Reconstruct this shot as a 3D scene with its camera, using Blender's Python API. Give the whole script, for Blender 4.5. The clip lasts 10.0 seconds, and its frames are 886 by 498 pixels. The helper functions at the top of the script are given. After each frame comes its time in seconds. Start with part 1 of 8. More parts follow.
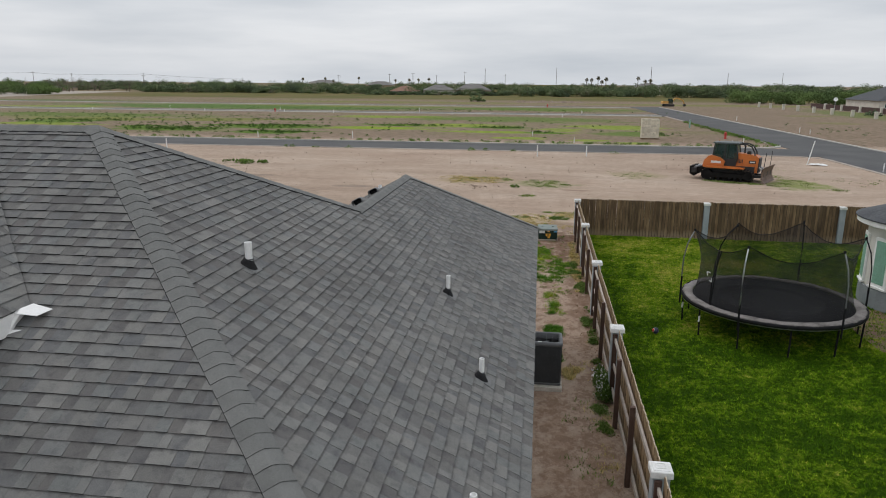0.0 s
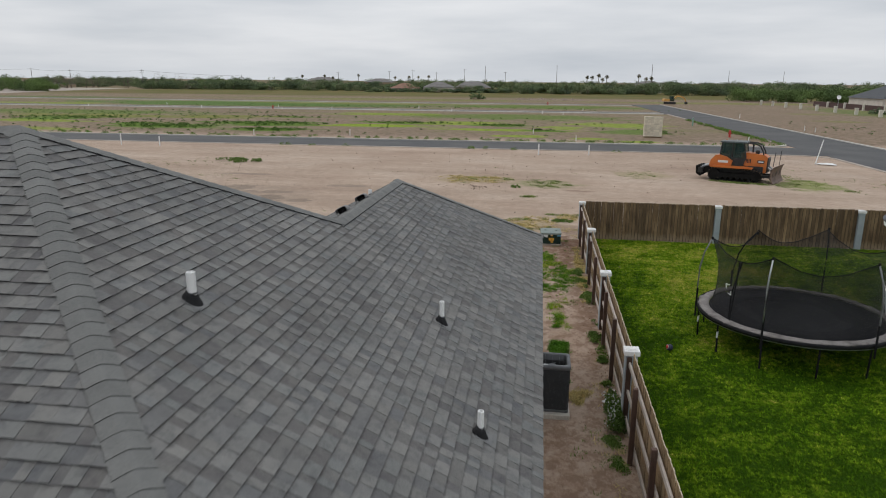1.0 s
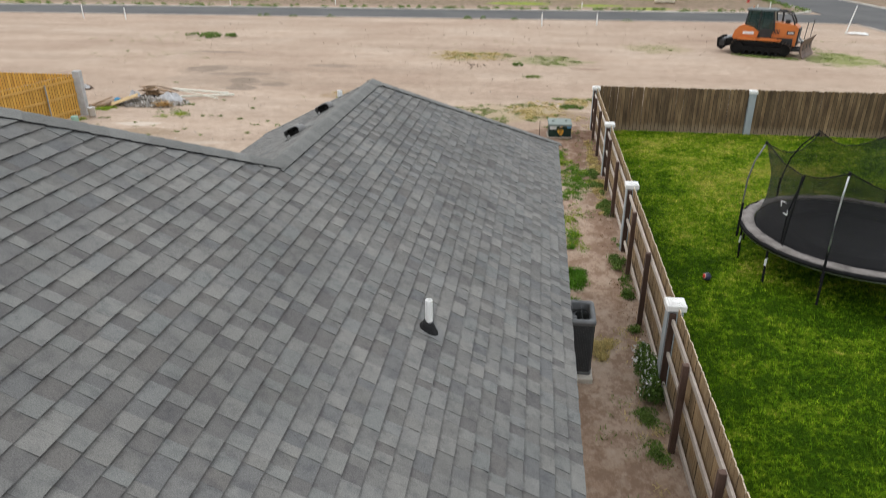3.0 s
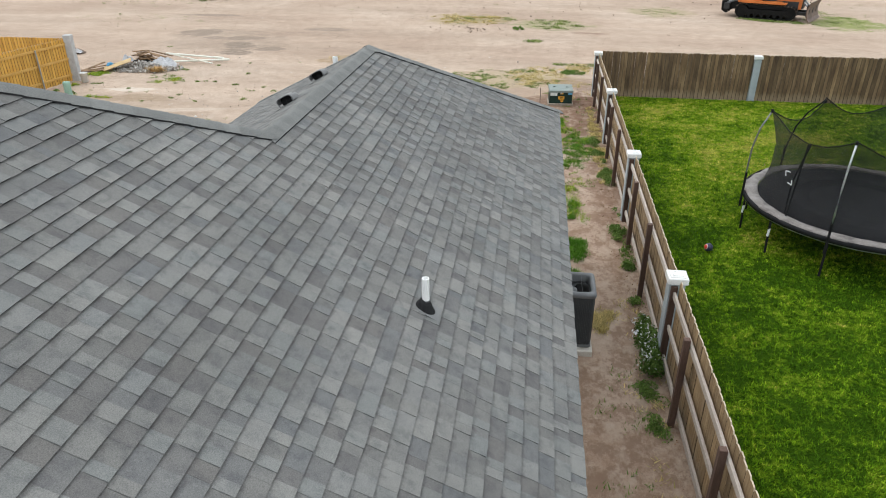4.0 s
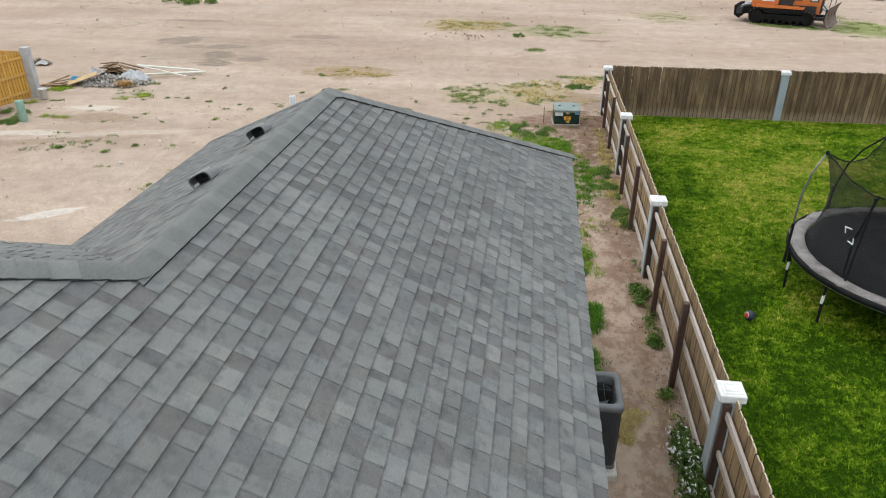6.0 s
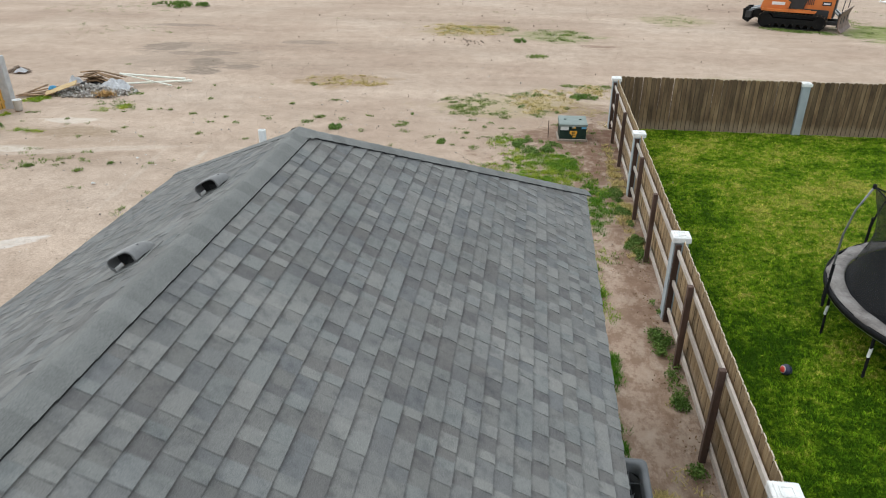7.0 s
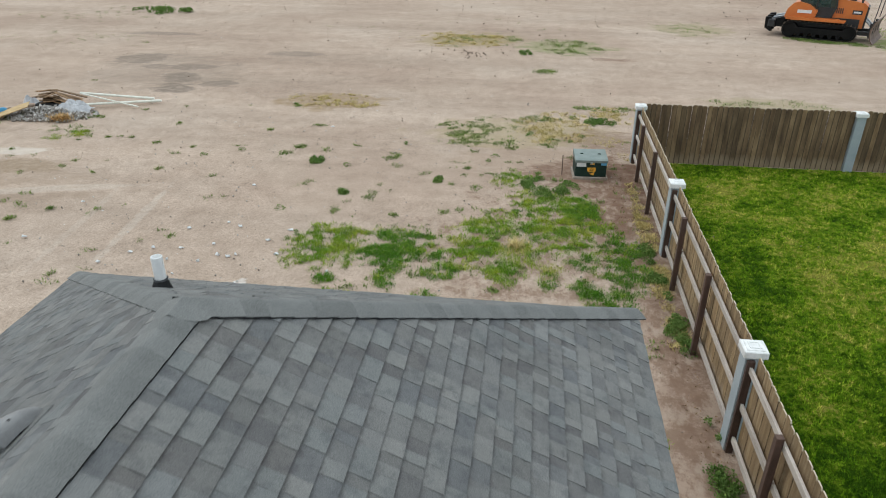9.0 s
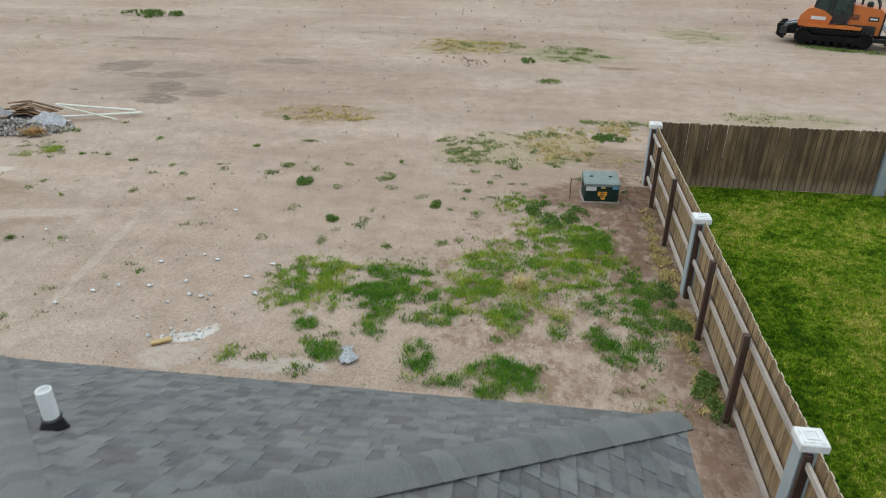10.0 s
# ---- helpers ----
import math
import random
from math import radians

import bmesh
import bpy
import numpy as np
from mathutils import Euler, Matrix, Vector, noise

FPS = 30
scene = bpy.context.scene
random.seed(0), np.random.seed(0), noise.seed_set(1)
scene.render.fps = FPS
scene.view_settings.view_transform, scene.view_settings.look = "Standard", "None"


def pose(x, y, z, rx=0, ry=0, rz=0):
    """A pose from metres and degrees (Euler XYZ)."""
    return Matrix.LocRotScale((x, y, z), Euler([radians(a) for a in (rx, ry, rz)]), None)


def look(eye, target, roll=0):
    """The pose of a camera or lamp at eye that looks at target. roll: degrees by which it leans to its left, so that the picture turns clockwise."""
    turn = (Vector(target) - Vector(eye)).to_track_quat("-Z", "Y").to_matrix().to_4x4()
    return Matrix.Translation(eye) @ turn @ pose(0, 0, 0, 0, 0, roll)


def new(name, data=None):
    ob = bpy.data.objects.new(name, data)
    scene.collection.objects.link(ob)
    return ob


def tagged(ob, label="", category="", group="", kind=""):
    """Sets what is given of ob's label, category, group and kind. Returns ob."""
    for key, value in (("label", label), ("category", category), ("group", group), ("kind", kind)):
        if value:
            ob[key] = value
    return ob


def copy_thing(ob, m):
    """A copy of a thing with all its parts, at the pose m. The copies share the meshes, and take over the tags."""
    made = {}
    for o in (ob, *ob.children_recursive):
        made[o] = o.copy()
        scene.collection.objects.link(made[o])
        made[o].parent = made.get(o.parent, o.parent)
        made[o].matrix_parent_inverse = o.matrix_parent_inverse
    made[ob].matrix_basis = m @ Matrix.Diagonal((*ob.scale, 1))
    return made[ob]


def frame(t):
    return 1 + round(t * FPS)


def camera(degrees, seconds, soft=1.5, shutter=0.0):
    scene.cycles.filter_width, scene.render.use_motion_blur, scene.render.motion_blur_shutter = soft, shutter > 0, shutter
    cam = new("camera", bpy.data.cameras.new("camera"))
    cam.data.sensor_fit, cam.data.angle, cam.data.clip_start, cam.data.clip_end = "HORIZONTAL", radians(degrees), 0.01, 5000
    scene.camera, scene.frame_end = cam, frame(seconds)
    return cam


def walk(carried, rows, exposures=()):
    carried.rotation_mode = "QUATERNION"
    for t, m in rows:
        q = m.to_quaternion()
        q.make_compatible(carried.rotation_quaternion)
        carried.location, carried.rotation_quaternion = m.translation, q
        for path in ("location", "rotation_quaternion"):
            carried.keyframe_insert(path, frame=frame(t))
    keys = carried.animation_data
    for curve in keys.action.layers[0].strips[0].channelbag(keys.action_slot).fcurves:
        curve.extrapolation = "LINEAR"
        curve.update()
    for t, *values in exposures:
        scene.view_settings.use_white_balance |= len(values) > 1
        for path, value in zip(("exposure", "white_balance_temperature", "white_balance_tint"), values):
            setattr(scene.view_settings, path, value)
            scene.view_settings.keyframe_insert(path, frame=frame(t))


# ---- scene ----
cam = camera(65.8, 10.0, 1.0, shutter=0.3)
PATH = [
    (0, (0.104, -1.387, 6.970), (-0.163, 0.538, 6.499), 0.40),
    (0.5, (0.096, -1.078, 6.919), (-0.171, 0.846, 6.444), 0.50),
    (1, (-0.024, 0.190, 6.916), (-0.290, 2.113, 6.438), 0.50),
    (1.5, (-0.226, 1.814, 6.919), (-0.489, 3.738, 6.442), 0.30),
    (2, (-0.366, 2.837, 6.920), (-0.628, 4.761, 6.443), 0.30),
    (2.3, (-0.387, 3.128, 6.913), (-0.648, 5.051, 6.433), 0.26),
    (2.5, (-0.400, 3.301, 6.906), (-0.659, 5.217, 6.393), 0.20),
    (2.8, (-0.406, 3.494, 6.911), (-0.655, 5.355, 6.220), 0.10),
    (3, (-0.412, 3.617, 6.916), (-0.651, 5.424, 6.092), -0.00),
    (3.1, (-0.416, 3.655, 6.916), (-0.652, 5.442, 6.051), -0.05),
    (3.2, (-0.423, 3.685, 6.916), (-0.655, 5.458, 6.022), -0.10),
    (4.3, (-0.423, 4.041, 6.903), (-0.654, 5.804, 5.991), 0.09),
    (4.5, (-0.420, 4.265, 6.900), (-0.650, 6.029, 5.988), 0.10),
    (5, (-0.454, 4.959, 6.902), (-0.684, 6.723, 5.988), 0.00),
    (5.5, (-0.514, 5.820, 6.916), (-0.744, 7.583, 6.000), 0.00),
    (7, (-0.744, 8.280, 6.908), (-0.972, 10.043, 5.992), 0.00),
    (7.5, (-0.839, 9.116, 6.912), (-1.065, 10.879, 5.994), 0.10),
    (8, (-0.935, 9.936, 6.911), (-1.162, 11.699, 5.995), 0.10),
    (8.5, (-1.019, 10.744, 6.917), (-1.247, 12.506, 5.999), 0.10),
    (9, (-1.110, 11.583, 6.924), (-1.337, 13.345, 6.005), 0.10),
    (9.5, (-1.195, 12.414, 6.919), (-1.421, 14.177, 6.001), 0.20),
    (10, (-1.298, 13.242, 6.920), (-1.522, 15.005, 6.002), 0.30),
]
walk(cam, [(t, look(eye, target, roll)) for t, eye, target, roll in PATH],
     exposures=[(0.0, -0.04, 6550, 14), (2.4, -0.14, 6600, 14), (2.8, 0.31, 6700, 14), (3.2, 0.62, 6650, 12.5), (4.3, 0.75, 6450, 11), (5.5, 0.7, 6450, 11),
                (7.0, 0.55, 6370, 9.5), (8.0, 0.47, 6290, 8.4), (9.0, 0.36, 6220, 7.6), (10.0, 0.23, 6160, 7)])

# ---- light: overcast day ----
world = bpy.data.worlds.new("world")
scene.world = world
world.use_nodes = True
wt = world.node_tree
for n in list(wt.nodes):
    wt.nodes.remove(n)
SUN_ELEVATION, SUN_TURN = 50.0, 300.5
sky = wt.nodes.new("ShaderNodeTexSky")
sky.sky_type = "NISHITA"
sky.sun_disc = False
sky.sun_elevation, sky.sun_rotation = radians(SUN_ELEVATION), radians(SUN_TURN)
sky.dust_density = 3.0
co = wt.nodes.new("ShaderNodeTexCoord")
mp = wt.nodes.new("ShaderNodeMapping")
mp.inputs["Scale"].default_value = (1.3, 1.3, 9.0)
cloud = wt.nodes.new("ShaderNodeTexNoise")
cloud.inputs["Scale"].default_value, cloud.inputs["Detail"].default_value = 1.6, 5.0
cloud.inputs["Roughness"].default_value = 0.52
cr = wt.nodes.new("ShaderNodeValToRGB")
cr.color_ramp.elements[0].position, cr.color_ramp.elements[0].color = 0.33, (7.1, 7.85, 8.4, 1)
cr.color_ramp.elements[1].position, cr.color_ramp.elements[1].color = 0.66, (10.2, 10.75, 10.95, 1)
mixer = wt.nodes.new("ShaderNodeMix")
mixer.data_type = "RGBA"
mixer.inputs[0].default_value = 0.93
bg = wt.nodes.new("ShaderNodeBackground")
bg.inputs["Strength"].default_value = 0.081
out = wt.nodes.new("ShaderNodeOutputWorld")
wt.links.new(co.outputs["Generated"], mp.inputs["Vector"])
wt.links.new(mp.outputs["Vector"], cloud.inputs["Vector"])
wt.links.new(cloud.outputs["Fac"], cr.inputs["Fac"])
wt.links.new(sky.outputs["Color"], mixer.inputs[6])
wt.links.new(cr.outputs["Color"], mixer.inputs[7])
# an overcast sky is brighter overhead than at the horizon
up = wt.nodes.new("ShaderNodeSeparateXYZ")
wt.links.new(co.outputs["Generated"], up.inputs[0])
rise = wt.nodes.new("ShaderNodeMapRange")
rise.inputs["From Min"].default_value, rise.inputs["From Max"].default_value = 0.1, 1.0
rise.inputs["To Min"].default_value, rise.inputs["To Max"].default_value = 1.0, 1.42
wt.links.new(up.outputs["Z"], rise.inputs["Value"])
gain = wt.nodes.new("ShaderNodeVectorMath")
gain.operation = "SCALE"
wt.links.new(mixer.outputs[2], gain.inputs[0])
wt.links.new(rise.outputs["Result"], gain.inputs["Scale"])
wt.links.new(gain.outputs["Vector"], bg.inputs["Color"])
wt.links.new(bg.outputs["Background"], out.inputs["Surface"])
sun = new("sun", bpy.data.lights.new("sun", "SUN"))
sun.data.energy, sun.data.angle, sun.data.color = 0.66, radians(26), (1.0, 0.97, 0.92)
sun.matrix_world = look((-56, 33, 78), (0, 0, 2))


# ---- materials ----
def fresh(name):
    m = bpy.data.materials.new(name)
    m.use_nodes = True
    return m, m.node_tree, m.node_tree.nodes["Principled BSDF"]


def noise_of(nt, vec, scale, detail=5.0, rough=0.55):
    n = nt.nodes.new("ShaderNodeTexNoise")
    n.inputs["Scale"].default_value, n.inputs["Detail"].default_value = scale, detail
    n.inputs["Roughness"].default_value = rough
    nt.links.new(vec, n.inputs["Vector"])
    return n.outputs["Fac"]


def ramp_of(nt, fac, stops):
    r = nt.nodes.new("ShaderNodeValToRGB")
    el = r.color_ramp.elements
    while len(el) < len(stops):
        el.new(0.5)
    for e, (p, c) in zip(el, stops):
        e.position = p
        e.color = (*c, 1) if len(c) == 3 else c
    nt.links.new(fac, r.inputs["Fac"])
    return r.outputs["Color"]


def mix_of(nt, fac, a, b, mode="MIX"):
    m = nt.nodes.new("ShaderNodeMix")
    m.data_type, m.blend_type = "RGBA", mode
    for value, slot in ((fac, m.inputs[0]), (a, m.inputs[6]), (b, m.inputs[7])):
        if isinstance(value, (int, float)):
            slot.default_value = value
        elif isinstance(value, tuple):
            slot.default_value = (*value, 1)
        else:
            nt.links.new(value, slot)
    return m.outputs[2]


def calc(nt, op, a, b=0.0, clamp=False):
    m = nt.nodes.new("ShaderNodeMath")
    m.operation, m.use_clamp = op, clamp
    for value, slot in ((a, m.inputs[0]), (b, m.inputs[1])):
        if isinstance(value, (int, float)):
            slot.default_value = value
        else:
            nt.links.new(value, slot)
    return m.outputs[0]


def position_of(nt, stretch=(1, 1, 1), local=False):
    if local:
        src = nt.nodes.new("ShaderNodeTexCoord").outputs["Object"]
    else:
        src = nt.nodes.new("ShaderNodeNewGeometry").outputs["Position"]
    m = nt.nodes.new("ShaderNodeMapping")
    m.inputs["Scale"].default_value = stretch
    nt.links.new(src, m.inputs["Vector"])
    return m.outputs["Vector"]


def bump_of(nt, bsdf, height, strength, distance=0.01):
    b = nt.nodes.new("ShaderNodeBump")
    b.inputs["Strength"].default_value, b.inputs["Distance"].default_value = strength, distance
    nt.links.new(height, b.inputs["Height"])
    nt.links.new(b.outputs["Normal"], bsdf.inputs["Normal"])


def surf(name, stops, scale=3.0, rough=0.8, bump=0.3, grain=60.0, metal=0.0, stretch=(1, 1, 1), tint="", spread=0.25,
         speck=0.25, local=False, tints=None, specular=0.5, blend=0.0):
    """A procedural surface: a coarse drift of colours, a fine grain, and a random shade for each island or object."""
    m, nt, b = fresh(name)
    p = position_of(nt, stretch, local)
    n = len(stops)
    col = ramp_of(nt, noise_of(nt, p, scale), [(0.32 + 0.36 * i / max(1, n - 1), c) for i, c in enumerate(stops)])
    fine = noise_of(nt, p, grain, 3.0, 0.7)
    g = ramp_of(nt, fine, [(0.25, (1 - speck,) * 3), (0.75, (1 + speck,) * 3)])
    col = mix_of(nt, 1.0, col, g, "MULTIPLY")
    if blend:
        drops = noise_of(nt, p, blend, 4.0, 0.6)
        col = mix_of(nt, 1.0, col, ramp_of(nt, drops, [(0.3, (0.76, 0.77, 0.79)), (0.48, (1.0, 1.0, 1.0)), (0.72, (1.09, 1.09, 1.08))]), "MULTIPLY")
    if tint:
        if tint == "island":
            r = nt.nodes.new("ShaderNodeNewGeometry").outputs["Random Per Island"]
        else:
            r = nt.nodes.new("ShaderNodeObjectInfo").outputs["Random"]
        shades = tints or [(0.0, (1 - spread,) * 3), (1.0, (1 + spread,) * 3)]
        col = mix_of(nt, 1.0, col, ramp_of(nt, r, shades), "MULTIPLY")
    nt.links.new(col, b.inputs["Base Color"])
    b.inputs["Roughness"].default_value, b.inputs["Metallic"].default_value = rough, metal
    b.inputs["Specular IOR Level"].default_value = specular
    bump_of(nt, b, fine, bump)
    return m


SHINGLE = [(0.148, 0.147, 0.142), (0.168, 0.167, 0.161), (0.189, 0.187, 0.179)]
LIGHT_TAB = [(0.0, (0.9, 0.91, 0.93)), (0.22, (1.0, 0.99, 0.97)), (0.45, (0.95, 0.99, 1.0)), (0.7, (1.09, 1.09, 1.07)), (0.86, (1.13, 1.12, 1.1)), (1.0, (1.0, 1.03, 1.05))]
DARK_TAB = [(0.0, (0.68, 0.67, 0.69)), (0.22, (0.8, 0.77, 0.76)), (0.42, (0.77, 0.79, 0.83)), (0.64, (0.93, 0.92, 0.91)), (0.82, (0.82, 0.81, 0.8)), (1.0, (1.05, 1.05, 1.05))]


def shingle_surface(name, tint, tints, shadow_band):
    """Mineral granules on a laminated tab: a shade for each tab, drops of other granules, and a ragged shadow band
    painted into the colour at its head.
    """
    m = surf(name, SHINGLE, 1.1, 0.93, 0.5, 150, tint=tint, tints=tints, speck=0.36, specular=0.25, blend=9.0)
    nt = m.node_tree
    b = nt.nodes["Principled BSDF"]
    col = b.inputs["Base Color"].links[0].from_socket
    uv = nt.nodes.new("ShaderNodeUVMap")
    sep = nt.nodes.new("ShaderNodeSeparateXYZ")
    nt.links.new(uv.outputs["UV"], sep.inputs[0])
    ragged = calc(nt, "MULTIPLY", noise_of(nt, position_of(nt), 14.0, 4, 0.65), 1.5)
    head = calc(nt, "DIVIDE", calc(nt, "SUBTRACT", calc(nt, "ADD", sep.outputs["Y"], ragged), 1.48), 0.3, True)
    nt.links.new(mix_of(nt, calc(nt, "MULTIPLY", head, shadow_band), col, (0.085, 0.078, 0.076)), b.inputs["Base Color"])
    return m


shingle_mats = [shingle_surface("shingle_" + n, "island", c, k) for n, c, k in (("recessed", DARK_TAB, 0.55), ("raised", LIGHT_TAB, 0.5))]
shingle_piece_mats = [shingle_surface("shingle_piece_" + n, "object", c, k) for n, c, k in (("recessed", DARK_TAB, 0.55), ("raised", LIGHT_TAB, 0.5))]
cap_mat = surf("cap_shingle", [(0.153, 0.155, 0.149), (0.177, 0.179, 0.171)], 5.0, 0.93, 0.6, 140, tint="object", spread=0.12, speck=0.42, specular=0.25)
# dark cut asphalt; it also paints in the shadow lines under butts and caps
cut_mat = surf("cut_asphalt_edge", [(0.022, 0.022, 0.023), (0.035, 0.035, 0.036)], 8, 0.95, 0.2, 60, specular=0.1)
deck_mat = surf("roof_felt", [(0.03, 0.03, 0.032), (0.04, 0.04, 0.042)], 3)
white_mat = surf("white_paint", [(0.74, 0.74, 0.72), (0.8, 0.8, 0.79)], 2.5, 0.55, 0.1, 40, speck=0.05)
pvc_mat = surf("white_pvc", [(0.74, 0.74, 0.73), (0.82, 0.82, 0.81)], 6, 0.4, 0.05, 60, speck=0.04)
rubber_mat = surf("black_rubber", [(0.01, 0.01, 0.011), (0.018, 0.018, 0.019)], 8, 0.7, 0.2, 80, specular=0.2)
stucco_mat = surf("stucco", [(0.55, 0.53, 0.49), (0.62, 0.6, 0.56)], 1.5, 0.9, 0.5, 90, speck=0.1)
vent_mat = surf("grey_vent_paint", [(0.16, 0.158, 0.156), (0.23, 0.228, 0.225)], 6, 0.6, 0.2, 90, speck=0.15)
black_mat = surf("dark_opening", [(0.008, 0.008, 0.008), (0.015, 0.015, 0.015)], 6, 0.8, 0.1)
picket_mat = surf("weathered_picket", [(0.18, 0.115, 0.055), (0.25, 0.172, 0.09), (0.32, 0.235, 0.135)], 3.5, 0.85, 0.5, 26, stretch=(6, 6, 0.5), tint="object",
                  tints=[(0, (0.78, 0.76, 0.74)), (0.5, (0.98, 0.97, 0.95)), (1, (1.2, 1.17, 1.12))], speck=0.22)
far_picket_mat = surf("grey_picket", [(0.095, 0.058, 0.031), (0.172, 0.113, 0.061), (0.26, 0.178, 0.1)], 2.0, 0.88, 0.5, 26, stretch=(3, 3, 0.5), tint="object",
                      tints=[(0, (0.6, 0.59, 0.57)), (0.5, (0.9, 0.88, 0.86)), (0.9, (1.1, 1.08, 1.03)), (1, (1.4, 1.37, 1.3))], speck=0.28)


def splash(m, foot):
    """Rain splash bleaches the feet of the boards, with a ragged upper edge."""
    nt = m.node_tree
    b = nt.nodes["Principled BSDF"]
    col = b.inputs["Base Color"].links[0].from_socket
    sep = nt.nodes.new("ShaderNodeSeparateXYZ")
    nt.links.new(position_of(nt), sep.inputs[0])
    edge = calc(nt, "ADD", 0.1, calc(nt, "MULTIPLY", noise_of(nt, position_of(nt, (5, 5, 0.8)), 1.5, 4, 0.6), 0.5))
    f = calc(nt, "DIVIDE", calc(nt, "SUBTRACT", edge, sep.outputs["Z"]), 0.22, True)
    nt.links.new(mix_of(nt, calc(nt, "MULTIPLY", f, 0.5), col, foot), b.inputs["Base Color"])


splash(far_picket_mat, (0.34, 0.26, 0.175))
splash(picket_mat, (0.4, 0.33, 0.25))
rail_mat = surf("sunbleached_rail", [(0.36, 0.31, 0.27), (0.5, 0.45, 0.4)], 4, 0.85, 0.4, 40, stretch=(2, 0.5, 2), tint="object", spread=0.12)
end_grain_mat = surf("pale_end_grain", [(0.4, 0.33, 0.24), (0.52, 0.44, 0.33)], 6, 0.9, 0.3, 60)
# dark board edges: the shade of the gaps put into the colour
gap_shade_mat = surf("gap_shade", [(0.05, 0.033, 0.02), (0.08, 0.055, 0.034)], 5, 0.95, 0.2, 40)
post_mat = surf("red_brown_post", [(0.06, 0.035, 0.026), (0.1, 0.058, 0.042)], 4, 0.8, 0.4, 40, stretch=(4, 4, 0.6), tint="object", spread=0.2)
pillar_mat = surf("blue_grey_render", [(0.3, 0.345, 0.37), (0.37, 0.41, 0.43)], 3, 0.7, 0.25, 60, speck=0.08)
cap_white_mat = surf("white_pillar_cap", [(0.62, 0.62, 0.6), (0.78, 0.78, 0.77)], 9, 0.65, 0.3, 60, speck=0.1)
concrete_mat = surf("kerb_concrete", [(0.36, 0.34, 0.3), (0.5, 0.48, 0.44)], 0.8, 0.9, 0.3, 30, speck=0.15)
dusty_kerb_mat = surf("dusty_kerb", [(0.27, 0.23, 0.19), (0.4, 0.35, 0.3)], 0.8, 0.95, 0.3, 30, speck=0.15)
asphalt_mat = surf("asphalt", [(0.052, 0.053, 0.055), (0.085, 0.084, 0.083)], 0.18, 0.9, 0.4, 30, speck=0.15)


# ---- mesh building ----
class Build:
    """Gathers vertices and faces of one mesh."""

    def __init__(self):
        self.v, self.f = [], []

    def add(self, verts, faces):
        k = len(self.v)
        self.v += [tuple(p) for p in verts]
        self.f += [tuple(i + k for i in q) for q in faces]
        return self

    def box(self, lo, hi, m=None, bevel=0.0):
        (x0, y0, z0), (x1, y1, z1) = lo, hi
        if bevel <= 0:
            vs = [(x0, y0, z0), (x1, y0, z0), (x1, y1, z0), (x0, y1, z0), (x0, y0, z1), (x1, y0, z1), (x1, y1, z1), (x0, y1, z1)]
            fs = [(3, 2, 1, 0), (4, 5, 6, 7), (0, 1, 5, 4), (1, 2, 6, 5), (2, 3, 7, 6), (3, 0, 4, 7)]
        else:
            c = bevel
            ring = [(x0 + c, y0), (x1 - c, y0), (x1, y0 + c), (x1, y1 - c), (x1 - c, y1), (x0 + c, y1), (x0, y1 - c), (x0, y0 + c)]
            inn = [(min(max(x, x0 + c), x1 - c), min(max(y, y0 + c), y1 - c)) for x, y in ring]
            vs = [(x, y, z0) for x, y in ring] + [(x, y, z1 - c) for x, y in ring] + [(x, y, z1) for x, y in inn]
            fs = [tuple(range(7, -1, -1)), tuple(range(16, 24))]
            for lv in (0, 8):
                fs += [(lv + i, lv + (i + 1) % 8, lv + 8 + (i + 1) % 8, lv + 8 + i) for i in range(8)]
        if m:
            vs = [m @ Vector(p) for p in vs]
        return self.add(vs, fs)

    def tube(self, pts, r, seg=8, caps=True, r_end=None):
        """A round bar along a row of points."""
        pts = [Vector(p) for p in pts]
        rows = []
        for i, p in enumerate(pts):
            d = (pts[min(i + 1, len(pts) - 1)] - pts[max(i - 1, 0)]).normalized()
            a = d.cross(Vector((0, 0, 1)))
            if a.length < 1e-3:
                a = Vector((1, 0, 0))
            a.normalize()
            b = d.cross(a)
            rr = r if r_end is None else r + (r_end - r) * i / (len(pts) - 1)
            rows.append([p + (a * math.cos(k * math.tau / seg) + b * math.sin(k * math.tau / seg)) * rr for k in range(seg)])
        vs = [p for row in rows for p in row]
        fs = [(i * seg + k, i * seg + (k + 1) % seg, (i + 1) * seg + (k + 1) % seg, (i + 1) * seg + k) for i in range(len(rows) - 1) for k in range(seg)]
        if caps:
            fs += [tuple(range(seg - 1, -1, -1)), tuple((len(rows) - 1) * seg + k for k in range(seg))]
        return self.add(vs, fs)

    def lathe(self, profile, seg=20, at=(0, 0, 0), closed=False):
        """Turns a profile of (radius, height) round the vertical."""
        vs = [(at[0] + r * math.cos(k * math.tau / seg), at[1] + r * math.sin(k * math.tau / seg), at[2] + z) for r, z in profile for k in range(seg)]
        n = len(profile)
        fs = [(i % n * seg + k, i % n * seg + (k + 1) % seg, (i + 1) % n * seg + (k + 1) % seg, (i + 1) % n * seg + k) for i in range(n if closed else n - 1) for k in range(seg)]
        return self.add(vs, fs)

    def slab(self, poly, thick, m=None):
        """A flat outline in x, z given a thickness along y."""
        n = len(poly)
        vs = [(x, 0, z) for x, z in poly] + [(x, thick, z) for x, z in poly]
        if m:
            vs = [m @ Vector(p) for p in vs]
        fs = [tuple(range(n)), tuple(range(2 * n - 1, n - 1, -1))] + [(i, i + n, (i + 1) % n + n, (i + 1) % n) for i in range(n)]
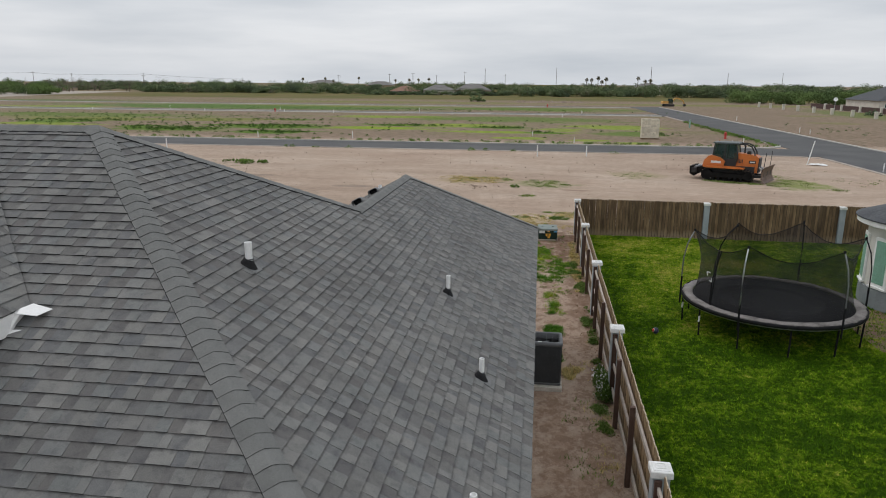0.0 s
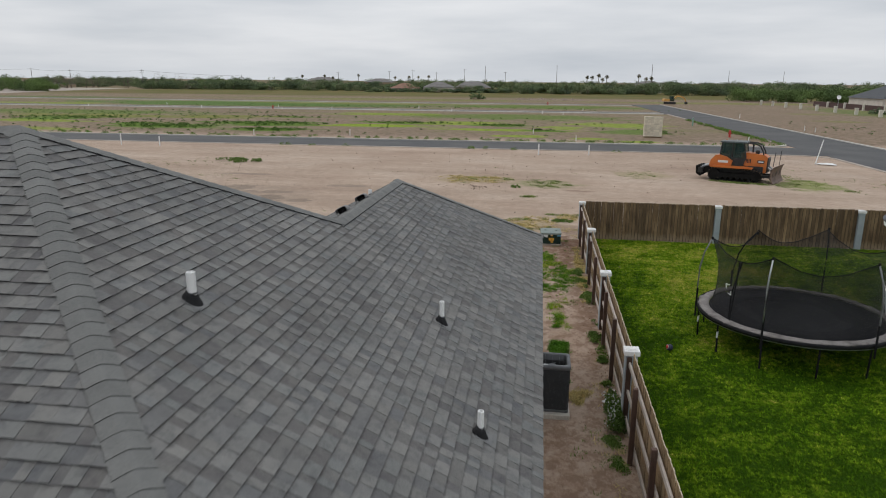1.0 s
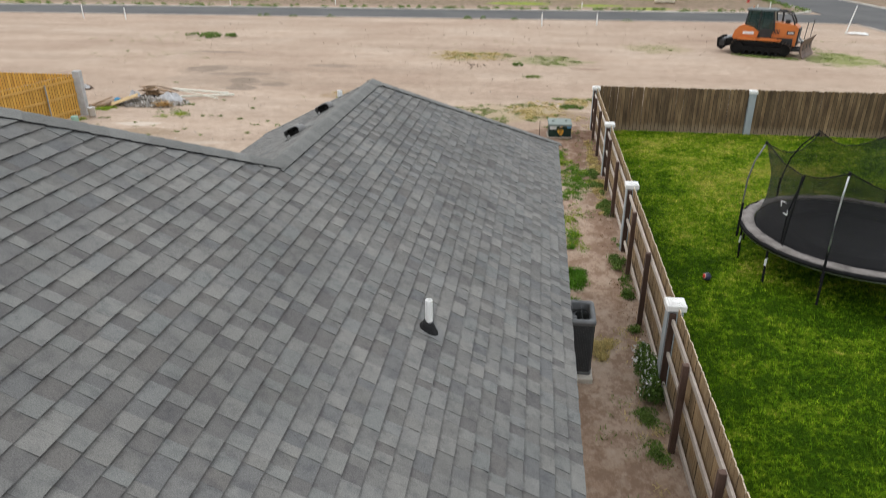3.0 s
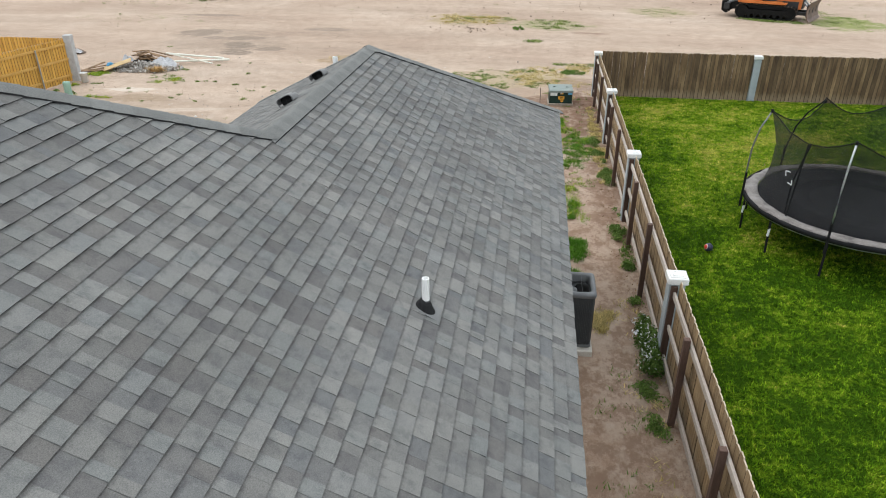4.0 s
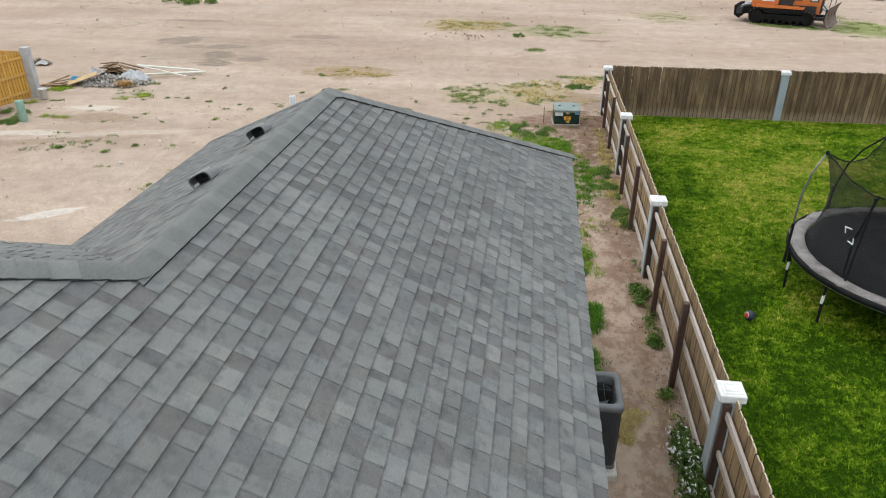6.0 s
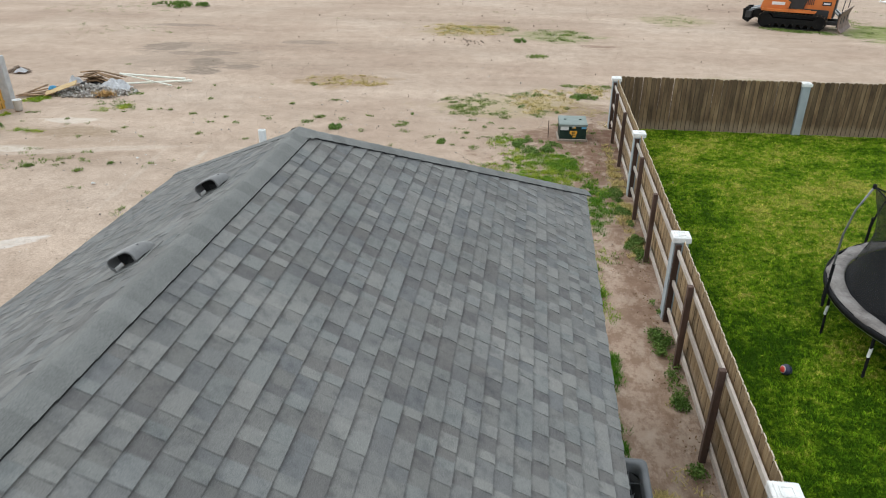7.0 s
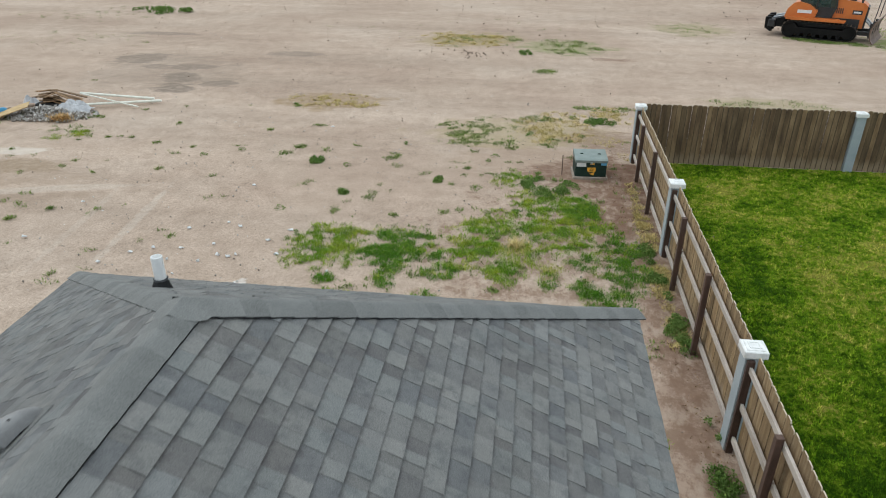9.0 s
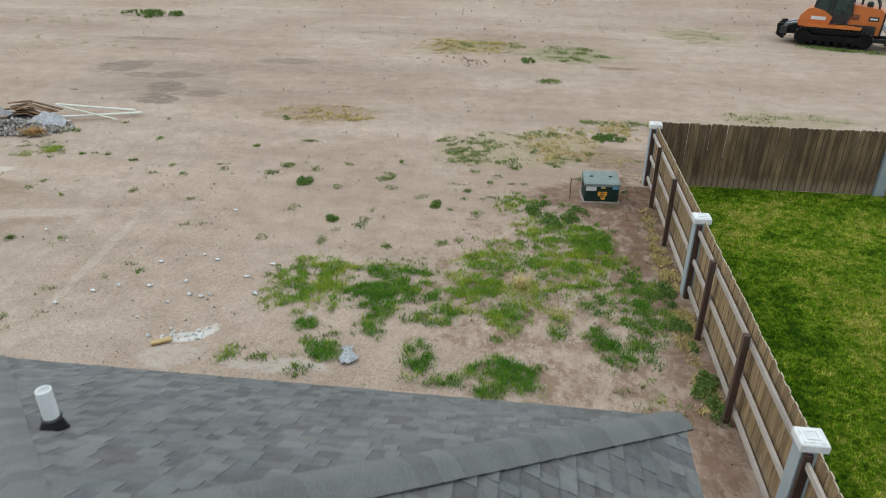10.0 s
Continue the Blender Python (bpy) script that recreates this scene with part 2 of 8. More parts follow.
        return self.add(vs, fs)

    def mesh(self, name, mat, smooth=False, slots=None):
        me = bpy.data.meshes.new(name)
        me.from_pydata(self.v, [], self.f)
        for one in mat if isinstance(mat, list) else [mat]:
            me.materials.append(one)
        if slots:
            me.polygons.foreach_set("material_index", slots)
        if smooth:
            me.shade_smooth()
        me.update()
        return me


def thing(name, at=(0, 0, 0), label="", category="", group="", kind="", turn=0.0):
    ob = new(name)
    ob.empty_display_size = 0.2
    ob.matrix_basis = pose(*at, 0, 0, turn)
    return tagged(ob, label, category, group, kind)


def part(name, build, mat, parent, label="", smooth=False, m=None, kind=""):
    """Links a mesh as one part under its thing."""
    me = build if isinstance(build, bpy.types.Mesh) else build.mesh(name, mat, smooth)
    ob = new(name, me)
    ob.parent = parent
    if m:
        ob.matrix_basis = m
    return tagged(ob, label, kind=kind)


def solid(name, build, mat, label, category, group="", kind="", smooth=False, m=None):
    ob = new(name, build.mesh(name, mat, smooth))
    if m:
        ob.matrix_basis = m
    return tagged(ob, label, category, group, kind)


def sheet_of(name, verts, faces, mat):
    """A mesh from numpy arrays, of triangles or quads."""
    me = bpy.data.meshes.new(name)
    verts, faces = np.asarray(verts, dtype=np.float32), np.asarray(faces, dtype=np.int32)
    k = faces.shape[1]
    me.vertices.add(len(verts))
    me.vertices.foreach_set("co", verts.ravel())
    me.loops.add(faces.size)
    me.loops.foreach_set("vertex_index", faces.ravel())
    me.polygons.add(len(faces))
    me.polygons.foreach_set("loop_start", np.arange(0, faces.size, k, dtype=np.int32))
    me.materials.append(mat)
    me.update(calc_edges=True)
    me.validate()
    return me


# ---- ground ----
ROAD_Y, ROAD_W, SIDE_X0, SIDE_X1 = 72.3, 8.2, 28.0, 36.8


def blot(nt, pos, x, y, rx, ry, turn, ragged):
    """A soft-edged blotch of the ground with a ragged outline."""
    m = nt.nodes.new("ShaderNodeMapping")
    m.vector_type = "TEXTURE"
    m.inputs["Location"].default_value = (x, y, 0)
    m.inputs["Rotation"].default_value = (0, 0, radians(turn))
    m.inputs["Scale"].default_value = (rx, ry, 1000)
    nt.links.new(pos, m.inputs["Vector"])
    ln = nt.nodes.new("ShaderNodeVectorMath")
    ln.operation = "LENGTH"
    nt.links.new(m.outputs["Vector"], ln.inputs[0])
    d = calc(nt, "ADD", ln.outputs["Value"], ragged)
    mr = nt.nodes.new("ShaderNodeMapRange")
    mr.inputs["From Min"].default_value, mr.inputs["From Max"].default_value = 1.06, 0.78
    nt.links.new(d, mr.inputs["Value"])
    return mr.outputs["Result"]


def weedy(nt, p, base):
    """The open field past the first street grows thin weeds."""
    sep = nt.nodes.new("ShaderNodeSeparateXYZ")
    nt.links.new(p, sep.inputs[0])
    lots = nt.nodes.new("ShaderNodeMapRange")
    lots.inputs["From Min"].default_value, lots.inputs["From Max"].default_value = 82, 88
    nt.links.new(sep.outputs["Y"], lots.inputs["Value"])
    west = calc(nt, "LESS_THAN", sep.outputs["X"], 27.0)
    spread = ramp_of(nt, noise_of(nt, position_of(nt, (0.2, 1, 1)), 0.13, 8, 0.65), [(0.52, (0.0, 0.0, 0.0)), (0.62, (0.6, 0.6, 0.6))])
    spots = ramp_of(nt, noise_of(nt, position_of(nt, (0.5, 1, 1)), 1.1, 5, 0.7), [(0.4, (0.15, 0.15, 0.15)), (0.6, (1, 1, 1))])
    amount = calc(nt, "MULTIPLY", calc(nt, "MULTIPLY", lots.outputs["Result"], west), calc(nt, "MULTIPLY", spread, spots))
    base = mix_of(nt, calc(nt, "MULTIPLY", lots.outputs["Result"], 0.75), base, (0.19, 0.138, 0.1))
    base = mix_of(nt, calc(nt, "MULTIPLY", amount, 0.85), base, (0.15, 0.19, 0.04))
    far_ragged = calc(nt, "MULTIPLY", calc(nt, "SUBTRACT", noise_of(nt, position_of(nt, (0.22, 1, 1)), 0.4, 8, 0.72), 0.5), 4.0)
    for x, y, rx, ry, turn, col, much in FIELD_BLOTS:
        base = mix_of(nt, calc(nt, "MULTIPLY", blot(nt, p, x, y, rx, ry, turn, far_ragged), much), base, col)
    flecks = ramp_of(nt, noise_of(nt, position_of(nt, (0.45, 1, 1)), 2.2, 4, 0.75), [(0.4, (0.42, 0.5, 0.36)), (0.5, (1, 1, 1)), (0.64, (1.2, 1.18, 1.12))])
    base = mix_of(nt, calc(nt, "MULTIPLY", lots.outputs["Result"], 0.9), base, mix_of(nt, 1.0, base, flecks, "MULTIPLY"))
    far = nt.nodes.new("ShaderNodeMapRange")
    far.inputs["From Min"].default_value, far.inputs["From Max"].default_value = 285, 310
    nt.links.new(sep.outputs["Y"], far.inputs["Value"])
    weeds = ramp_of(nt, noise_of(nt, position_of(nt, (0.3, 1, 1)), 0.12, 6, 0.6), [(0.35, (0.085, 0.1, 0.03)), (0.5, (0.135, 0.122, 0.042)), (0.64, (0.18, 0.132, 0.068))])
    strip_x = nt.nodes.new("ShaderNodeMapRange")
    strip_x.inputs["From Min"].default_value, strip_x.inputs["From Max"].default_value = 235, 195
    nt.links.new(calc(nt, "ABSOLUTE", calc(nt, "ADD", sep.outputs["X"], 30.0)), strip_x.inputs["Value"])
    meadow = calc(nt, "MULTIPLY", far.outputs["Result"], calc(nt, "ADD", 0.3, calc(nt, "MULTIPLY", strip_x.outputs["Result"], 0.7)))
    return mix_of(nt, meadow, base, weeds)


def ground_surface(name, field):
    """Bare earth with its stains; past the first street, weedy open lots."""
    m, nt, b = fresh(name)
    p = position_of(nt)
    base = ramp_of(nt, noise_of(nt, p, 0.11, 7, 0.6), [(0.3, (0.352, 0.262, 0.203)), (0.5, (0.412, 0.32, 0.251)), (0.72, (0.47, 0.38, 0.308))])
    streak = ramp_of(nt, noise_of(nt, position_of(nt, (0.12, 0.9, 1)), 0.5, 6, 0.6), [(0.3, (0.84, 0.83, 0.82)), (0.7, (1.12, 1.12, 1.12))])
    base = mix_of(nt, 0.8, base, streak, "MULTIPLY")
    mid = ramp_of(nt, noise_of(nt, p, 1.6, 6, 0.65), [(0.36, (0.88, 0.872, 0.862)), (0.5, (0.99, 0.99, 0.99)), (0.64, (1.08, 1.08, 1.085))])
    base = mix_of(nt, 0.9, base, mid, "MULTIPLY")
    fine = noise_of(nt, p, 22, 4, 0.75)
    base = mix_of(nt, 0.8, base, ramp_of(nt, fine, [(0.34, (0.68, 0.67, 0.66)), (0.5, (1.0, 1.0, 1.0)), (0.66, (1.2, 1.2, 1.2))]), "MULTIPLY")
    crumbs = ramp_of(nt, noise_of(nt, p, 7, 6, 0.8), [(0.34, (0.66, 0.64, 0.61)), (0.45, (1, 1, 1))])
    base = mix_of(nt, 0.55, base, crumbs, "MULTIPLY")
    bits = noise_of(nt, p, 12, 3, 0.65)
    base = mix_of(nt, 0.55, base, ramp_of(nt, bits, [(0.29, (0.5, 0.48, 0.46)), (0.36, (1, 1, 1)), (0.66, (1, 1, 1)), (0.73, (1.3, 1.3, 1.3))]), "MULTIPLY")
    grit = noise_of(nt, p, 70, 3, 0.7)
    base = mix_of(nt, 0.9, base, ramp_of(nt, grit, [(0.37, (0.72, 0.71, 0.69)), (0.5, (1, 1, 1)), (0.63, (1.17, 1.17, 1.17))]), "MULTIPLY")
    ragged = calc(nt, "MULTIPLY", calc(nt, "SUBTRACT", noise_of(nt, position_of(nt, (0.6, 1.2, 1)), 1.0, 8, 0.75), 0.5), 3.0)
    grainy = ramp_of(nt, noise_of(nt, position_of(nt, (0.6, 1, 1)), 4.5, 7, 0.8), [(0.36, (0.35, 0.35, 0.35)), (0.58, (1.15, 1.15, 1.15))])
    for x, y, rx, ry, turn, col, amount in () if field else BLOTS:
        base = mix_of(nt, calc(nt, "MULTIPLY", calc(nt, "MULTIPLY", blot(nt, p, x, y, rx, ry, turn, ragged), grainy), amount, True), base, col)
    if field:
        base = weedy(nt, p, base)
    else:
        # trodden, clotted earth along the house and the fence
        trod = calc(nt, "ADD", blot(nt, p, 1.0, 16.0, 1.3, 16.0, 0, 0.0), blot(nt, p, 0.2, 24.5, 3.2, 4.5, 0, ragged), True)
        dark = ramp_of(nt, noise_of(nt, position_of(nt, (1, 0.7, 1)), 2.6, 8, 0.76), [(0.45, (0, 0, 0)), (0.55, (1, 1, 1))])
        pale = ramp_of(nt, noise_of(nt, position_of(nt, (1, 0.6, 1)), 2.3, 7, 0.7), [(0.5, (0, 0, 0)), (0.6, (1, 1, 1))])
        base = mix_of(nt, calc(nt, "MULTIPLY", calc(nt, "MULTIPLY", trod, dark), 0.72), base, (0.2, 0.128, 0.088))
        base = mix_of(nt, calc(nt, "MULTIPLY", calc(nt, "MULTIPLY", trod, pale), 0.5), base, (0.45, 0.36, 0.285))
    nt.links.new(base, b.inputs["Base Color"])
    b.inputs["Roughness"].default_value = 0.95
    b.inputs["Specular IOR Level"].default_value = 0.06
    bump_of(nt, b, calc(nt, "ADD", noise_of(nt, p, 5, 6, 0.7), calc(nt, "MULTIPLY", fine, 0.4)), 0.42, 0.03)
    return m


GREEN, STRAW, DAMP, PALE, LIME = (0.16, 0.2, 0.06), (0.33, 0.27, 0.15), (0.2, 0.16, 0.127), (0.56, 0.5, 0.43), (0.7, 0.69, 0.66)
RED_EARTH = (0.168, 0.1, 0.07)
# x, y, half sizes, turn, colour and strength: red earth and trodden soil between house and fence
PASSAGE_STAINS = [
    (1.4, 28.24, 1.0, 3.6, 0, RED_EARTH, 0.9), (0.69, 29.72, 1.8, 1.6, 0, RED_EARTH, 0.8), (1.74, 21.88, 0.5, 5.0, 0, RED_EARTH, 0.75), (1.09, 12.92, 0.95, 10.5, 0, (0.31, 0.215, 0.155), 0.8), (1.15, 17.0, 0.3, 5.5, 0, (0.43, 0.33, 0.26), 0.5),
    (1.58, 32.8, 1.6, 1.2, 0, RED_EARTH, 0.5), (0.9, 21.6, 0.45, 1.2, 0, (0.46, 0.35, 0.28), 0.45), (1.25, 12.4, 0.35, 1.1, 0, (0.42, 0.32, 0.25), 0.5), (1.55, 19.5, 0.25, 1.6, 0, RED_EARTH, 0.4), (0.9, 7.0, 0.4, 0.9, 0, (0.42, 0.32, 0.25), 0.4),
    (1.2, 4.5, 0.6, 0.7, 0, STRAW, 0.6), (1.35, 26.6, 0.6, 2.4, 0, RED_EARTH, 0.55),
]
# damp and grassy places far out on the dirt
DAMP_STAINS = [
    (-17.2, 40.4, 3.6, 3.4, 0, DAMP, 0.31), (-19.62, 42.61, 1.3, 1.2, 0, DAMP, 0.74), (-18.06, 41.11, 0.7, 0.5, 0, DAMP, 0.63), (-16.5, 41.12, 1.2, 0.65, 0, DAMP, 0.74), (-15.9, 39.29, 0.9, 0.8, 0, DAMP, 0.84),
    (-15.39, 37.54, 0.9, 0.7, 0, DAMP, 0.89), (-13.93, 38.34, 0.8, 0.6, 0, DAMP, 0.74), (-12.66, 44.6, 1.5, 0.6, 0, DAMP, 0.63), (-21.72, 48.99, 2.2, 0.5, 0, DAMP, 0.68),
]
YARD_STAINS = [
    (-8.7, 36.39, 2.2, 1.2, 4, (0.28, 0.2, 0.12), 0.75), (2.6, 45.3, 0.95, 0.4, 0, RED_EARTH, 0.6), (-4.83, 49.47, 2.8, 2.2, 3, (0.28, 0.22, 0.11), 0.6), (0.55, 48.0, 2.4, 2.0, 3, GREEN, 0.5), (18.6, 51.0, 2.2, 3.0, -12, (0.18, 0.215, 0.06), 0.9),
    (7.8, 54.4, 2.4, 2.2, 0, (0.25, 0.23, 0.11), 0.5), (-3.86, 49.8, 2.4, 2.0, 0, (0.28, 0.22, 0.11), 0.5), (7.6, 37.9, 2.4, 1.0, 0, (0.27, 0.235, 0.12), 0.45),
]
# tyre tracks and dust by the timber fence
TRACK_STAINS = [
    (-16.4, 29.63, 1.1, 0.35, 4, PALE, 0.7), (-15.84, 28.46, 1.5, 0.6, 6, (0.27, 0.2, 0.135), 0.8), (-17.0, 26.57, 1.2, 0.35, 8, PALE, 0.7), (-19.8, 28.5, 0.9, 0.7, 0, RED_EARTH, 0.6), (-17.6, 32.6, 1.3, 0.4, 0, (0.27, 0.2, 0.14), 0.6),
    (-10.35, 25.6, 2.6, 0.13, 96, PALE, 0.25), (-11.6, 25.2, 2.4, 0.12, 97, PALE, 0.15), (-12.1, 20.7, 0.9, 0.2, 35, LIME, 0.4), (-14.6, 26.7, 3.6, 0.24, 16, PALE, 0.25), (-15.6, 25.9, 4.0, 0.3, 16, (0.27, 0.2, 0.145), 0.6),
    (-15.0, 27.5, 2.6, 0.5, 12, (0.3, 0.225, 0.165), 0.5),
]
# lime, dust and litter behind the house
REAR_STAINS = [
    (-7.09, 22.56, 0.42, 0.16, 25, LIME, 0.65), (-6.79, 22.76, 0.3, 0.14, 60, LIME, 0.5), (-1, 30.78, 2.4, 1.4, 0, (0.3, 0.215, 0.155), 0.55), (-1.2, 33.35, 3.4, 1.4, 0, STRAW, 0.55), (-7.1, 22.05, 0.5, 0.35, 10, (0.5, 0.46, 0.41), 0.4),
    (-5.2, 22.0, 1.0, 0.2, 5, (0.52, 0.49, 0.45), 0.35),
]
BLOTS = DAMP_STAINS + YARD_STAINS + REAR_STAINS + TRACK_STAINS + PASSAGE_STAINS
LEAF, OLIVE, SAGE, FRESH = (0.105, 0.175, 0.028), (0.18, 0.195, 0.05), (0.1, 0.165, 0.045), (0.22, 0.295, 0.036)
# weedy patches on the open lots
FIELD_WEST = [
    (-82.8, 104.5, 9.5, 4, 0, FRESH, 0.81), (-67.8, 87.9, 8.1, 2.4, 0, FRESH, 0.68), (-54.8, 97.6, 8.8, 5, 0, LEAF, 1.00), (-62.8, 101.2, 4.1, 2.6, 0, LEAF, 1.00), (-43.9, 106.2, 12.2, 5.1, 0, LEAF, 1.00), (-37.5, 94, 6.8, 2.9, 0, LEAF, 1.00),
    (-46.8, 126, 8.1, 3.3, 0, LEAF, 0.94), (-83.6, 114, 9.5, 6.6, 0, LEAF, 0.94), (-25.1, 106.4, 9.5, 3.5, 0, FRESH, 1.00), (-21.4, 114, 8.8, 3.5, 0, LEAF, 1.00), (-81, 121, 21.6, 5.5, 0, OLIVE, 0.81), (-58.7, 123.7, 12.2, 5.5, 0, OLIVE, 0.81),
]
FIELD_EAST = [
    (-12.9, 115.7, 9.5, 5.1, 0, FRESH, 0.81), (-5.7, 101, 9.5, 2.6, 0, FRESH, 0.94), (-6, 111.3, 5.4, 2.9, 0, LEAF, 1.00), (0.2, 101, 3.2, 2, 0, LEAF, 1.00), (3.6, 108.6, 4.3, 4.4, 0, FRESH, 0.74), (-2.6, 90.6, 3.5, 2.4, 0, FRESH, 0.81),
    (11.4, 116.7, 8.1, 6.6, 0, FRESH, 0.81), (12.9, 101.7, 4.9, 4.8, 0, LEAF, 0.81), (11.4, 85, 2.4, 1.7, 0, FRESH, 0.81), (6.2, 87.9, 2.4, 2.2, 0, FRESH, 0.81),
]
FIELD_FAR = [
    (-100, 134, 35.1, 9.9, 0, LEAF, 0.74), (-29, 142.6, 12.2, 6.1, 0, FRESH, 0.81), (-82, 194, 62.1, 22, 0, SAGE, 1.00), (-175, 232, 35.1, 13.2, 0, SAGE, 0.68), (-52.7, 205, 32.4, 8.8, 0, OLIVE, 0.81), (-134, 175, 18.9, 11, 0, FRESH, 0.61),
    (-6.2, 139, 23, 11, 0, LEAF, 0.74), (-0.2, 196, 32.4, 14.3, 0, LEAF, 0.81), (-70, 209, 80, 2.5, 0, (0.33, 0.28, 0.2), 0.6), (-60, 252, 60, 14, 0, OLIVE, 0.7), (60, 250, 50, 12, 0, OLIVE, 0.7), (78, 180, 8, 40, 0, LEAF, 0.6), (62, 172, 6, 5, 0, OLIVE, 0.5), (56, 140, 5, 4, 0, OLIVE, 0.5),
]
FIELD_BLOTS = FIELD_FAR + FIELD_WEST + FIELD_EAST
ground_mat, field_mat = ground_surface("bare_earth", False), ground_surface("weedy_lots", True)


def graded(lo, hi, centre, n, power=3.0):
    t = np.linspace(-1, 1, n)
    s = np.sign(t) * np.abs(t) ** power
    return np.where(s < 0, centre + s * (centre - lo), centre + s * (hi - centre))


gx, gy = graded(-3000, 3000, -4, 220), graded(-1500, 4500, 28, 220)
gz = np.array([[0.04 * (noise.noise((x * 0.22, y * 0.22, 0.3))) + 0.009 * noise.noise((x * 0.9, y * 0.9, 5.0)) - 0.02 if abs(x) < 90 and -40 < y < 68 else -0.01 for y in gy] for x in gx])
lawn_side = (gx[:, None] > 1.9) & (gx[:, None] < 40) & (gy[None, :] < 31.3)
gz = np.where(lawn_side, -0.03, gz)
verts = np.stack([np.repeat(gx, len(gy)), np.tile(gy, len(gx)), gz.ravel()], 1)
ii, jj = np.meshgrid(np.arange(len(gx) - 1), np.arange(len(gy) - 1), indexing="ij")
q = (ii * len(gy) + jj).ravel()
ground = new("ground", sheet_of("ground", verts, np.stack([q, q + len(gy), q + len(gy) + 1, q + 1], 1), ground_mat))
ground.data.materials.append(field_mat)
ground.data.polygons.foreach_set("material_index", (np.tile(gy[:-1], len(gx) - 1) > ROAD_Y - 3).astype(np.int32))
ground.data.shade_smooth()
tagged(ground, "bare sandy building land with thin weeds reaching the horizon", "ground", kind="structure")

# ---- streets ----
def strip(name, x0, x1, y0, y1, z, mat, label, category):
    b = Build().box((x0, y0, z - 0.3), (x1, y1, z))
    return solid(name, b, mat, label, category, kind="structure")


strip("road_near", -400, SIDE_X0 - 0.0, ROAD_Y, ROAD_Y + ROAD_W, 0.03, asphalt_mat, "dark new asphalt street between concrete kerbs", "road")
strip("road_side", SIDE_X0 + 0.002, SIDE_X1, -30, 226, 0.034, asphalt_mat, "dark asphalt side street running away to the fields", "road")
strip("road_middle", -400, SIDE_X0 - 0.0, 160.5, 166.8, 0.03, asphalt_mat, "asphalt street across the open lots", "road")
strip("road_back", -400, SIDE_X0 - 0.0, 216, 223, 0.03, asphalt_mat, "far asphalt street across the open lots", "road")

b = Build()
outline = [(-215, 225), (-256, 363), (-275, 440), (-330, 440), (-300, 350), (-290, 225)]
b.add([(x, y, z) for z in (-0.2, 0.03) for x, y in outline], [(5, 4, 3, 2, 1, 0), (6, 7, 8, 9, 10, 11)] + [(k, (k + 1) % 6, 6 + (k + 1) % 6, 6 + k) for k in range(6)])
solid("road_far", b, dusty_kerb_mat, "pale worn road across the far fields", "road", kind="structure")


def kerb(name, pts, w=0.42, h=0.13, mat=concrete_mat):
    """A kerb with a rolled edge along a row of points."""
    b = Build()
    rows = []
    pts = [Vector((x, y, 0)) for x, y in pts]
    for i, p in enumerate(pts):
        d = (pts[min(i + 1, len(pts) - 1)] - pts[max(i - 1, 0)]).normalized()
        s = Vector((d.y, -d.x, 0))
        rows.append([p + s * a + Vector((0, 0, z)) for a, z in ((-w / 2, -0.1), (-w / 2, h), (w / 4, h), (w / 2, h * 0.4), (w / 2, -0.1))])
    n = 5
    b.add([p for r in rows for p in r], [(i * n + k, i * n + k + 1, (i + 1) * n + k + 1, (i + 1) * n + k) for i in range(len(rows) - 1) for k in range(n - 1)])
    return solid(name, b, mat, "pale cast concrete kerb along the asphalt street", "kerb", kind="structure")


def corner(cx, cy, r, a0, a1, n=8):
    return [(cx + r * math.cos(radians(a0 + (a1 - a0) * k / n)), cy + r * math.sin(radians(a0 + (a1 - a0) * k / n))) for k in range(n + 1)]


kerb("kerb_near", [(-400, ROAD_Y - 0.2)] + corner(SIDE_X0 - 3.2, ROAD_Y - 3.2, 3.0, 90, 0) + [(SIDE_X0 - 0.2, -30)], 0.3, 0.06, dusty_kerb_mat)
kerb("kerb_block_side", [(SIDE_X0 - 0.2, 160.2), (SIDE_X0 - 0.2, ROAD_Y + ROAD_W + 4.2)], 0.35, 0.1, dusty_kerb_mat)
kerb("kerb_block", corner(SIDE_X0 - 4.2, ROAD_Y + ROAD_W + 4.2, 4.0, 0, -90) + [(-400, ROAD_Y + ROAD_W + 0.2)], 0.6)
kerb("kerb_middle", [(-400, 160.2), (SIDE_X0 - 1, 160.2)], 0.8, 0.17)
kerb("kerb_middle_far", [(SIDE_X0 - 1, 167.1), (-400, 167.1)], 0.5)
kerb("kerb_back", [(-400, 215.7), (SIDE_X0 - 1, 215.7)], 0.5)
kerb("kerb_side", [(SIDE_X1 + 0.2, -30), (SIDE_X1 + 0.2, 226)], 0.5)

# ---- the shingled house ----
PITCH = 0.568
EX, WX, NY, SY, EZ = 0.15, -6.27, 18.0, 1.02, 2.965
RX = (EX + WX) / 2                       # ridge of the rear wing
RZ = EZ + PITCH * (EX - RX)
HX, HY = -5.8, 7.25                      # east end of the main ridge
HZ = EZ + PITCH * (EX - HX)
VY = 10.23                               # where the wing ridge meets the main roof
AY = NY - (EX - RX)                      # rear end of the wing ridge
WEST = -17.0
NORTH = (HZ - RZ) / (VY - HY)            # pitch of the north slope of the main roof
SOUTH = (HZ - EZ) / (HY - SY)
VW = VY + (RZ - EZ) / NORTH              # its eave
house = thing("house", (-6, 8, 0), "single-storey house under a grey asphalt-shingle hip roof", "house")


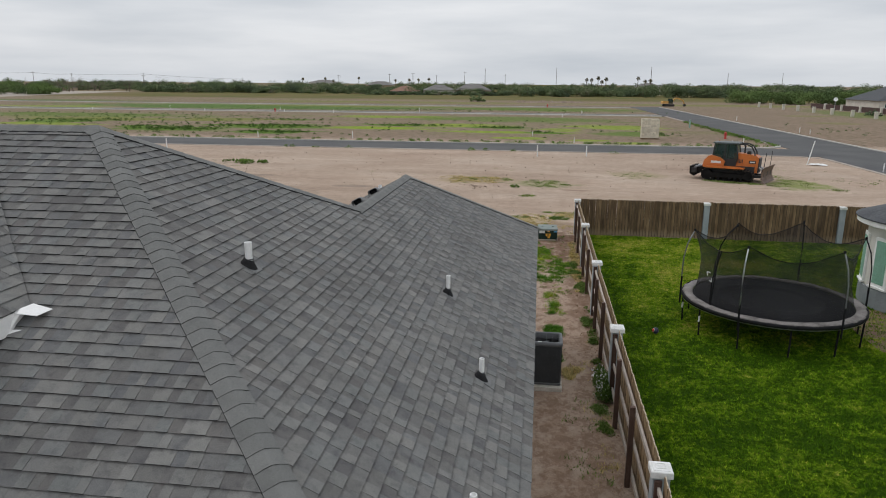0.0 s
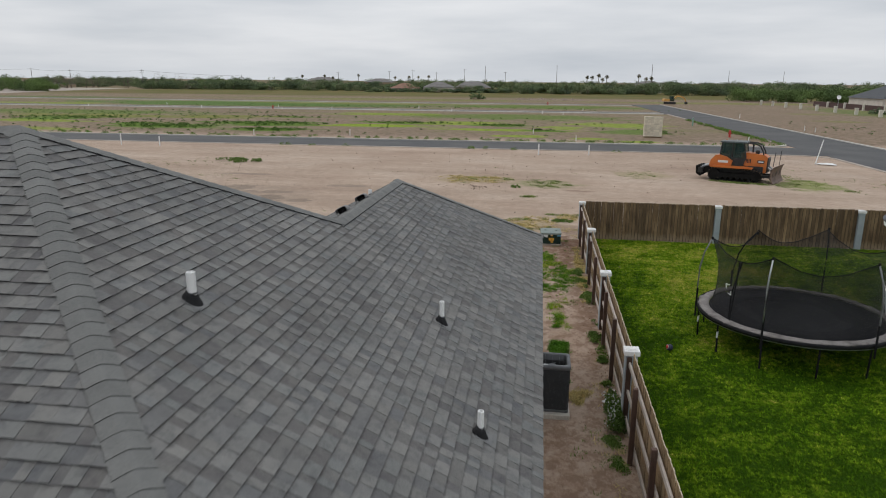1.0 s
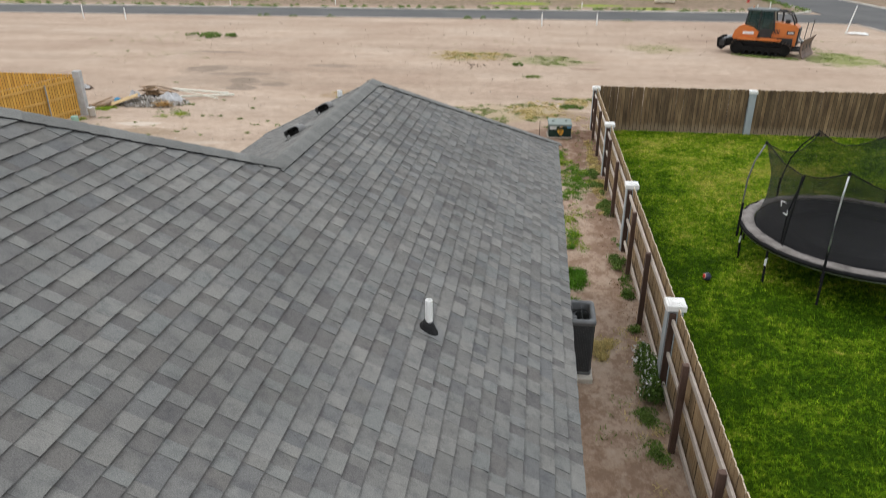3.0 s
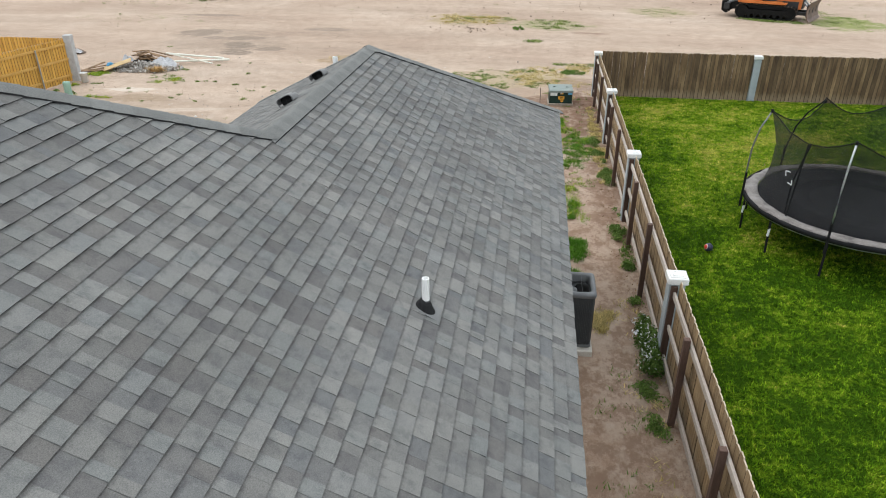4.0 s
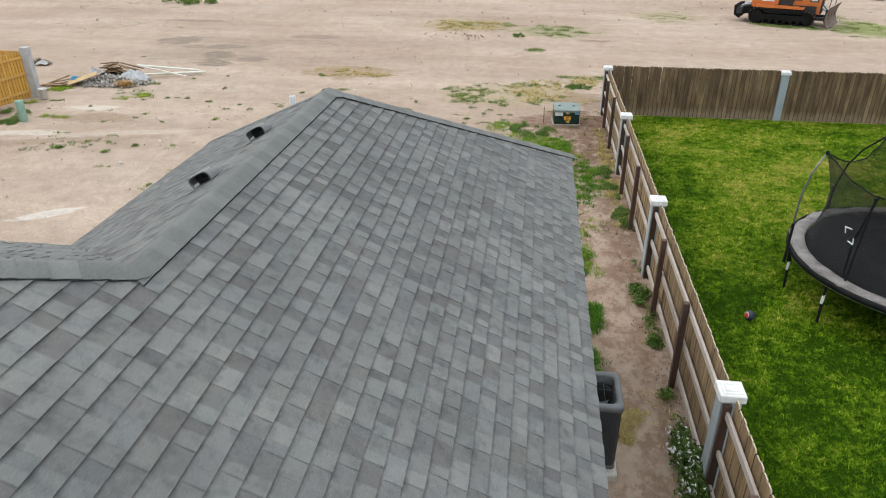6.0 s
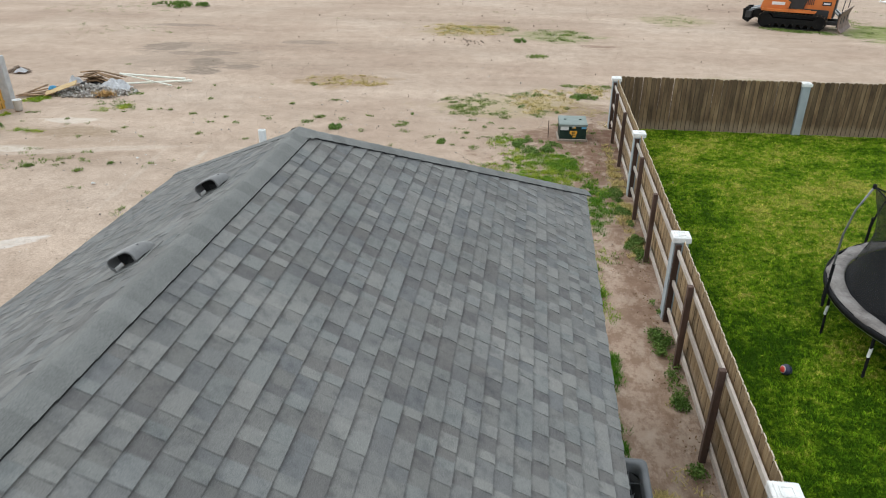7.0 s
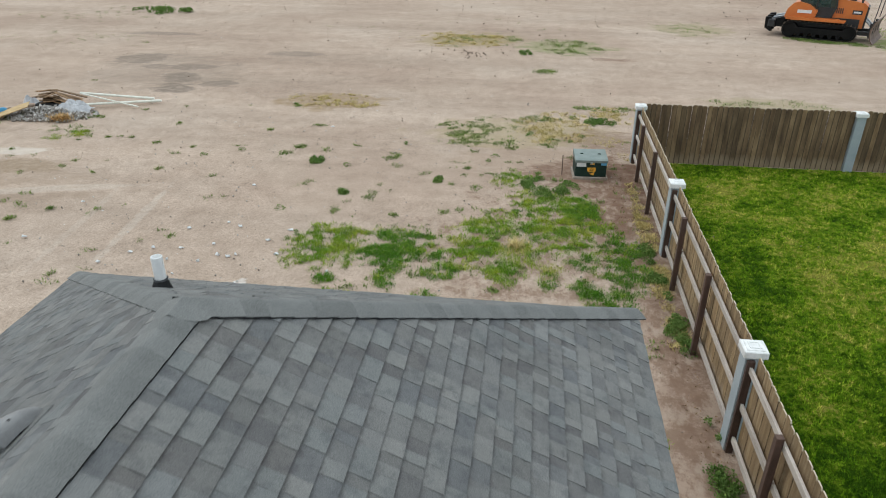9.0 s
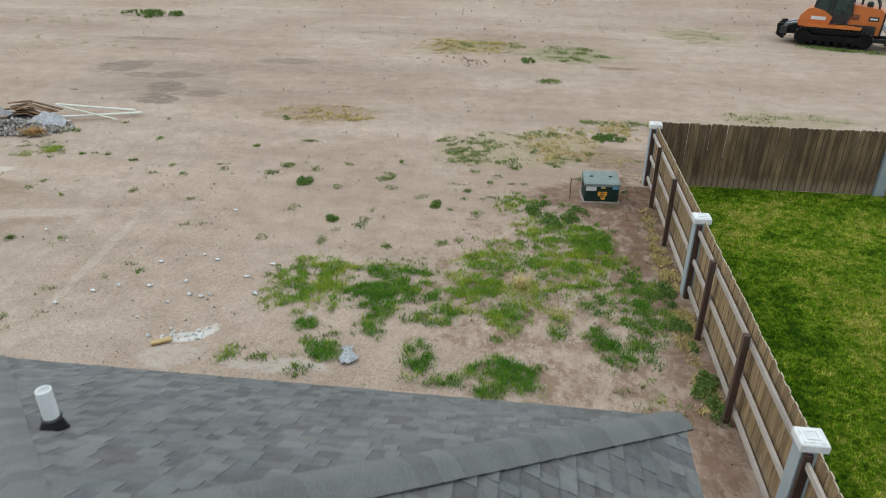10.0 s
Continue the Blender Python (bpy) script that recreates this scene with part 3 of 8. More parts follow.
def hpart(name, build, mat, parent=None, label="", smooth=False, kind="", slots=None):
    """A part of the house, given in the place's coordinates."""
    build.v = [(x + 6, y - 8, z) for x, y, z in build.v]
    return part(name, build.mesh(name, mat, smooth, slots), None, parent or house, label, kind=kind)


K = math.sqrt(1 + PITCH * PITCH)
roof = hpart("roof", Build()
             .add([(EX, SY, EZ), (EX, VY, EZ), (RX, VY, RZ), (HX, HY, HZ)], [(0, 1, 2, 3)])
             .add([(EX, VY, EZ), (EX, NY, EZ), (RX, AY, RZ), (RX, VY, RZ)], [(0, 1, 2, 3)])
             .add([(EX, NY, EZ), (WX, NY, EZ), (RX, AY, RZ)], [(0, 1, 2)])
             .add([(WX, NY, EZ), (WX, VW, EZ), (RX, VY, RZ), (RX, AY, RZ)], [(0, 1, 2, 3)])
             .add([(WEST, SY, EZ), (EX, SY, EZ), (HX, HY, HZ), (WEST, HY, HZ)], [(0, 1, 2, 3)])
             .add([(WEST, HY, HZ), (HX, HY, HZ), (RX, VY, RZ), (WX, VW, EZ), (WEST, VW, EZ)], [(0, 1, 2, 3, 4)]),
             deck_mat, None, "grey laminated asphalt-shingle hip roof")


def tab_mesh(width, raised):
    """One shingle tab: low at its head, thick at its butt; x along the eave, y up the slope."""
    e, h, t = EXPOSE, 0.018 if raised else 0.011, 0.002
    g = 0.0008
    b = Build().add([(g, 0, h), (width - g, 0, h), (width - g, e + 0.012, t), (g, e + 0.012, t), (g, 0.006, -0.004), (width - g, 0.006, -0.004)],
                    [(0, 1, 2, 3), (4, 5, 1, 0), (0, 3, 4), (1, 5, 2)])
    return with_heads(b.mesh("shingle", [shingle_piece_mats[raised], cut_mat], slots=[0, 1, 0, 0]))


def with_heads(me):
    """Texture coordinates that run from the butt of each tab to its head."""
    one = [0, 0, 1, 0, 1, 1, 0, 1] + [0, 0] * 10
    me.uv_layers.new(name="UVMap").data.foreach_set("uv", one * (len(me.loops) // 14))
    return me


EXPOSE = 0.1435
WIDTHS = (0.085, 0.115, 0.145, 0.175, 0.215)
TABS = {(w, r): tab_mesh(w, r) for w in WIDTHS for r in (False, True)}


def lay(name, origin, along, up, length, bounds, near=None, seed=1, pitch=PITCH, thick=1.0, stop=None):
    """Lays courses of random tabs on a slope. bounds(run) gives the ends of a course at that plan distance from the eave;
    near(x, y) tells where the tabs are pieces of their own."""
    rng = random.Random(seed)
    u, s = Vector(along).normalized(), Vector((up[0], up[1], pitch)).normalized()
    K = math.sqrt(1 + pitch * pitch)
    n = u.cross(s)
    if n.z < 0:
        n = -n
    o = Vector(origin)
    b, slots = Build(), []
    courses = int(length * K / EXPOSE) + 1
    turn = Matrix((u, s, n)).transposed().to_4x4()
    for k in range(courses):
        s0, s1 = k * EXPOSE, min((k + 1) * EXPOSE + 0.012, length * K)
        a0, b0 = bounds(s0 / K)
        a1, b1 = bounds(s1 / K)
        if s1 <= s0 or b0 - a0 < 0.02:
            continue
        x = min(a0, a1) - rng.random() * 0.3
        raised = rng.random() < 0.5
        while x < max(b0, b1):
            w = rng.choice(WIDTHS)
            raised = not raised if rng.random() < 0.8 else raised
            if stop:
                s1 = min((k + 1) * EXPOSE + 0.012, stop(x + w / 2) * K)
                if s1 - s0 < 0.01:
                    x += w
                    continue
                a1, b1 = bounds(s1 / K)
            c = [min(max(x + 0.0008, a0), b0), min(max(x + w - 0.0008, a0), b0), min(max(x + w - 0.0008, a1), b1), min(max(x + 0.0008, a1), b1)]
            if max(c) - min(c) > 0.01:
                p = o + u * (x + w / 2) + s * (s0 + 0.07)
                if near and near(p.x, p.y) and x > max(a0, a1) and x + w < min(b0, b1) and s1 - s0 > EXPOSE:
                    m = Matrix.Translation(o + u * x + s * s0 + n * 0.004 - Vector((-6, 8, 0))) @ turn
                    PIECES.append((TABS[w, raised], m))
                else:
                    h, t = thick * (0.018 if raised else 0.011), 0.002
                    lift = [h, h, t, t]
                    q = [o + u * cu + s * sv + n * (hh + 0.004) for cu, sv, hh in zip(c, (s0, s0, s1, s1), lift)]
                    q += [o + u * c[0] + s * (s0 + 0.006), o + u * c[1] + s * (s0 + 0.006)]
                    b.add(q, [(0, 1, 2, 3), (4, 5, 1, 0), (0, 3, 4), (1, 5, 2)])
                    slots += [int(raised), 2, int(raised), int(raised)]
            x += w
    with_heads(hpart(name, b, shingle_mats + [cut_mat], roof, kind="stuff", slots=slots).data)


PIECES = []
RUN = EX - HX
WRUN = EX - RX
lay("shingles", (EX, 0, EZ), (0, 1, 0), (-1, 0), RUN, lambda r: (SY + r * (HY - SY) / RUN, NY - r if r <= WRUN else VY - (r - WRUN) * (VY - HY) / (RUN - WRUN)), stop=lambda y: WRUN if y > VY else RUN,
    near=lambda x, y: -2.9 < x < -1.15 and 6.8 < y < 10.6, seed=3)
lay("shingles", (0, NY, EZ), (-1, 0, 0), (0, -1), WRUN, lambda r: (-EX + r, -WX - r), seed=4, thick=0.55)
lay("shingles", (WX, 0, EZ), (0, -1, 0), (1, 0), WRUN, lambda r: (-(NY - r), -(VW - r * (VW - VY) / WRUN)), seed=5, thick=0.5)
lay("shingles", (0, SY, EZ), (1, 0, 0), (0, 1), HY - SY, lambda r: (-15.0, EX - r * RUN / (HY - SY)), seed=6, pitch=SOUTH)
lay("shingles", (0, VW, EZ), (-1, 0, 0), (0, -1), VW - HY, lambda r: (-WX - r * WRUN / (VW - VY), 15.0) if r < VW - VY else (-RX + (r - VW + VY) * (RX - HX) / (VY - HY), 15.0), seed=7, pitch=NORTH)


def caps(start, end, side_a, side_b, step=0.17, half=0.15, rim=0.012, base=0.006):
    """Bent cap shingles lapping up a hip or along a ridge. The sides are the directions down each slope."""
    a, e = Vector(start), Vector(end)
    d = (e - a).normalized()
    count = max(1, round((e - a).length / step))
    step = (e - a).length / count
    wings = []
    for sd in (side_a, side_b):
        w = Vector(sd)
        w = (w - d * w.dot(d)).normalized()
        wings.append(w)
    up = (-(wings[0] + wings[1])).normalized()
    b = Build()
    section = [wings[0] * half + up * 0.002, wings[0] * half * 0.5 + up * 0.008, wings[0] * 0.03 + up * 0.006, up * 0.002, wings[1] * 0.03 + up * 0.006, wings[1] * half * 0.5 + up * 0.008, wings[1] * half + up * 0.002]
    n = len(section)
    rows = []
    for f, lift in ((0, 0.026 + base), (step * 0.5, 0.023 + base), (step + 0.015, 0.02 + base)):
        rows.append([p + d * f + up * lift for p in section])
    vs = rows[0] + rows[1] + rows[2]
    fs = [(r * n + k, r * n + k + 1, r * n + k + n + 1, r * n + k + n) for r in (0, 1) for k in range(n - 1)]
    top = len(fs)
    k0 = len(vs)
    vs += rows[0] + [p - up * 0.008 for p in rows[0]]
    fs += [(k0 + n + k, k0 + n + k + 1, k0 + k + 1, k0 + k) for k in range(n - 1)]
    for i in (0, n - 1):
        k0 = len(vs)
        edge = [rows[0][i], rows[1][i], rows[2][i]]
        vs += edge + [p - up * rim for p in edge]
        fs += [(k0, k0 + 1, k0 + 4, k0 + 3), (k0 + 1, k0 + 2, k0 + 5, k0 + 4)]
    me = b.add(vs, fs).mesh("ridge_cap", [cap_mat, cut_mat], True, slots=[0] * top + [1] * (len(fs) - top))
    for k in range(count):
        CAPS.append((me, Matrix.Translation(a + d * k * step + up * random.uniform(0, 0.0015) - Vector((-6, 8, 0))) @ Matrix.Rotation(random.uniform(-0.008, 0.008), 4, d)))


CAPS = []
DE, DW, DN, DS = (1, 0, -PITCH), (-1, 0, -PITCH), (0, 1, -PITCH), (0, -1, -PITCH)
caps((EX, SY, EZ), (HX, HY, HZ), DS, DE)
caps((RX, VY, RZ), (HX, HY, HZ), DN, DE)
caps((EX, NY, EZ), (RX, AY, RZ), DE, DN)
caps((WX, NY, EZ), (RX, AY, RZ), DW, DN, half=0.13, rim=0.005, base=-0.011)
caps((RX, AY + 0.03, RZ - 0.004), (RX, VY - 0.1, RZ - 0.004), DW, DE)
caps((-15, HY, HZ), (HX, HY, HZ), DS, DN)
# bent pieces that close the meeting points of the hips and ridges
for px, py, pz in ((RX, AY, RZ), (HX, HY, HZ), (RX, VY, RZ)):
    rr = 0.13 if py == VY else 0.18
    ring = [(rr * math.cos(k * math.tau / 16), rr * math.sin(k * math.tau / 16)) for k in range(16)]
    fall = (lambda x, y: max(abs(x), y)) if py == AY else ((lambda x, y: max(abs(y), x)) if py == HY else (lambda x, y: max(x, min(y, -x))))
    top = [(0, 0, 0.042)] + [(x, y, 0.036 - PITCH * max(0.0, fall(x, y))) for x, y in ring]
    me = Build().add(top, [(0, 1 + k, 1 + (k + 1) % 16) for k in range(16)]).mesh("ridge_cap", cap_mat)
    CAPS.append((me, Matrix.Translation(Vector((px, py, pz)) - Vector((-6, 8, 0)))))

# walls, fascia and soffit under the eaves
wall = Build()
for x0, y0, x1, y1 in ((EX - 0.45, SY + 0.45, EX - 0.65, NY - 0.45), (WX + 0.45, NY - 0.65, EX - 0.65, NY - 0.45), (WX + 0.45, VW - 0.6, WX + 0.65, NY - 0.65),
                       (WEST, SY + 0.45, EX - 0.65, SY + 0.65), (WEST, VW - 0.65, WX + 0.45, VW - 0.45), (WEST, SY + 0.65, WEST + 0.2, VW - 0.65)):
    wall.box((min(x0, x1), min(y0, y1), -0.1), (max(x0, x1), max(y0, y1), EZ - 0.17))
hpart("wall", wall, stucco_mat, None, "pale rendered outer wall")
fascia = Build()
for x0, y0, x1, y1 in ((EX - 0.045, SY, EX - 0.012, NY), (WX + 0.012, NY - 0.045, EX - 0.045, NY - 0.012), (WX + 0.012, VW, WX + 0.045, NY - 0.045), (WEST, SY + 0.012, EX - 0.045, SY + 0.045), (WEST, VW - 0.045, WX + 0.012, VW - 0.012)):
    fascia.box((x0, y0, EZ - 0.17), (x1, y1, EZ - 0.012))
hpart("fascia", fascia, white_mat, None, "white painted fascia board")
soffit = Build()
for x0, y0, x1, y1 in ((EX - 0.46, SY + 0.045, EX - 0.045, NY - 0.045), (WX + 0.045, NY - 0.46, EX - 0.46, NY - 0.045), (WX + 0.045, VW, WX + 0.46, NY - 0.46)):
    soffit.box((x0, y0, EZ - 0.18), (x1, y1, EZ - 0.165))
hpart("soffit", soffit, white_mat, None, "white boarded soffit")

# ---- roof fittings ----
def vent_pipe(x, y, slope, height, r, label):
    """A plastic vent stack through a sloping roof, with a rubber collar round its foot."""
    z = {"east": EZ + PITCH * (EX - x), "north": EZ + PITCH * (NY - y)}[slope]
    t = thing("vent_pipe", (x, y, z), label, "vent pipe", "vent stacks on the roof")
    part("pipe", Build().lathe([(r, -0.2), (r, height - 0.004), (r - 0.003, height), (r - 0.007, height), (r - 0.008, height - 0.03), (0.001, height - 0.05)], 20), pvc_mat, t, smooth=False)
    lean = math.degrees(math.atan(PITCH))
    tilt = pose(0, 0, 0.004, 0, lean, 0) if slope == "east" else pose(0, 0, 0.004, -lean, 0, 0)
    # the cone leans back to the upright pipe while its skirt lies on the slope
    back = -PITCH
    rings = [(r + 0.052, 0.004), (r + 0.05, 0.016), (r + 0.042, 0.028), (r + 0.034, 0.05), (r + 0.026, 0.068), (r + 0.02, 0.073), (r + 0.014, 0.075), (r + 0.008, 0.084), (r, 0.086)]
    seg, vs = 24, []
    for rr, h in rings:
        for k in range(seg):
            a = k * math.tau / seg
            u, v = rr * math.cos(a), rr * math.sin(a)
            if slope == "east":
                vs.append((u * (1.0 + 0.16 * (h < 0.03)) + back * h, v, h))
            else:
                vs.append((u, v * (1.0 + 0.16 * (h < 0.03)) + back * h, h))
    fs = [(i * seg + k, i * seg + (k + 1) % seg, (i + 1) * seg + (k + 1) % seg, (i + 1) * seg + k) for i in range(len(rings) - 1) for k in range(seg)]
    snug = 1.0 if slope == "east" else 0.8
    vs = [(u * snug, v * snug, h) for u, v, h in vs]
    boot = part("rubber_boot", Build().add(vs, fs), rubber_mat, t, "black rubber pipe boot", True, tilt)
    part("collar", Build().lathe([(r * 1.25, 0.09), (r * 1.27, 0.1), (r * 1.02, 0.104)], 20), collar_mat, boot, "dull grey collar rim", True, m=tilt.inverted())
    sheet = Build().box((-0.06, -0.1, 0.004), (0.13, 0.1, 0.017)) if slope == "east" else Build().box((-0.06, -0.05, -0.004), (0.06, 0.05, 0.004))
    part("flashing", sheet, flashing_mat, t, "grey metal flashing sheet", False, tilt)


collar_mat = surf("grey_rubber", [(0.05, 0.052, 0.055), (0.085, 0.087, 0.09)], 8, 0.75, 0.2, 80, specular=0.2)
flashing_mat = surf("dull_flashing", [(0.135, 0.137, 0.136), (0.165, 0.166, 0.164)], 5, 0.7, 0.1, 60, speck=0.1)
for x, y, h, r in ((-3.195, 5.95, 0.3, 0.043), (-1.222, 8.8, 0.315, 0.033), (-0.505, 6.62, 0.285, 0.034), (-0.34, 3.83, 0.29, 0.034)):
    vent_pipe(x, y, "east", h, r, "short white plastic vent pipe in a black rubber boot")
vent_pipe(-4.0, 16.08, "north", 0.3, 0.046, "wide white plastic vent pipe near the rear hip")


def roof_vent(x, y):
    """A rounded vent hood on the west slope of the rear wing, its open mouth towards the front of the house."""
    z = EZ + PITCH * (x - WX)
    t = thing("roof_vent", (x, y, z), "smooth grey rounded roof vent hood with a dark mouth", "roof vent", "vents beside the ridge")
    t.scale = (0.76, 0.76, 0.74)
    m = pose(0, 0, 0.014, 0, -math.degrees(math.atan(PITCH)), 0)
    part("flange", Build().box((-0.2, -0.2, 0.0), (0.2, 0.3, 0.012), bevel=0.005), cap_mat, t, m=m)
    arch = [(-1.0, 0.3), (-1.0, 0.62), (-0.92, 0.85), (-0.72, 0.97), (-0.3, 1.0), (0.3, 1.0), (0.72, 0.95), (0.92, 0.8), (1.0, 0.5), (1.0, 0.1)]
    rows = []
    for v, w, h in ((-0.13, 0.155, 0.15), (-0.12, 0.16, 0.155), (0.02, 0.158, 0.15), (0.12, 0.15, 0.13), (0.2, 0.135, 0.1), (0.27, 0.11, 0.055), (0.31, 0.08, 0.012)):
        back = max(0.0, (v - 0.02) / 0.29)
        rows.append([(a * w, v, 0.012 + h * (c - (0.3 * back * (1 - c) if c < 0.6 else 0))) for a, c in arch])
    n = len(arch)
    hood = [p for row in rows for p in row]
    inner = [(a * 0.93, v, max(0.013, c * 0.94 - 0.004)) for row in rows[:4] for a, v, c in row]
    k = len(hood)
    fs = [(i * n + q, (i + 1) * n + q, (i + 1) * n + q + 1, i * n + q + 1) for i in range(len(rows) - 1) for q in range(n - 1)]
    fs += [(k + i * n + q, k + i * n + q + 1, k + (i + 1) * n + q + 1, k + (i + 1) * n + q) for i in range(3) for q in range(n - 1)]
    fs += [(q, q + 1, k + q + 1, k + q) for q in range(n - 1)]
    part("hood", Build().add(hood + inner, fs), vent_mat, t, smooth=True, m=m)
    part("throat", Build().lathe([(0.085, 0.012), (0.085, 0.075), (0.078, 0.075), (0.078, 0.02), (0.001, 0.02)], 20, (0.03, 0.05, 0)), black_mat, t, "dark round throat under the hood", True, m)
    # black plate added in place of the shade inside the mouth
    part("baffle", Build().box((-0.14, 0.03, 0.012), (0.145, 0.045, 0.14)), black_mat, t, "black plate standing in for shade in the mouth", m=m)
    for a in (-0.145, 0.135):
        part("leg", Build().box((a - 0.008, -0.12, 0.01), (a + 0.008, -0.104, 0.07)), vent_mat, t, m=m)


roof_vent(-3.6, 13.86)
roof_vent(-3.58, 12.4)

# ---- fences ----
PICKET_W = 0.1395


def picket_mesh(name, mat, h, w=PICKET_W + 0.001, lean=0.0, joint=0.007):
    """A dog-eared board, thickness along y."""
    c = 0.022
    e, d, t = joint, min(0.006, joint), 0.017
    outer = [(-w / 2, 0.0), (w / 2, 0.0), (w / 2 + lean, h - c * 1.6), (w / 2 - c + lean, h), (-w / 2 + c + lean, h), (-w / 2 + lean, h - c * 1.6)]
    inner = [(-w / 2 + e, 0.0), (w / 2 - e, 0.0), (w / 2 - e + lean, h - c * 1.6), (w / 2 - c - e * 0.4 + lean, h), (-w / 2 + c + e * 0.4 + lean, h), (-w / 2 + e + lean, h - c * 1.6)]
    vs = [(x, 0, z) for x, z in inner] + [(x, d, z) for x, z in outer] + [(x, t - d, z) for x, z in outer] + [(x, t, z) for x, z in inner]
    fs, slots = [tuple(range(6)), tuple(range(23, 17, -1))], [0, 0]
    for k in (0, 6, 12):
        fs += [(k + i, k + 6 + i, k + 6 + (i + 1) % 6, k + (i + 1) % 6) for i in range(6)]
        slots += [0, 1, 2, 2, 2, 1]
    return Build().add(vs, fs).mesh(name, [mat, gap_shade_mat, end_grain_mat], slots=slots)


def fence_run(name, origin, turn, length, cap_every, first_cap, rails_side, mat, label, height=1.575, posts=(2.16, 4.29), seed=1, pillars=True, rise=0.0, first_low=-0.2, joint=0.0025):
    """A board fence along its own x. rails_side: +1 or -1, the side of the rails and posts."""
    rng = random.Random(seed)
    f = thing(name, origin, label, "fence", turn=turn)
    boards = [[picket_mesh("picket", mat, height + rise + d, w, ln, joint) for d, ln in ((0, 0), (0.012, 0.004), (-0.012, -0.004), (0.005, 0.002))] for w in (PICKET_W + 0.001, PICKET_W + 0.002)]
    s = rails_side
    y_board = 0.02 if s < 0 else -0.037
    pill = [first_cap + k * cap_every for k in range(-10, 20) if first_low <= first_cap + k * cap_every <= length + 0.2] if pillars else []
    for k in range(int(length / PICKET_W)):
        x = (k + 0.5) * PICKET_W
        if any(abs(x - p) < 0.13 for p in pill) or x < first_low - 0.35:
            continue
        part("picket", rng.choice(boards[k % 2]), None, f, m=pose(x + rng.uniform(-0.002, 0.002), y_board + (0.003 if k % 2 else 0.0) + rng.uniform(-0.002, 0.002), rng.uniform(-0.006, 0.006), 0, rng.uniform(-0.15, 0.15), rng.uniform(-0.5, 0.5)))
    cuts = sorted(set([0.0, length] + [min(max(p, 0), length) for p in pill]))
    for z in (0.23, 0.81, 1.41):
        for a, b in zip(cuts, cuts[1:]):
            if b - a > 0.4:
                part("rail", Build().box((a + 0.1, min(0, s * 0.04) + s * 0.022, z - 0.045 + rng.uniform(-0.008, 0.008)), (b - 0.1, max(0, s * 0.04) + s * 0.022, z + 0.045), bevel=0.004), rail_mat, f, "sun-bleached wooden rail")
    for p in pill:
        for k in posts:
            x = p + k
            if x < length:
                part("post", Build().box((x - 0.045, min(s * 0.065, s * 0.155), -0.2), (x + 0.045, max(s * 0.065, s * 0.155), 1.555 + rng.uniform(-0.03, 0.02)), bevel=0.006), post_mat, f, "dark red-brown wooden post")
        side_post = Build().box((p - 0.18, min(s * 0.0, s * 0.1), -0.2), (p - 0.126, max(s * 0.0, s * 0.1), 1.54), bevel=0.005)
        part("post", side_post, post_mat, f, "dark red-brown wooden post")
        pl = part("pillar", Build().box((p - 0.12, -0.12, -0.3), (p + 0.12, 0.12, height + 0.0), bevel=0.006), pillar_mat, f, "blue-grey square pillar")
        w = 0.155
        cap = Build().box((p - w, -w, height), (p + w, w, height + 0.1), bevel=0.012)
        cap.box((p - w + 0.035, -w + 0.035, height + 0.1), (p + w - 0.035, w - 0.035, height + 0.112), bevel=0.008)
        for a0, a1, c0, c1 in ((-0.075, 0.075, -0.075, -0.055), (-0.075, 0.075, 0.055, 0.075), (-0.075, -0.055, -0.055, 0.055), (0.055, 0.075, -0.055, 0.055)):
            cap.box((p + a0, c0, height + 0.108), (p + a1, c1, height + 0.122))
        part("pillar_cap", cap, cap_white_mat, pl, "weathered white pillar cap")
    return f


FX, FY = 2.0, 31.16
fence_run("garden_fence", (FX, -6.0, 0), 90, FY + 6.0, 5.86, FY + 6.0, 1, picket_mat, "weathered brown picket fence with grey pillars beside the lawn", seed=5, rise=0.065)
fence_run("rear_fence", (FX, FY, 0), 0, 18.5, 5.86, 5.86, 1, far_picket_mat, "grey-brown weathered picket fence closing the lawn", seed=8, rise=0.14, first_low=0.5, joint=0.011)

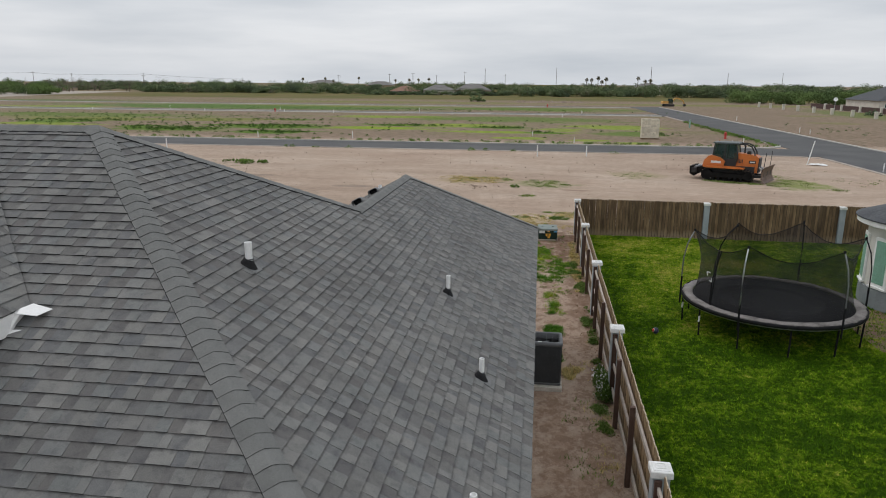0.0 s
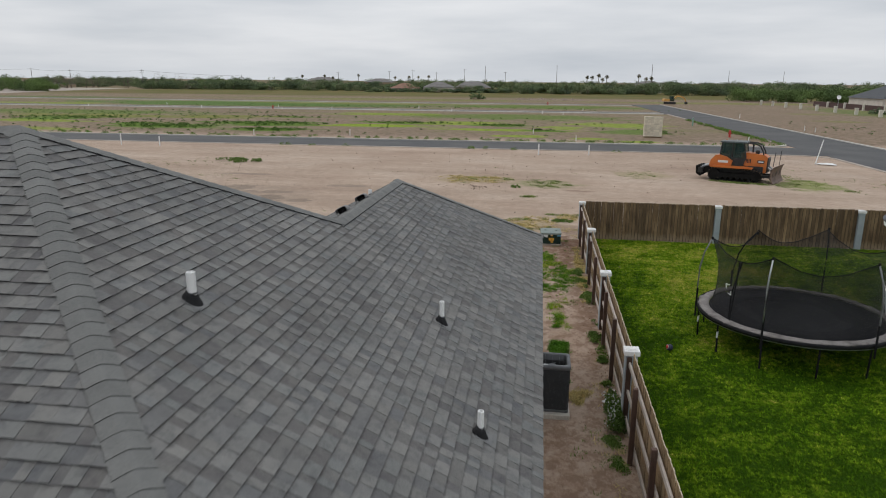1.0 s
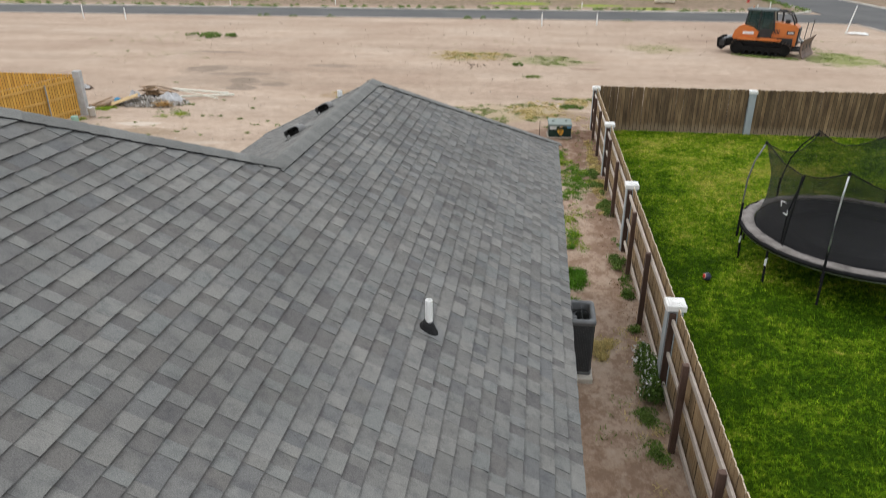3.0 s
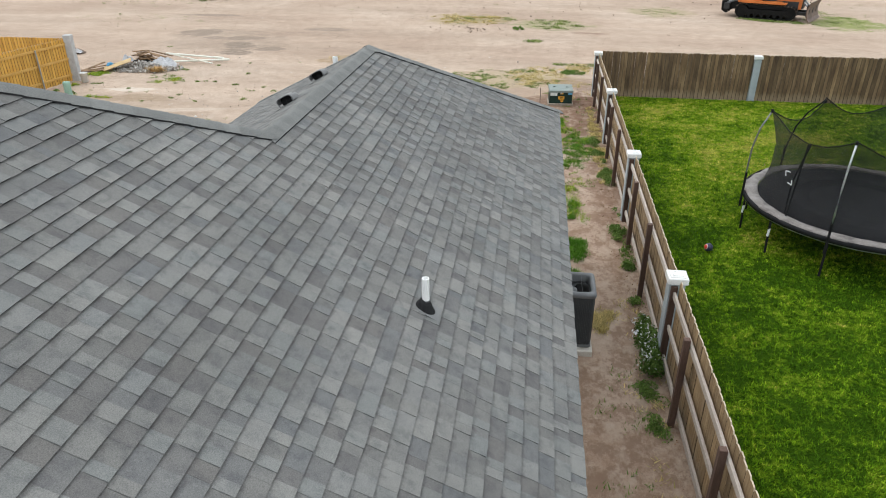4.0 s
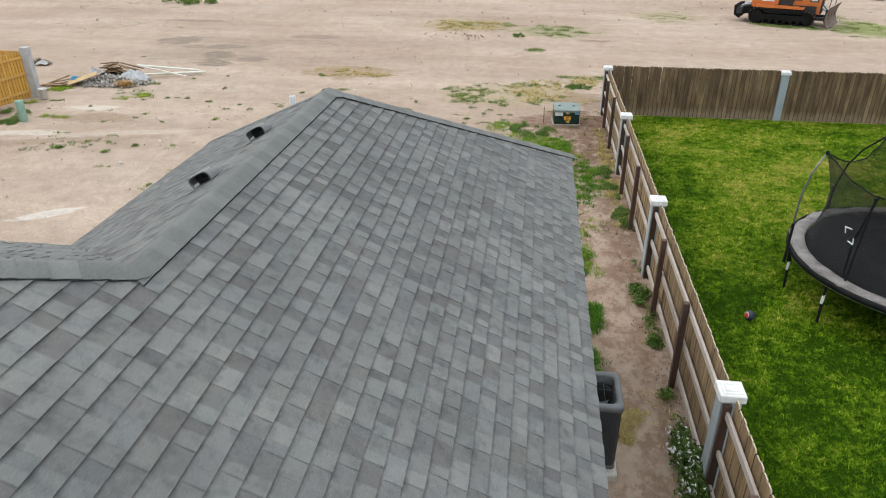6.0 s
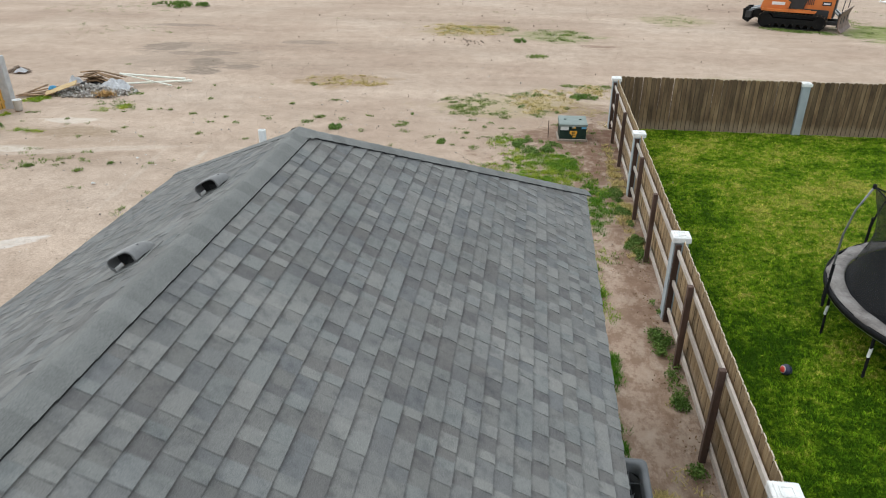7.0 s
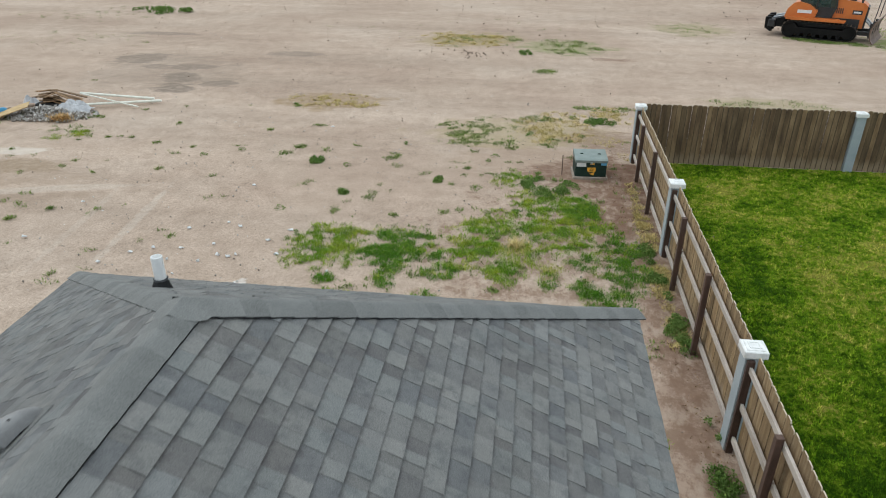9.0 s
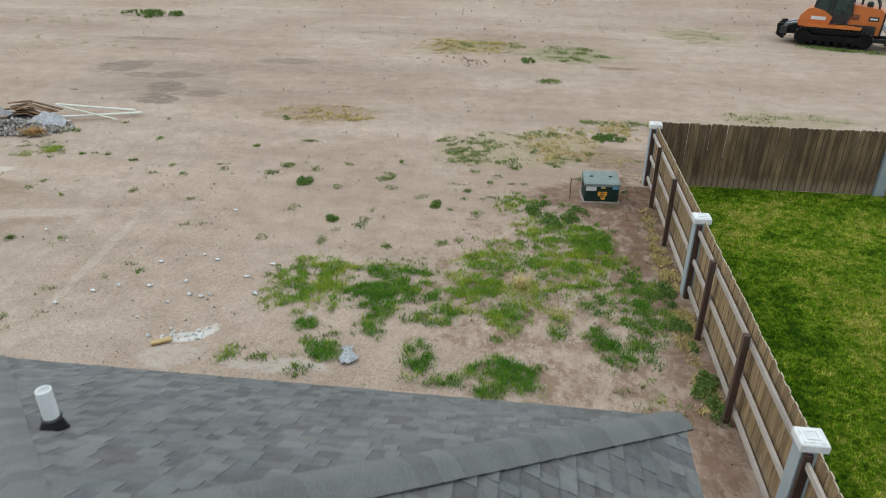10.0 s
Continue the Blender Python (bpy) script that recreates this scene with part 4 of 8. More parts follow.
# ---- lawn ----
def turf_colour(nt, lift):
    """Green drifting between lush and yellowed, at two scales."""
    p = position_of(nt)
    zone = noise_of(nt, p, 0.7, 5, 0.6)
    clump = noise_of(nt, p, 4.2, 6, 0.7)
    sep = nt.nodes.new("ShaderNodeSeparateXYZ")
    nt.links.new(p, sep.inputs[0])
    # limier turf in the open middle of the lawn and in its rear corner by the side fence
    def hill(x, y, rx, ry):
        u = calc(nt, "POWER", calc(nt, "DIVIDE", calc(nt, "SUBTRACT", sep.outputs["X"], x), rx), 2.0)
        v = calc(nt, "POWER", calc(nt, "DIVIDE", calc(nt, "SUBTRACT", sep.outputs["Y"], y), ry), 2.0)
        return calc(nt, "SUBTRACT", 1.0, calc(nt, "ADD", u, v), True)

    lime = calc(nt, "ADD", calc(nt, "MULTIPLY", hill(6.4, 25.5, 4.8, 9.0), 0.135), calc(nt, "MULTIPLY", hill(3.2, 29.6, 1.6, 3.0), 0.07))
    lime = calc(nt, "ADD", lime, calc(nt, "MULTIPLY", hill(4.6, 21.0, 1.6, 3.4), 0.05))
    # shade painted into the turf colour: a strip beside the fence, and the front
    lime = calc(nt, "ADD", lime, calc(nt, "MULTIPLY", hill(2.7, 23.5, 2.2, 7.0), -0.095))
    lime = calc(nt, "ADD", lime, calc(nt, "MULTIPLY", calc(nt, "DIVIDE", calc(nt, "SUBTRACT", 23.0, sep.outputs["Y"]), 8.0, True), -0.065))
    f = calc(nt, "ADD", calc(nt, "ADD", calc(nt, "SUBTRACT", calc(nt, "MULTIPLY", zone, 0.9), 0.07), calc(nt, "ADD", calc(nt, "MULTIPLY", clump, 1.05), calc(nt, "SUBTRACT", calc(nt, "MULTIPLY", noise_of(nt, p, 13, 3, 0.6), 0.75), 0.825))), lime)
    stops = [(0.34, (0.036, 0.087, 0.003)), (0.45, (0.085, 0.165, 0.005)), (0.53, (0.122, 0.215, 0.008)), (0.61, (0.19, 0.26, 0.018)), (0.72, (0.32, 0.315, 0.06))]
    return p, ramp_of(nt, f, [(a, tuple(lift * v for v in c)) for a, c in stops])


def turf_surface():
    m, nt, b = fresh("turf")
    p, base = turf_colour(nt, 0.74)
    fine = noise_of(nt, p, 45, 4, 0.75)
    base = mix_of(nt, 1.0, base, ramp_of(nt, fine, [(0.36, (0.35, 0.36, 0.34)), (0.64, (1.35, 1.32, 1.25))]), "MULTIPLY")
    nt.links.new(base, b.inputs["Base Color"])
    b.inputs["Roughness"].default_value, b.inputs["Specular IOR Level"].default_value = 0.9, 0.04
    bump_of(nt, b, fine, 0.9, 0.03)
    return m


def lawn_blade_surface():
    m, nt, b = fresh("lawn_blades")
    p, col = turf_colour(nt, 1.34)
    r = nt.nodes.new("ShaderNodeNewGeometry").outputs["Random Per Island"]
    col = mix_of(nt, 1.0, col, ramp_of(nt, r, [(0, (0.7, 0.74, 0.68)), (0.6, (1.02, 1.03, 0.97)), (0.8, (1.15, 1.1, 1.05)), (0.9, (1.4, 1.25, 1.3)), (1, (1.8, 1.5, 1.9))]), "MULTIPLY")
    nt.links.new(col, b.inputs["Base Color"])
    b.inputs["Roughness"].default_value, b.inputs["Specular IOR Level"].default_value = 0.8, 0.06
    return m


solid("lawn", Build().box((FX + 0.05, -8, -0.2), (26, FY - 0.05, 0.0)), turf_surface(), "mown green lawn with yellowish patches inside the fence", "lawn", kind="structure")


def leaf_surface(name, stops, scale):
    m, nt, b = fresh(name)
    p = position_of(nt)
    col = ramp_of(nt, noise_of(nt, p, scale, 5, 0.6), stops)
    r = nt.nodes.new("ShaderNodeNewGeometry").outputs["Random Per Island"]
    col = mix_of(nt, 1.0, col, ramp_of(nt, r, [(0, (0.65, 0.68, 0.6)), (0.6, (1.05, 1.05, 1.0)), (1, (1.45, 1.35, 1.2))]), "MULTIPLY")
    nt.links.new(col, b.inputs["Base Color"])
    b.inputs["Roughness"].default_value, b.inputs["Specular IOR Level"].default_value = 0.8, 0.06
    return m


lawn_blade_mat = lawn_blade_surface()
tuft_mat = leaf_surface("wild_grass", [(0.3, (0.1, 0.225, 0.02)), (0.46, (0.18, 0.3, 0.028)), (0.6, (0.31, 0.37, 0.04)), (0.75, (0.4, 0.38, 0.1))], 1.3)
lush_mat = leaf_surface("lush_grass", [(0.3, (0.05, 0.15, 0.014)), (0.7, (0.115, 0.25, 0.03))], 1.3)
sprig_mat = leaf_surface("sage_grass", [(0.3, (0.1, 0.16, 0.04)), (0.6, (0.18, 0.24, 0.07)), (0.75, (0.32, 0.31, 0.13))], 1.3)
tan_straw_mat = leaf_surface("tan_straw", [(0.3, (0.38, 0.24, 0.1)), (0.7, (0.52, 0.34, 0.17))], 0.9)
straw_mat = leaf_surface("dry_grass", [(0.3, (0.4, 0.33, 0.13)), (0.7, (0.55, 0.44, 0.22))], 0.9)
weed_mat = leaf_surface("leafy_weed", [(0.3, (0.09, 0.165, 0.04)), (0.7, (0.17, 0.25, 0.07))], 1.2)


def blades(name, pts, size, height, lean, mat, label, category="grass", per=5, seed=1, slim=1.0):
    """Many blades: each a narrow triangle that leans out of its foot point."""
    rng = np.random.default_rng(seed)
    pts = np.repeat(np.asarray(pts, dtype=float), per, axis=0)
    n = len(pts)
    a = rng.uniform(0, math.tau, n)
    foot = pts + np.stack([rng.normal(0, size, n), rng.normal(0, size, n), np.zeros(n)], 1)
    h = height * rng.uniform(0.5, 1.25, n)
    w = h * rng.uniform(0.1, 0.2, n) * slim
    out_ = lean * h * rng.uniform(0.3, 1.3, n)
    side = np.stack([-np.sin(a) * w, np.cos(a) * w, np.zeros(n)], 1)
    tip = foot + np.stack([np.cos(a) * out_, np.sin(a) * out_, h], 1)
    v = np.stack([foot - side, foot + side, tip], 1).reshape(-1, 3)
    f = np.arange(3 * n).reshape(-1, 3)
    ob = new(name, sheet_of(name, v, f, mat))
    return tagged(ob, label, category, kind="stuff")


rng = np.random.default_rng(11)
n = 52000
pts = np.stack([rng.uniform(FX + 0.12, 13.5, n), 4 + (FY - 4.1) * rng.uniform(0, 1, n) ** 0.9, np.full(n, -0.004)], 1)
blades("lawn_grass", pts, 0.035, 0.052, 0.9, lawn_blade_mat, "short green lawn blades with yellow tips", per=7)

# ---- trampoline ----
TRX, TRY, TRR, TRZ = 7.0, 18.95, 2.47, 0.9
mat_mat = surf("trampoline_mat", [(0.01, 0.0105, 0.012), (0.016, 0.0165, 0.018)], 2, 0.85, 0.15, 120, speck=0.2, specular=0.08)
pad_mat = surf("faded_grey_pad", [(0.1, 0.09, 0.084), (0.19, 0.172, 0.16), (0.23, 0.215, 0.203)], 4, 0.85, 0.5, 25)
steel_mat = surf("galvanised_steel", [(0.36, 0.37, 0.38), (0.46, 0.47, 0.48)], 9, 0.4, 0.1, 80, metal=0.85, speck=0.1)
pole_mat = surf("dull_pole_steel", [(0.16, 0.165, 0.17), (0.24, 0.245, 0.25)], 9, 0.45, 0.1, 80, metal=0.6, speck=0.1)
sleeve_mat = surf("black_foam_sleeve", [(0.008, 0.008, 0.009), (0.016, 0.016, 0.017)], 6, 0.8, 0.3, 60, specular=0.15)


def net_surface():
    """Fine black netting: threads with open mesh between them."""
    m, nt, b = fresh("safety_net")
    p = position_of(nt, local=True)
    b.inputs["Base Color"].default_value = (0.012, 0.012, 0.013, 1)
    b.inputs["Roughness"].default_value = 0.7
    thick = calc(nt, "ADD", 0.36, calc(nt, "MULTIPLY", noise_of(nt, p, 2.5), 0.34))
    clear = nt.nodes.new("ShaderNodeBsdfTransparent")
    mx = nt.nodes.new("ShaderNodeMixShader")
    nt.links.new(thick, mx.inputs[0])
    nt.links.new(clear.outputs[0], mx.inputs[1])
    nt.links.new(b.outputs[0], mx.inputs[2])
    nt.links.new(mx.outputs[0], nt.nodes["Material Output"].inputs["Surface"])
    return m


def trampoline():
    t = thing("trampoline", (TRX, TRY, 0), "large round black trampoline with a sagging safety net on the lawn", "trampoline")
    R, z = TRR, TRZ
    part("jumping_mat", Build().lathe([(0.001, z - 0.035), (R * 0.5, z - 0.03), (R - 0.31, z - 0.01), (R - 0.31, z - 0.016), (0.001, z - 0.045)], 72), mat_mat, t, "black woven jumping mat", True)
    wav = [0.012 * math.sin(k * 1.7) + 0.01 * math.sin(k * 0.6 + 1) for k in range(96)]
    prof = [(R - 0.31, z), (R - 0.285, z + 0.03), (R - 0.2, z + 0.04), (R - 0.08, z + 0.03), (R - 0.02, z + 0.0), (R - 0.04, z - 0.03), (R - 0.3, z - 0.012)]
    seg = 96
    vs = [((r + (wav[k] if r > R - 0.05 else 0)) * math.cos(k * math.tau / seg), (r + (wav[k] if r > R - 0.05 else 0)) * math.sin(k * math.tau / seg), h + wav[k] * (0.9 if r > R - 0.1 else 0.4)) for r, h in prof for k in range(seg)]
    npf = len(prof)
    fs = [(i * seg + k, i * seg + (k + 1) % seg, (i + 1) % npf * seg + (k + 1) % seg, (i + 1) % npf * seg + k) for i in range(npf) for k in range(seg)]
    part("spring_pad", Build().add(vs, fs), pad_mat, t, "faded grey spring cover pad", True)
    skirt = [(R - 0.03, z + 0.012), (R + 0.012, z - 0.002), (R + 0.015, z - 0.085), (R + 0.003, z - 0.085), (R - 0.004, z - 0.02)]
    part("skirt", Build().lathe(skirt, 96, closed=True), sleeve_mat, t, "black edge skirt of the pad", True)
    part("frame_ring", Build().lathe([(R - 0.02 + 0.03 * math.cos(a), z - 0.09 + 0.03 * math.sin(a)) for a in [k * math.tau / 8 for k in range(8)]], 64, closed=True), steel_mat, t, "steel frame ring", True)
    for k in range(12):
        a = radians(25 + 30 * k)
        c, s = math.cos(a), math.sin(a)
        leg = part("leg", Build().tube([(c * (R - 0.03), s * (R - 0.03), z - 0.08), (c * (R - 0.06), s * (R - 0.06), 0.02)], 0.024, 8), sleeve_mat, t, "black steel leg")
        if k in (5, 6):
            part("bare_band", Build().tube([(c * (R - 0.035), s * (R - 0.035), 0.42), (c * (R - 0.042), s * (R - 0.042), 0.6)], 0.0265, 8), pvc_mat, leg, "pale band on the leg")
    lean = (-0.12, 0.6, 0.0, -0.1, 0.0, 0.0)   # leans set so that the pole tips fit the camera's view
    for k in range(6):
        a = radians(POLE0 + 60 * k)
        c, s = math.cos(a), math.sin(a)
        path = [(R + 0.05, z - 0.3), (R + 0.06, z + 0.3), (R + 0.06, z + 0.6), (R + 0.05, z + 1.08), (R - 0.03, z + 1.52), (R - 0.2, z + 1.93)]
        # pole tones run from silver to black to match the camera's view
        pole = part("net_pole", Build().tube([((r - lean[k] * ((h - z) / 1.98) ** 2) * c, (r - lean[k] * ((h - z) / 1.98) ** 2) * s, h - 0.15 * lean[k] * ((h - z) / 1.98) ** 2) for r, h in path[1:]], 0.018, 8), (sleeve_mat, sleeve_mat, pole_mat, steel_mat, pole_mat, sleeve_mat)[k], t, "bent steel net pole", True)
        part("sleeve", Build().tube([((R + 0.055) * c, (R + 0.055) * s, h) for h in (z - 0.32, z + 0.5)], 0.027, 8), sleeve_mat, pole, "black foam sleeve")
        part("pole_tip", Build().lathe([(0.001, z + 1.97), (0.03, z + 1.96), (0.034, z + 1.92), (0.028, z + 1.89), (0.001, z + 1.88)], 10, ((R - 0.2 - lean[k]) * c, (R - 0.2 - lean[k]) * s, -0.15 * lean[k])), sleeve_mat, pole, "black plastic cap")
    b = Build()
    seg, rows = 72, 9
    grid = []
    for i in range(seg):
        a = radians(POLE0) + i * math.tau / seg
        f = (i % 12) / 12
        sag = 4 * f * (1 - f)
        for j in range(rows):
            g = j / (rows - 1)
            top = z + 1.91 - 0.38 * sag
            rad = (R - 0.36) + g * g * 0.14 - 0.3 * sag * g * (0.35 + 0.65 * g) - 0.1 * math.sin(math.pi * g) + 0.02 * math.sin(i * 2.1 + j)
            rad -= 0.6 * max(0.0, 1 - abs(i - 12) / 12) * g * g   # the net follows the leaning pole
            grid.append((rad * math.cos(a), rad * math.sin(a), z + 0.02 + g * (top - z)))
    fs = [(i * rows + j, (i + 1) % seg * rows + j, (i + 1) % seg * rows + j + 1, i * rows + j + 1) for i in range(seg) for j in range(rows - 1)]
    part("safety_net", b.add(grid, fs), net_surface(), t, "thin black safety netting", True)
    part("net_hem", Build().tube([Vector(grid[(i % seg) * rows + rows - 1]) for i in range(seg + 1)], 0.012, 5, False), sleeve_mat, t, "black top hem of the net")
    a = radians(209)
    for k, (lo, hi) in enumerate(((2.24, 2.1), (2.17, 1.98))):
        sw = 0.05 * k
        part("net_door_tape", Build().tube([(lo * math.cos(a - sw), lo * math.sin(a - sw), z + 0.04), ((lo - 0.06) * math.cos(a - sw * 1.6), (lo - 0.06) * math.sin(a - sw * 1.6), z + 0.7), (hi * math.cos(a - sw * 0.4), hi * math.sin(a - sw * 0.4), z + 1.58)], 0.02, 6), sleeve_mat, t, "black zip tape of the net door")
    c, s = math.cos(radians(203)), math.sin(radians(203))
    wr = R - 0.3
    bars = Build()
    for (u0, h0, u1, h1) in ((-0.12, 0.68, 0.0, 0.7), (-0.12, 0.68, -0.1, 0.79), (-0.02, 0.93, 0.12, 0.92), (0.12, 0.92, 0.09, 0.81)):
        bars.tube([(wr * c + s * u0, wr * s - c * u0, z + h0), (wr * c + s * u1, wr * s - c * u1, z + h1)], 0.0095, 5)
    part("net_label", bars, white_mat, t, "small white mark on the net")


POLE0 = 55
trampoline()

# ---- beside the house: cooling unit, transformer, ball ----
ac_mat = surf("slate_panel", [(0.032, 0.036, 0.04), (0.048, 0.053, 0.057)], 5, 0.55, 0.15, 60, speck=0.1)
ac_rim_mat = surf("grey_cabinet_top", [(0.1, 0.105, 0.11), (0.145, 0.15, 0.155)], 5, 0.5, 0.1, 60, speck=0.08)
slab_mat = surf("pale_slab", [(0.45, 0.42, 0.37), (0.55, 0.52, 0.47)], 6, 0.9, 0.3, 50)


def rounded(half, r, n=5):
    """A square outline with rounded corners."""
    out = []
    for q, (sx, sy) in enumerate(((1, 1), (-1, 1), (-1, -1), (1, -1))):
        for k in range(n + 1):
            a = radians(90 * q + 90 * k / n)
            out.append((sx * (half - r) + r * math.cos(a), sy * (half - r) + r * math.sin(a)))
    return out


def cooling_unit():
    t = thing("air_conditioner", (0.445, 14.06, 0), "slate grey outdoor air conditioner on a pale concrete pad", "air conditioner")
    part("pad", Build().box((-0.44, -0.47, -0.05), (0.4, 0.44, 0.085), bevel=0.012), slab_mat, t, "pale concrete pad")
    w, z0, z1 = 0.365, 0.09, 1.12
    n = 24

    def shell(rows):
        vs = [(x, y, z) for half, r, z in rows for x, y in rounded(half, r)]
        return Build().add(vs, [(i * n + k, i * n + (k + 1) % n, (i + 1) * n + (k + 1) % n, (i + 1) * n + k) for i in range(len(rows) - 1) for k in range(n)])

    part("body", shell([(w - 0.012, 0.05, z0 + 0.05), (w - 0.012, 0.05, z1 - 0.06)]), ac_mat, t, "slate grey side panels")
    part("base_tray", shell([(w - 0.02, 0.05, z0), (w + 0.004, 0.055, z0 + 0.006), (w + 0.004, 0.055, z0 + 0.05), (w - 0.02, 0.05, z0 + 0.056)]), ac_rim_mat, t)
    rib = Build().box((-0.006, -0.014, z0 + 0.07), (0.006, 0.008, z1 - 0.07)).mesh("louvre", ac_mat)
    for k in range(22):
        u = -w + 0.07 + k * (2 * w - 0.14) / 21
        for turn in (0, 90, 180, 270):
            part("louvre", rib, None, t, m=pose(0, 0, 0, 0, 0, turn) @ pose(u, -w + 0.0135, 0))
    part("top_cover", shell([(w - 0.01, 0.05, z1 - 0.07), (w + 0.014, 0.06, z1 - 0.055), (w + 0.016, 0.065, z1 + 0.0), (w + 0.006, 0.065, z1 + 0.022), (w - 0.02, 0.06, z1 + 0.032), (w - 0.06, 0.08, z1 + 0.026), (w - 0.072, 0.09, z1 + 0.005), (w - 0.075, 0.09, z1 - 0.12)]), ac_rim_mat, t, "lighter grey rounded top cover", True)
    part("fan_well", Build().lathe([(0.335, z1 - 0.1), (0.275, z1 - 0.13), (0.27, z1 - 0.4), (0.001, z1 - 0.41)], 28), black_mat, t, "dark fan well", True)
    part("fan_hub", Build().lathe([(0.001, z1 - 0.09), (0.06, z1 - 0.09), (0.085, z1 - 0.11), (0.085, z1 - 0.2), (0.001, z1 - 0.2)], 16), ac_rim_mat, t, "pale fan motor")
    for k in range(3):
        b = Build()
        vs = []
        for i in range(6):
            f = i / 5
            rr, sweep = 0.08 + 0.17 * f, 0.35 * f
            for a, h in ((-0.2 - 0.35 * f, 0.02), (0.5 + 0.1 * f, -0.05)):
                vs.append((rr * math.cos(a + sweep), rr * math.sin(a + sweep), z1 - 0.15 + h))
        b.add(vs + [(x, y, z - 0.006) for x, y, z in vs], [(2 * i, 2 * i + 2, 2 * i + 3, 2 * i + 1) for i in range(5)] + [(12 + 2 * i, 13 + 2 * i, 15 + 2 * i, 14 + 2 * i) for i in range(5)])
        part("fan_blade", b, ac_rim_mat if k == 1 else ac_mat, t, m=pose(0, 0, 0, 0, 0, 120 * k + 200))
    for u in (-0.15, 0.0, 0.15):
        part("guard_bar", Build().tube([(u, -0.3, z1 + 0.012), (u, 0.3, z1 + 0.012)], 0.003, 5), ac_mat, t, "wire fan guard bar")
    part("guard_bar", Build().tube([(-0.3, 0.0, z1 + 0.006), (0.3, 0.0, z1 + 0.006)], 0.003, 5), ac_mat, t, "wire fan guard bar")
    part("badge", Build().box((-0.2, -0.34, z1 + 0.026), (-0.1, -0.31, z1 + 0.036)), white_mat, t, "small pale badge")
    part("pipe_cover", Build().tube([(-0.3, w - 0.05, 0.3), (-0.42, w - 0.02, 0.32), (-0.8, w, 0.34)], 0.03, 8), rubber_mat, t, "black insulated pipe")


cooling_unit()

tx_green = surf("dark_green_enamel", [(0.01, 0.026, 0.02), (0.018, 0.038, 0.029)], 4, 0.6, 0.1, 60, speck=0.12, specular=0.2)
dusty_pad = surf("dusty_pad", [(0.25, 0.2, 0.155), (0.36, 0.3, 0.25)], 5, 0.95, 0.3, 40)
tx_lid = surf("grey_green_lid", [(0.16, 0.2, 0.185), (0.22, 0.26, 0.24)], 4, 0.6, 0.1, 50, speck=0.1)
label_white = surf("label_white", [(0.6, 0.62, 0.62), (0.7, 0.7, 0.7)], 9, 0.5, 0.0, 60, speck=0.1)
label_blue = surf("label_blue", [(0.08, 0.3, 0.55), (0.12, 0.36, 0.6)], 9, 0.5, 0.0, 60, speck=0.1)
label_amber = surf("label_amber", [(0.75, 0.36, 0.03), (0.8, 0.42, 0.05)], 9, 0.5, 0.0, 60, speck=0.1)


def transformer():
    t = thing("transformer", (0.63, 29.98, 0), "dark green pad-mounted transformer box with warning labels", "transformer", turn=3)
    w, d = 0.42, 0.36
    part("pad", Build().box((-w - 0.05, -d - 0.06, -0.1), (w + 0.05, d + 0.05, 0.035), bevel=0.012), dusty_pad, t, "dusty concrete pad")
    part("cabinet", Build().box((-w, -d, 0.035), (w, d, 0.47), bevel=0.01), tx_green, t, "dark green cabinet")
    lid = Build().slab([(-d - 0.02, 0.44), (-d - 0.02, 0.51), (-d + 0.06, 0.53), (d + 0.02, 0.58), (d + 0.02, 0.44)], 2 * w + 0.04, pose(-w - 0.02, 0, 0, 0, 0, 0) @ Matrix(((0, 1, 0, 0), (1, 0, 0, 0), (0, 0, 1, 0), (0, 0, 0, 1))))
    ld = part("lid", lid, tx_lid, t, "grey-green sloping lid")
    for x in (-0.24, 0.24):
        part("hinge", Build().box((x - 0.04, 0.02, 0.546), (x + 0.04, 0.06, 0.572)), tx_green, ld)
    part("door_seam", Build().box((-0.005, -d - 0.006, 0.1), (0.005, -d + 0.01, 0.5)), black_mat, t)
    part("padlock", Build().box((-0.03, -d - 0.04, 0.41), (0.03, -d, 0.46), bevel=0.006), steel_mat, t)
    y0, y1 = -d - 0.005, -d + 0.01
    part("white_label", Build().box((-0.4, y0, 0.32), (-0.14, y1, 0.455)), label_white, t, "white printed label")
    part("blue_label", Build().box((0.26, y0, 0.37), (0.41, y1, 0.455)), label_blue, t, "blue sticker")
    part("amber_label", Build().box((-0.03, y0, 0.38), (0.08, y1, 0.43)), label_amber, t, "amber sticker")
    wl = part("warning_label", Build().slab([(-0.1, 0.3), (-0.1, 0.2), (-0.05, 0.18), (0.0, 0.09), (0.09, 0.09), (0.1, 0.18), (0.13, 0.2), (0.13, 0.3)], 0.012, pose(0, y0, 0)), label_amber, t, "amber warning sign")
    for z in (0.25, 0.2, 0.15):
        part("text_bar", Build().box((-0.04, y0 - 0.003, z), (0.07, y0 + 0.003, z + 0.02)), tx_green, wl)
    part("ground_rod", Build().tube([(-0.75, -0.1, -0.1), (-0.76, -0.1, 0.55)], 0.012, 6), post_mat, t, "rusty marker rod")


transformer()

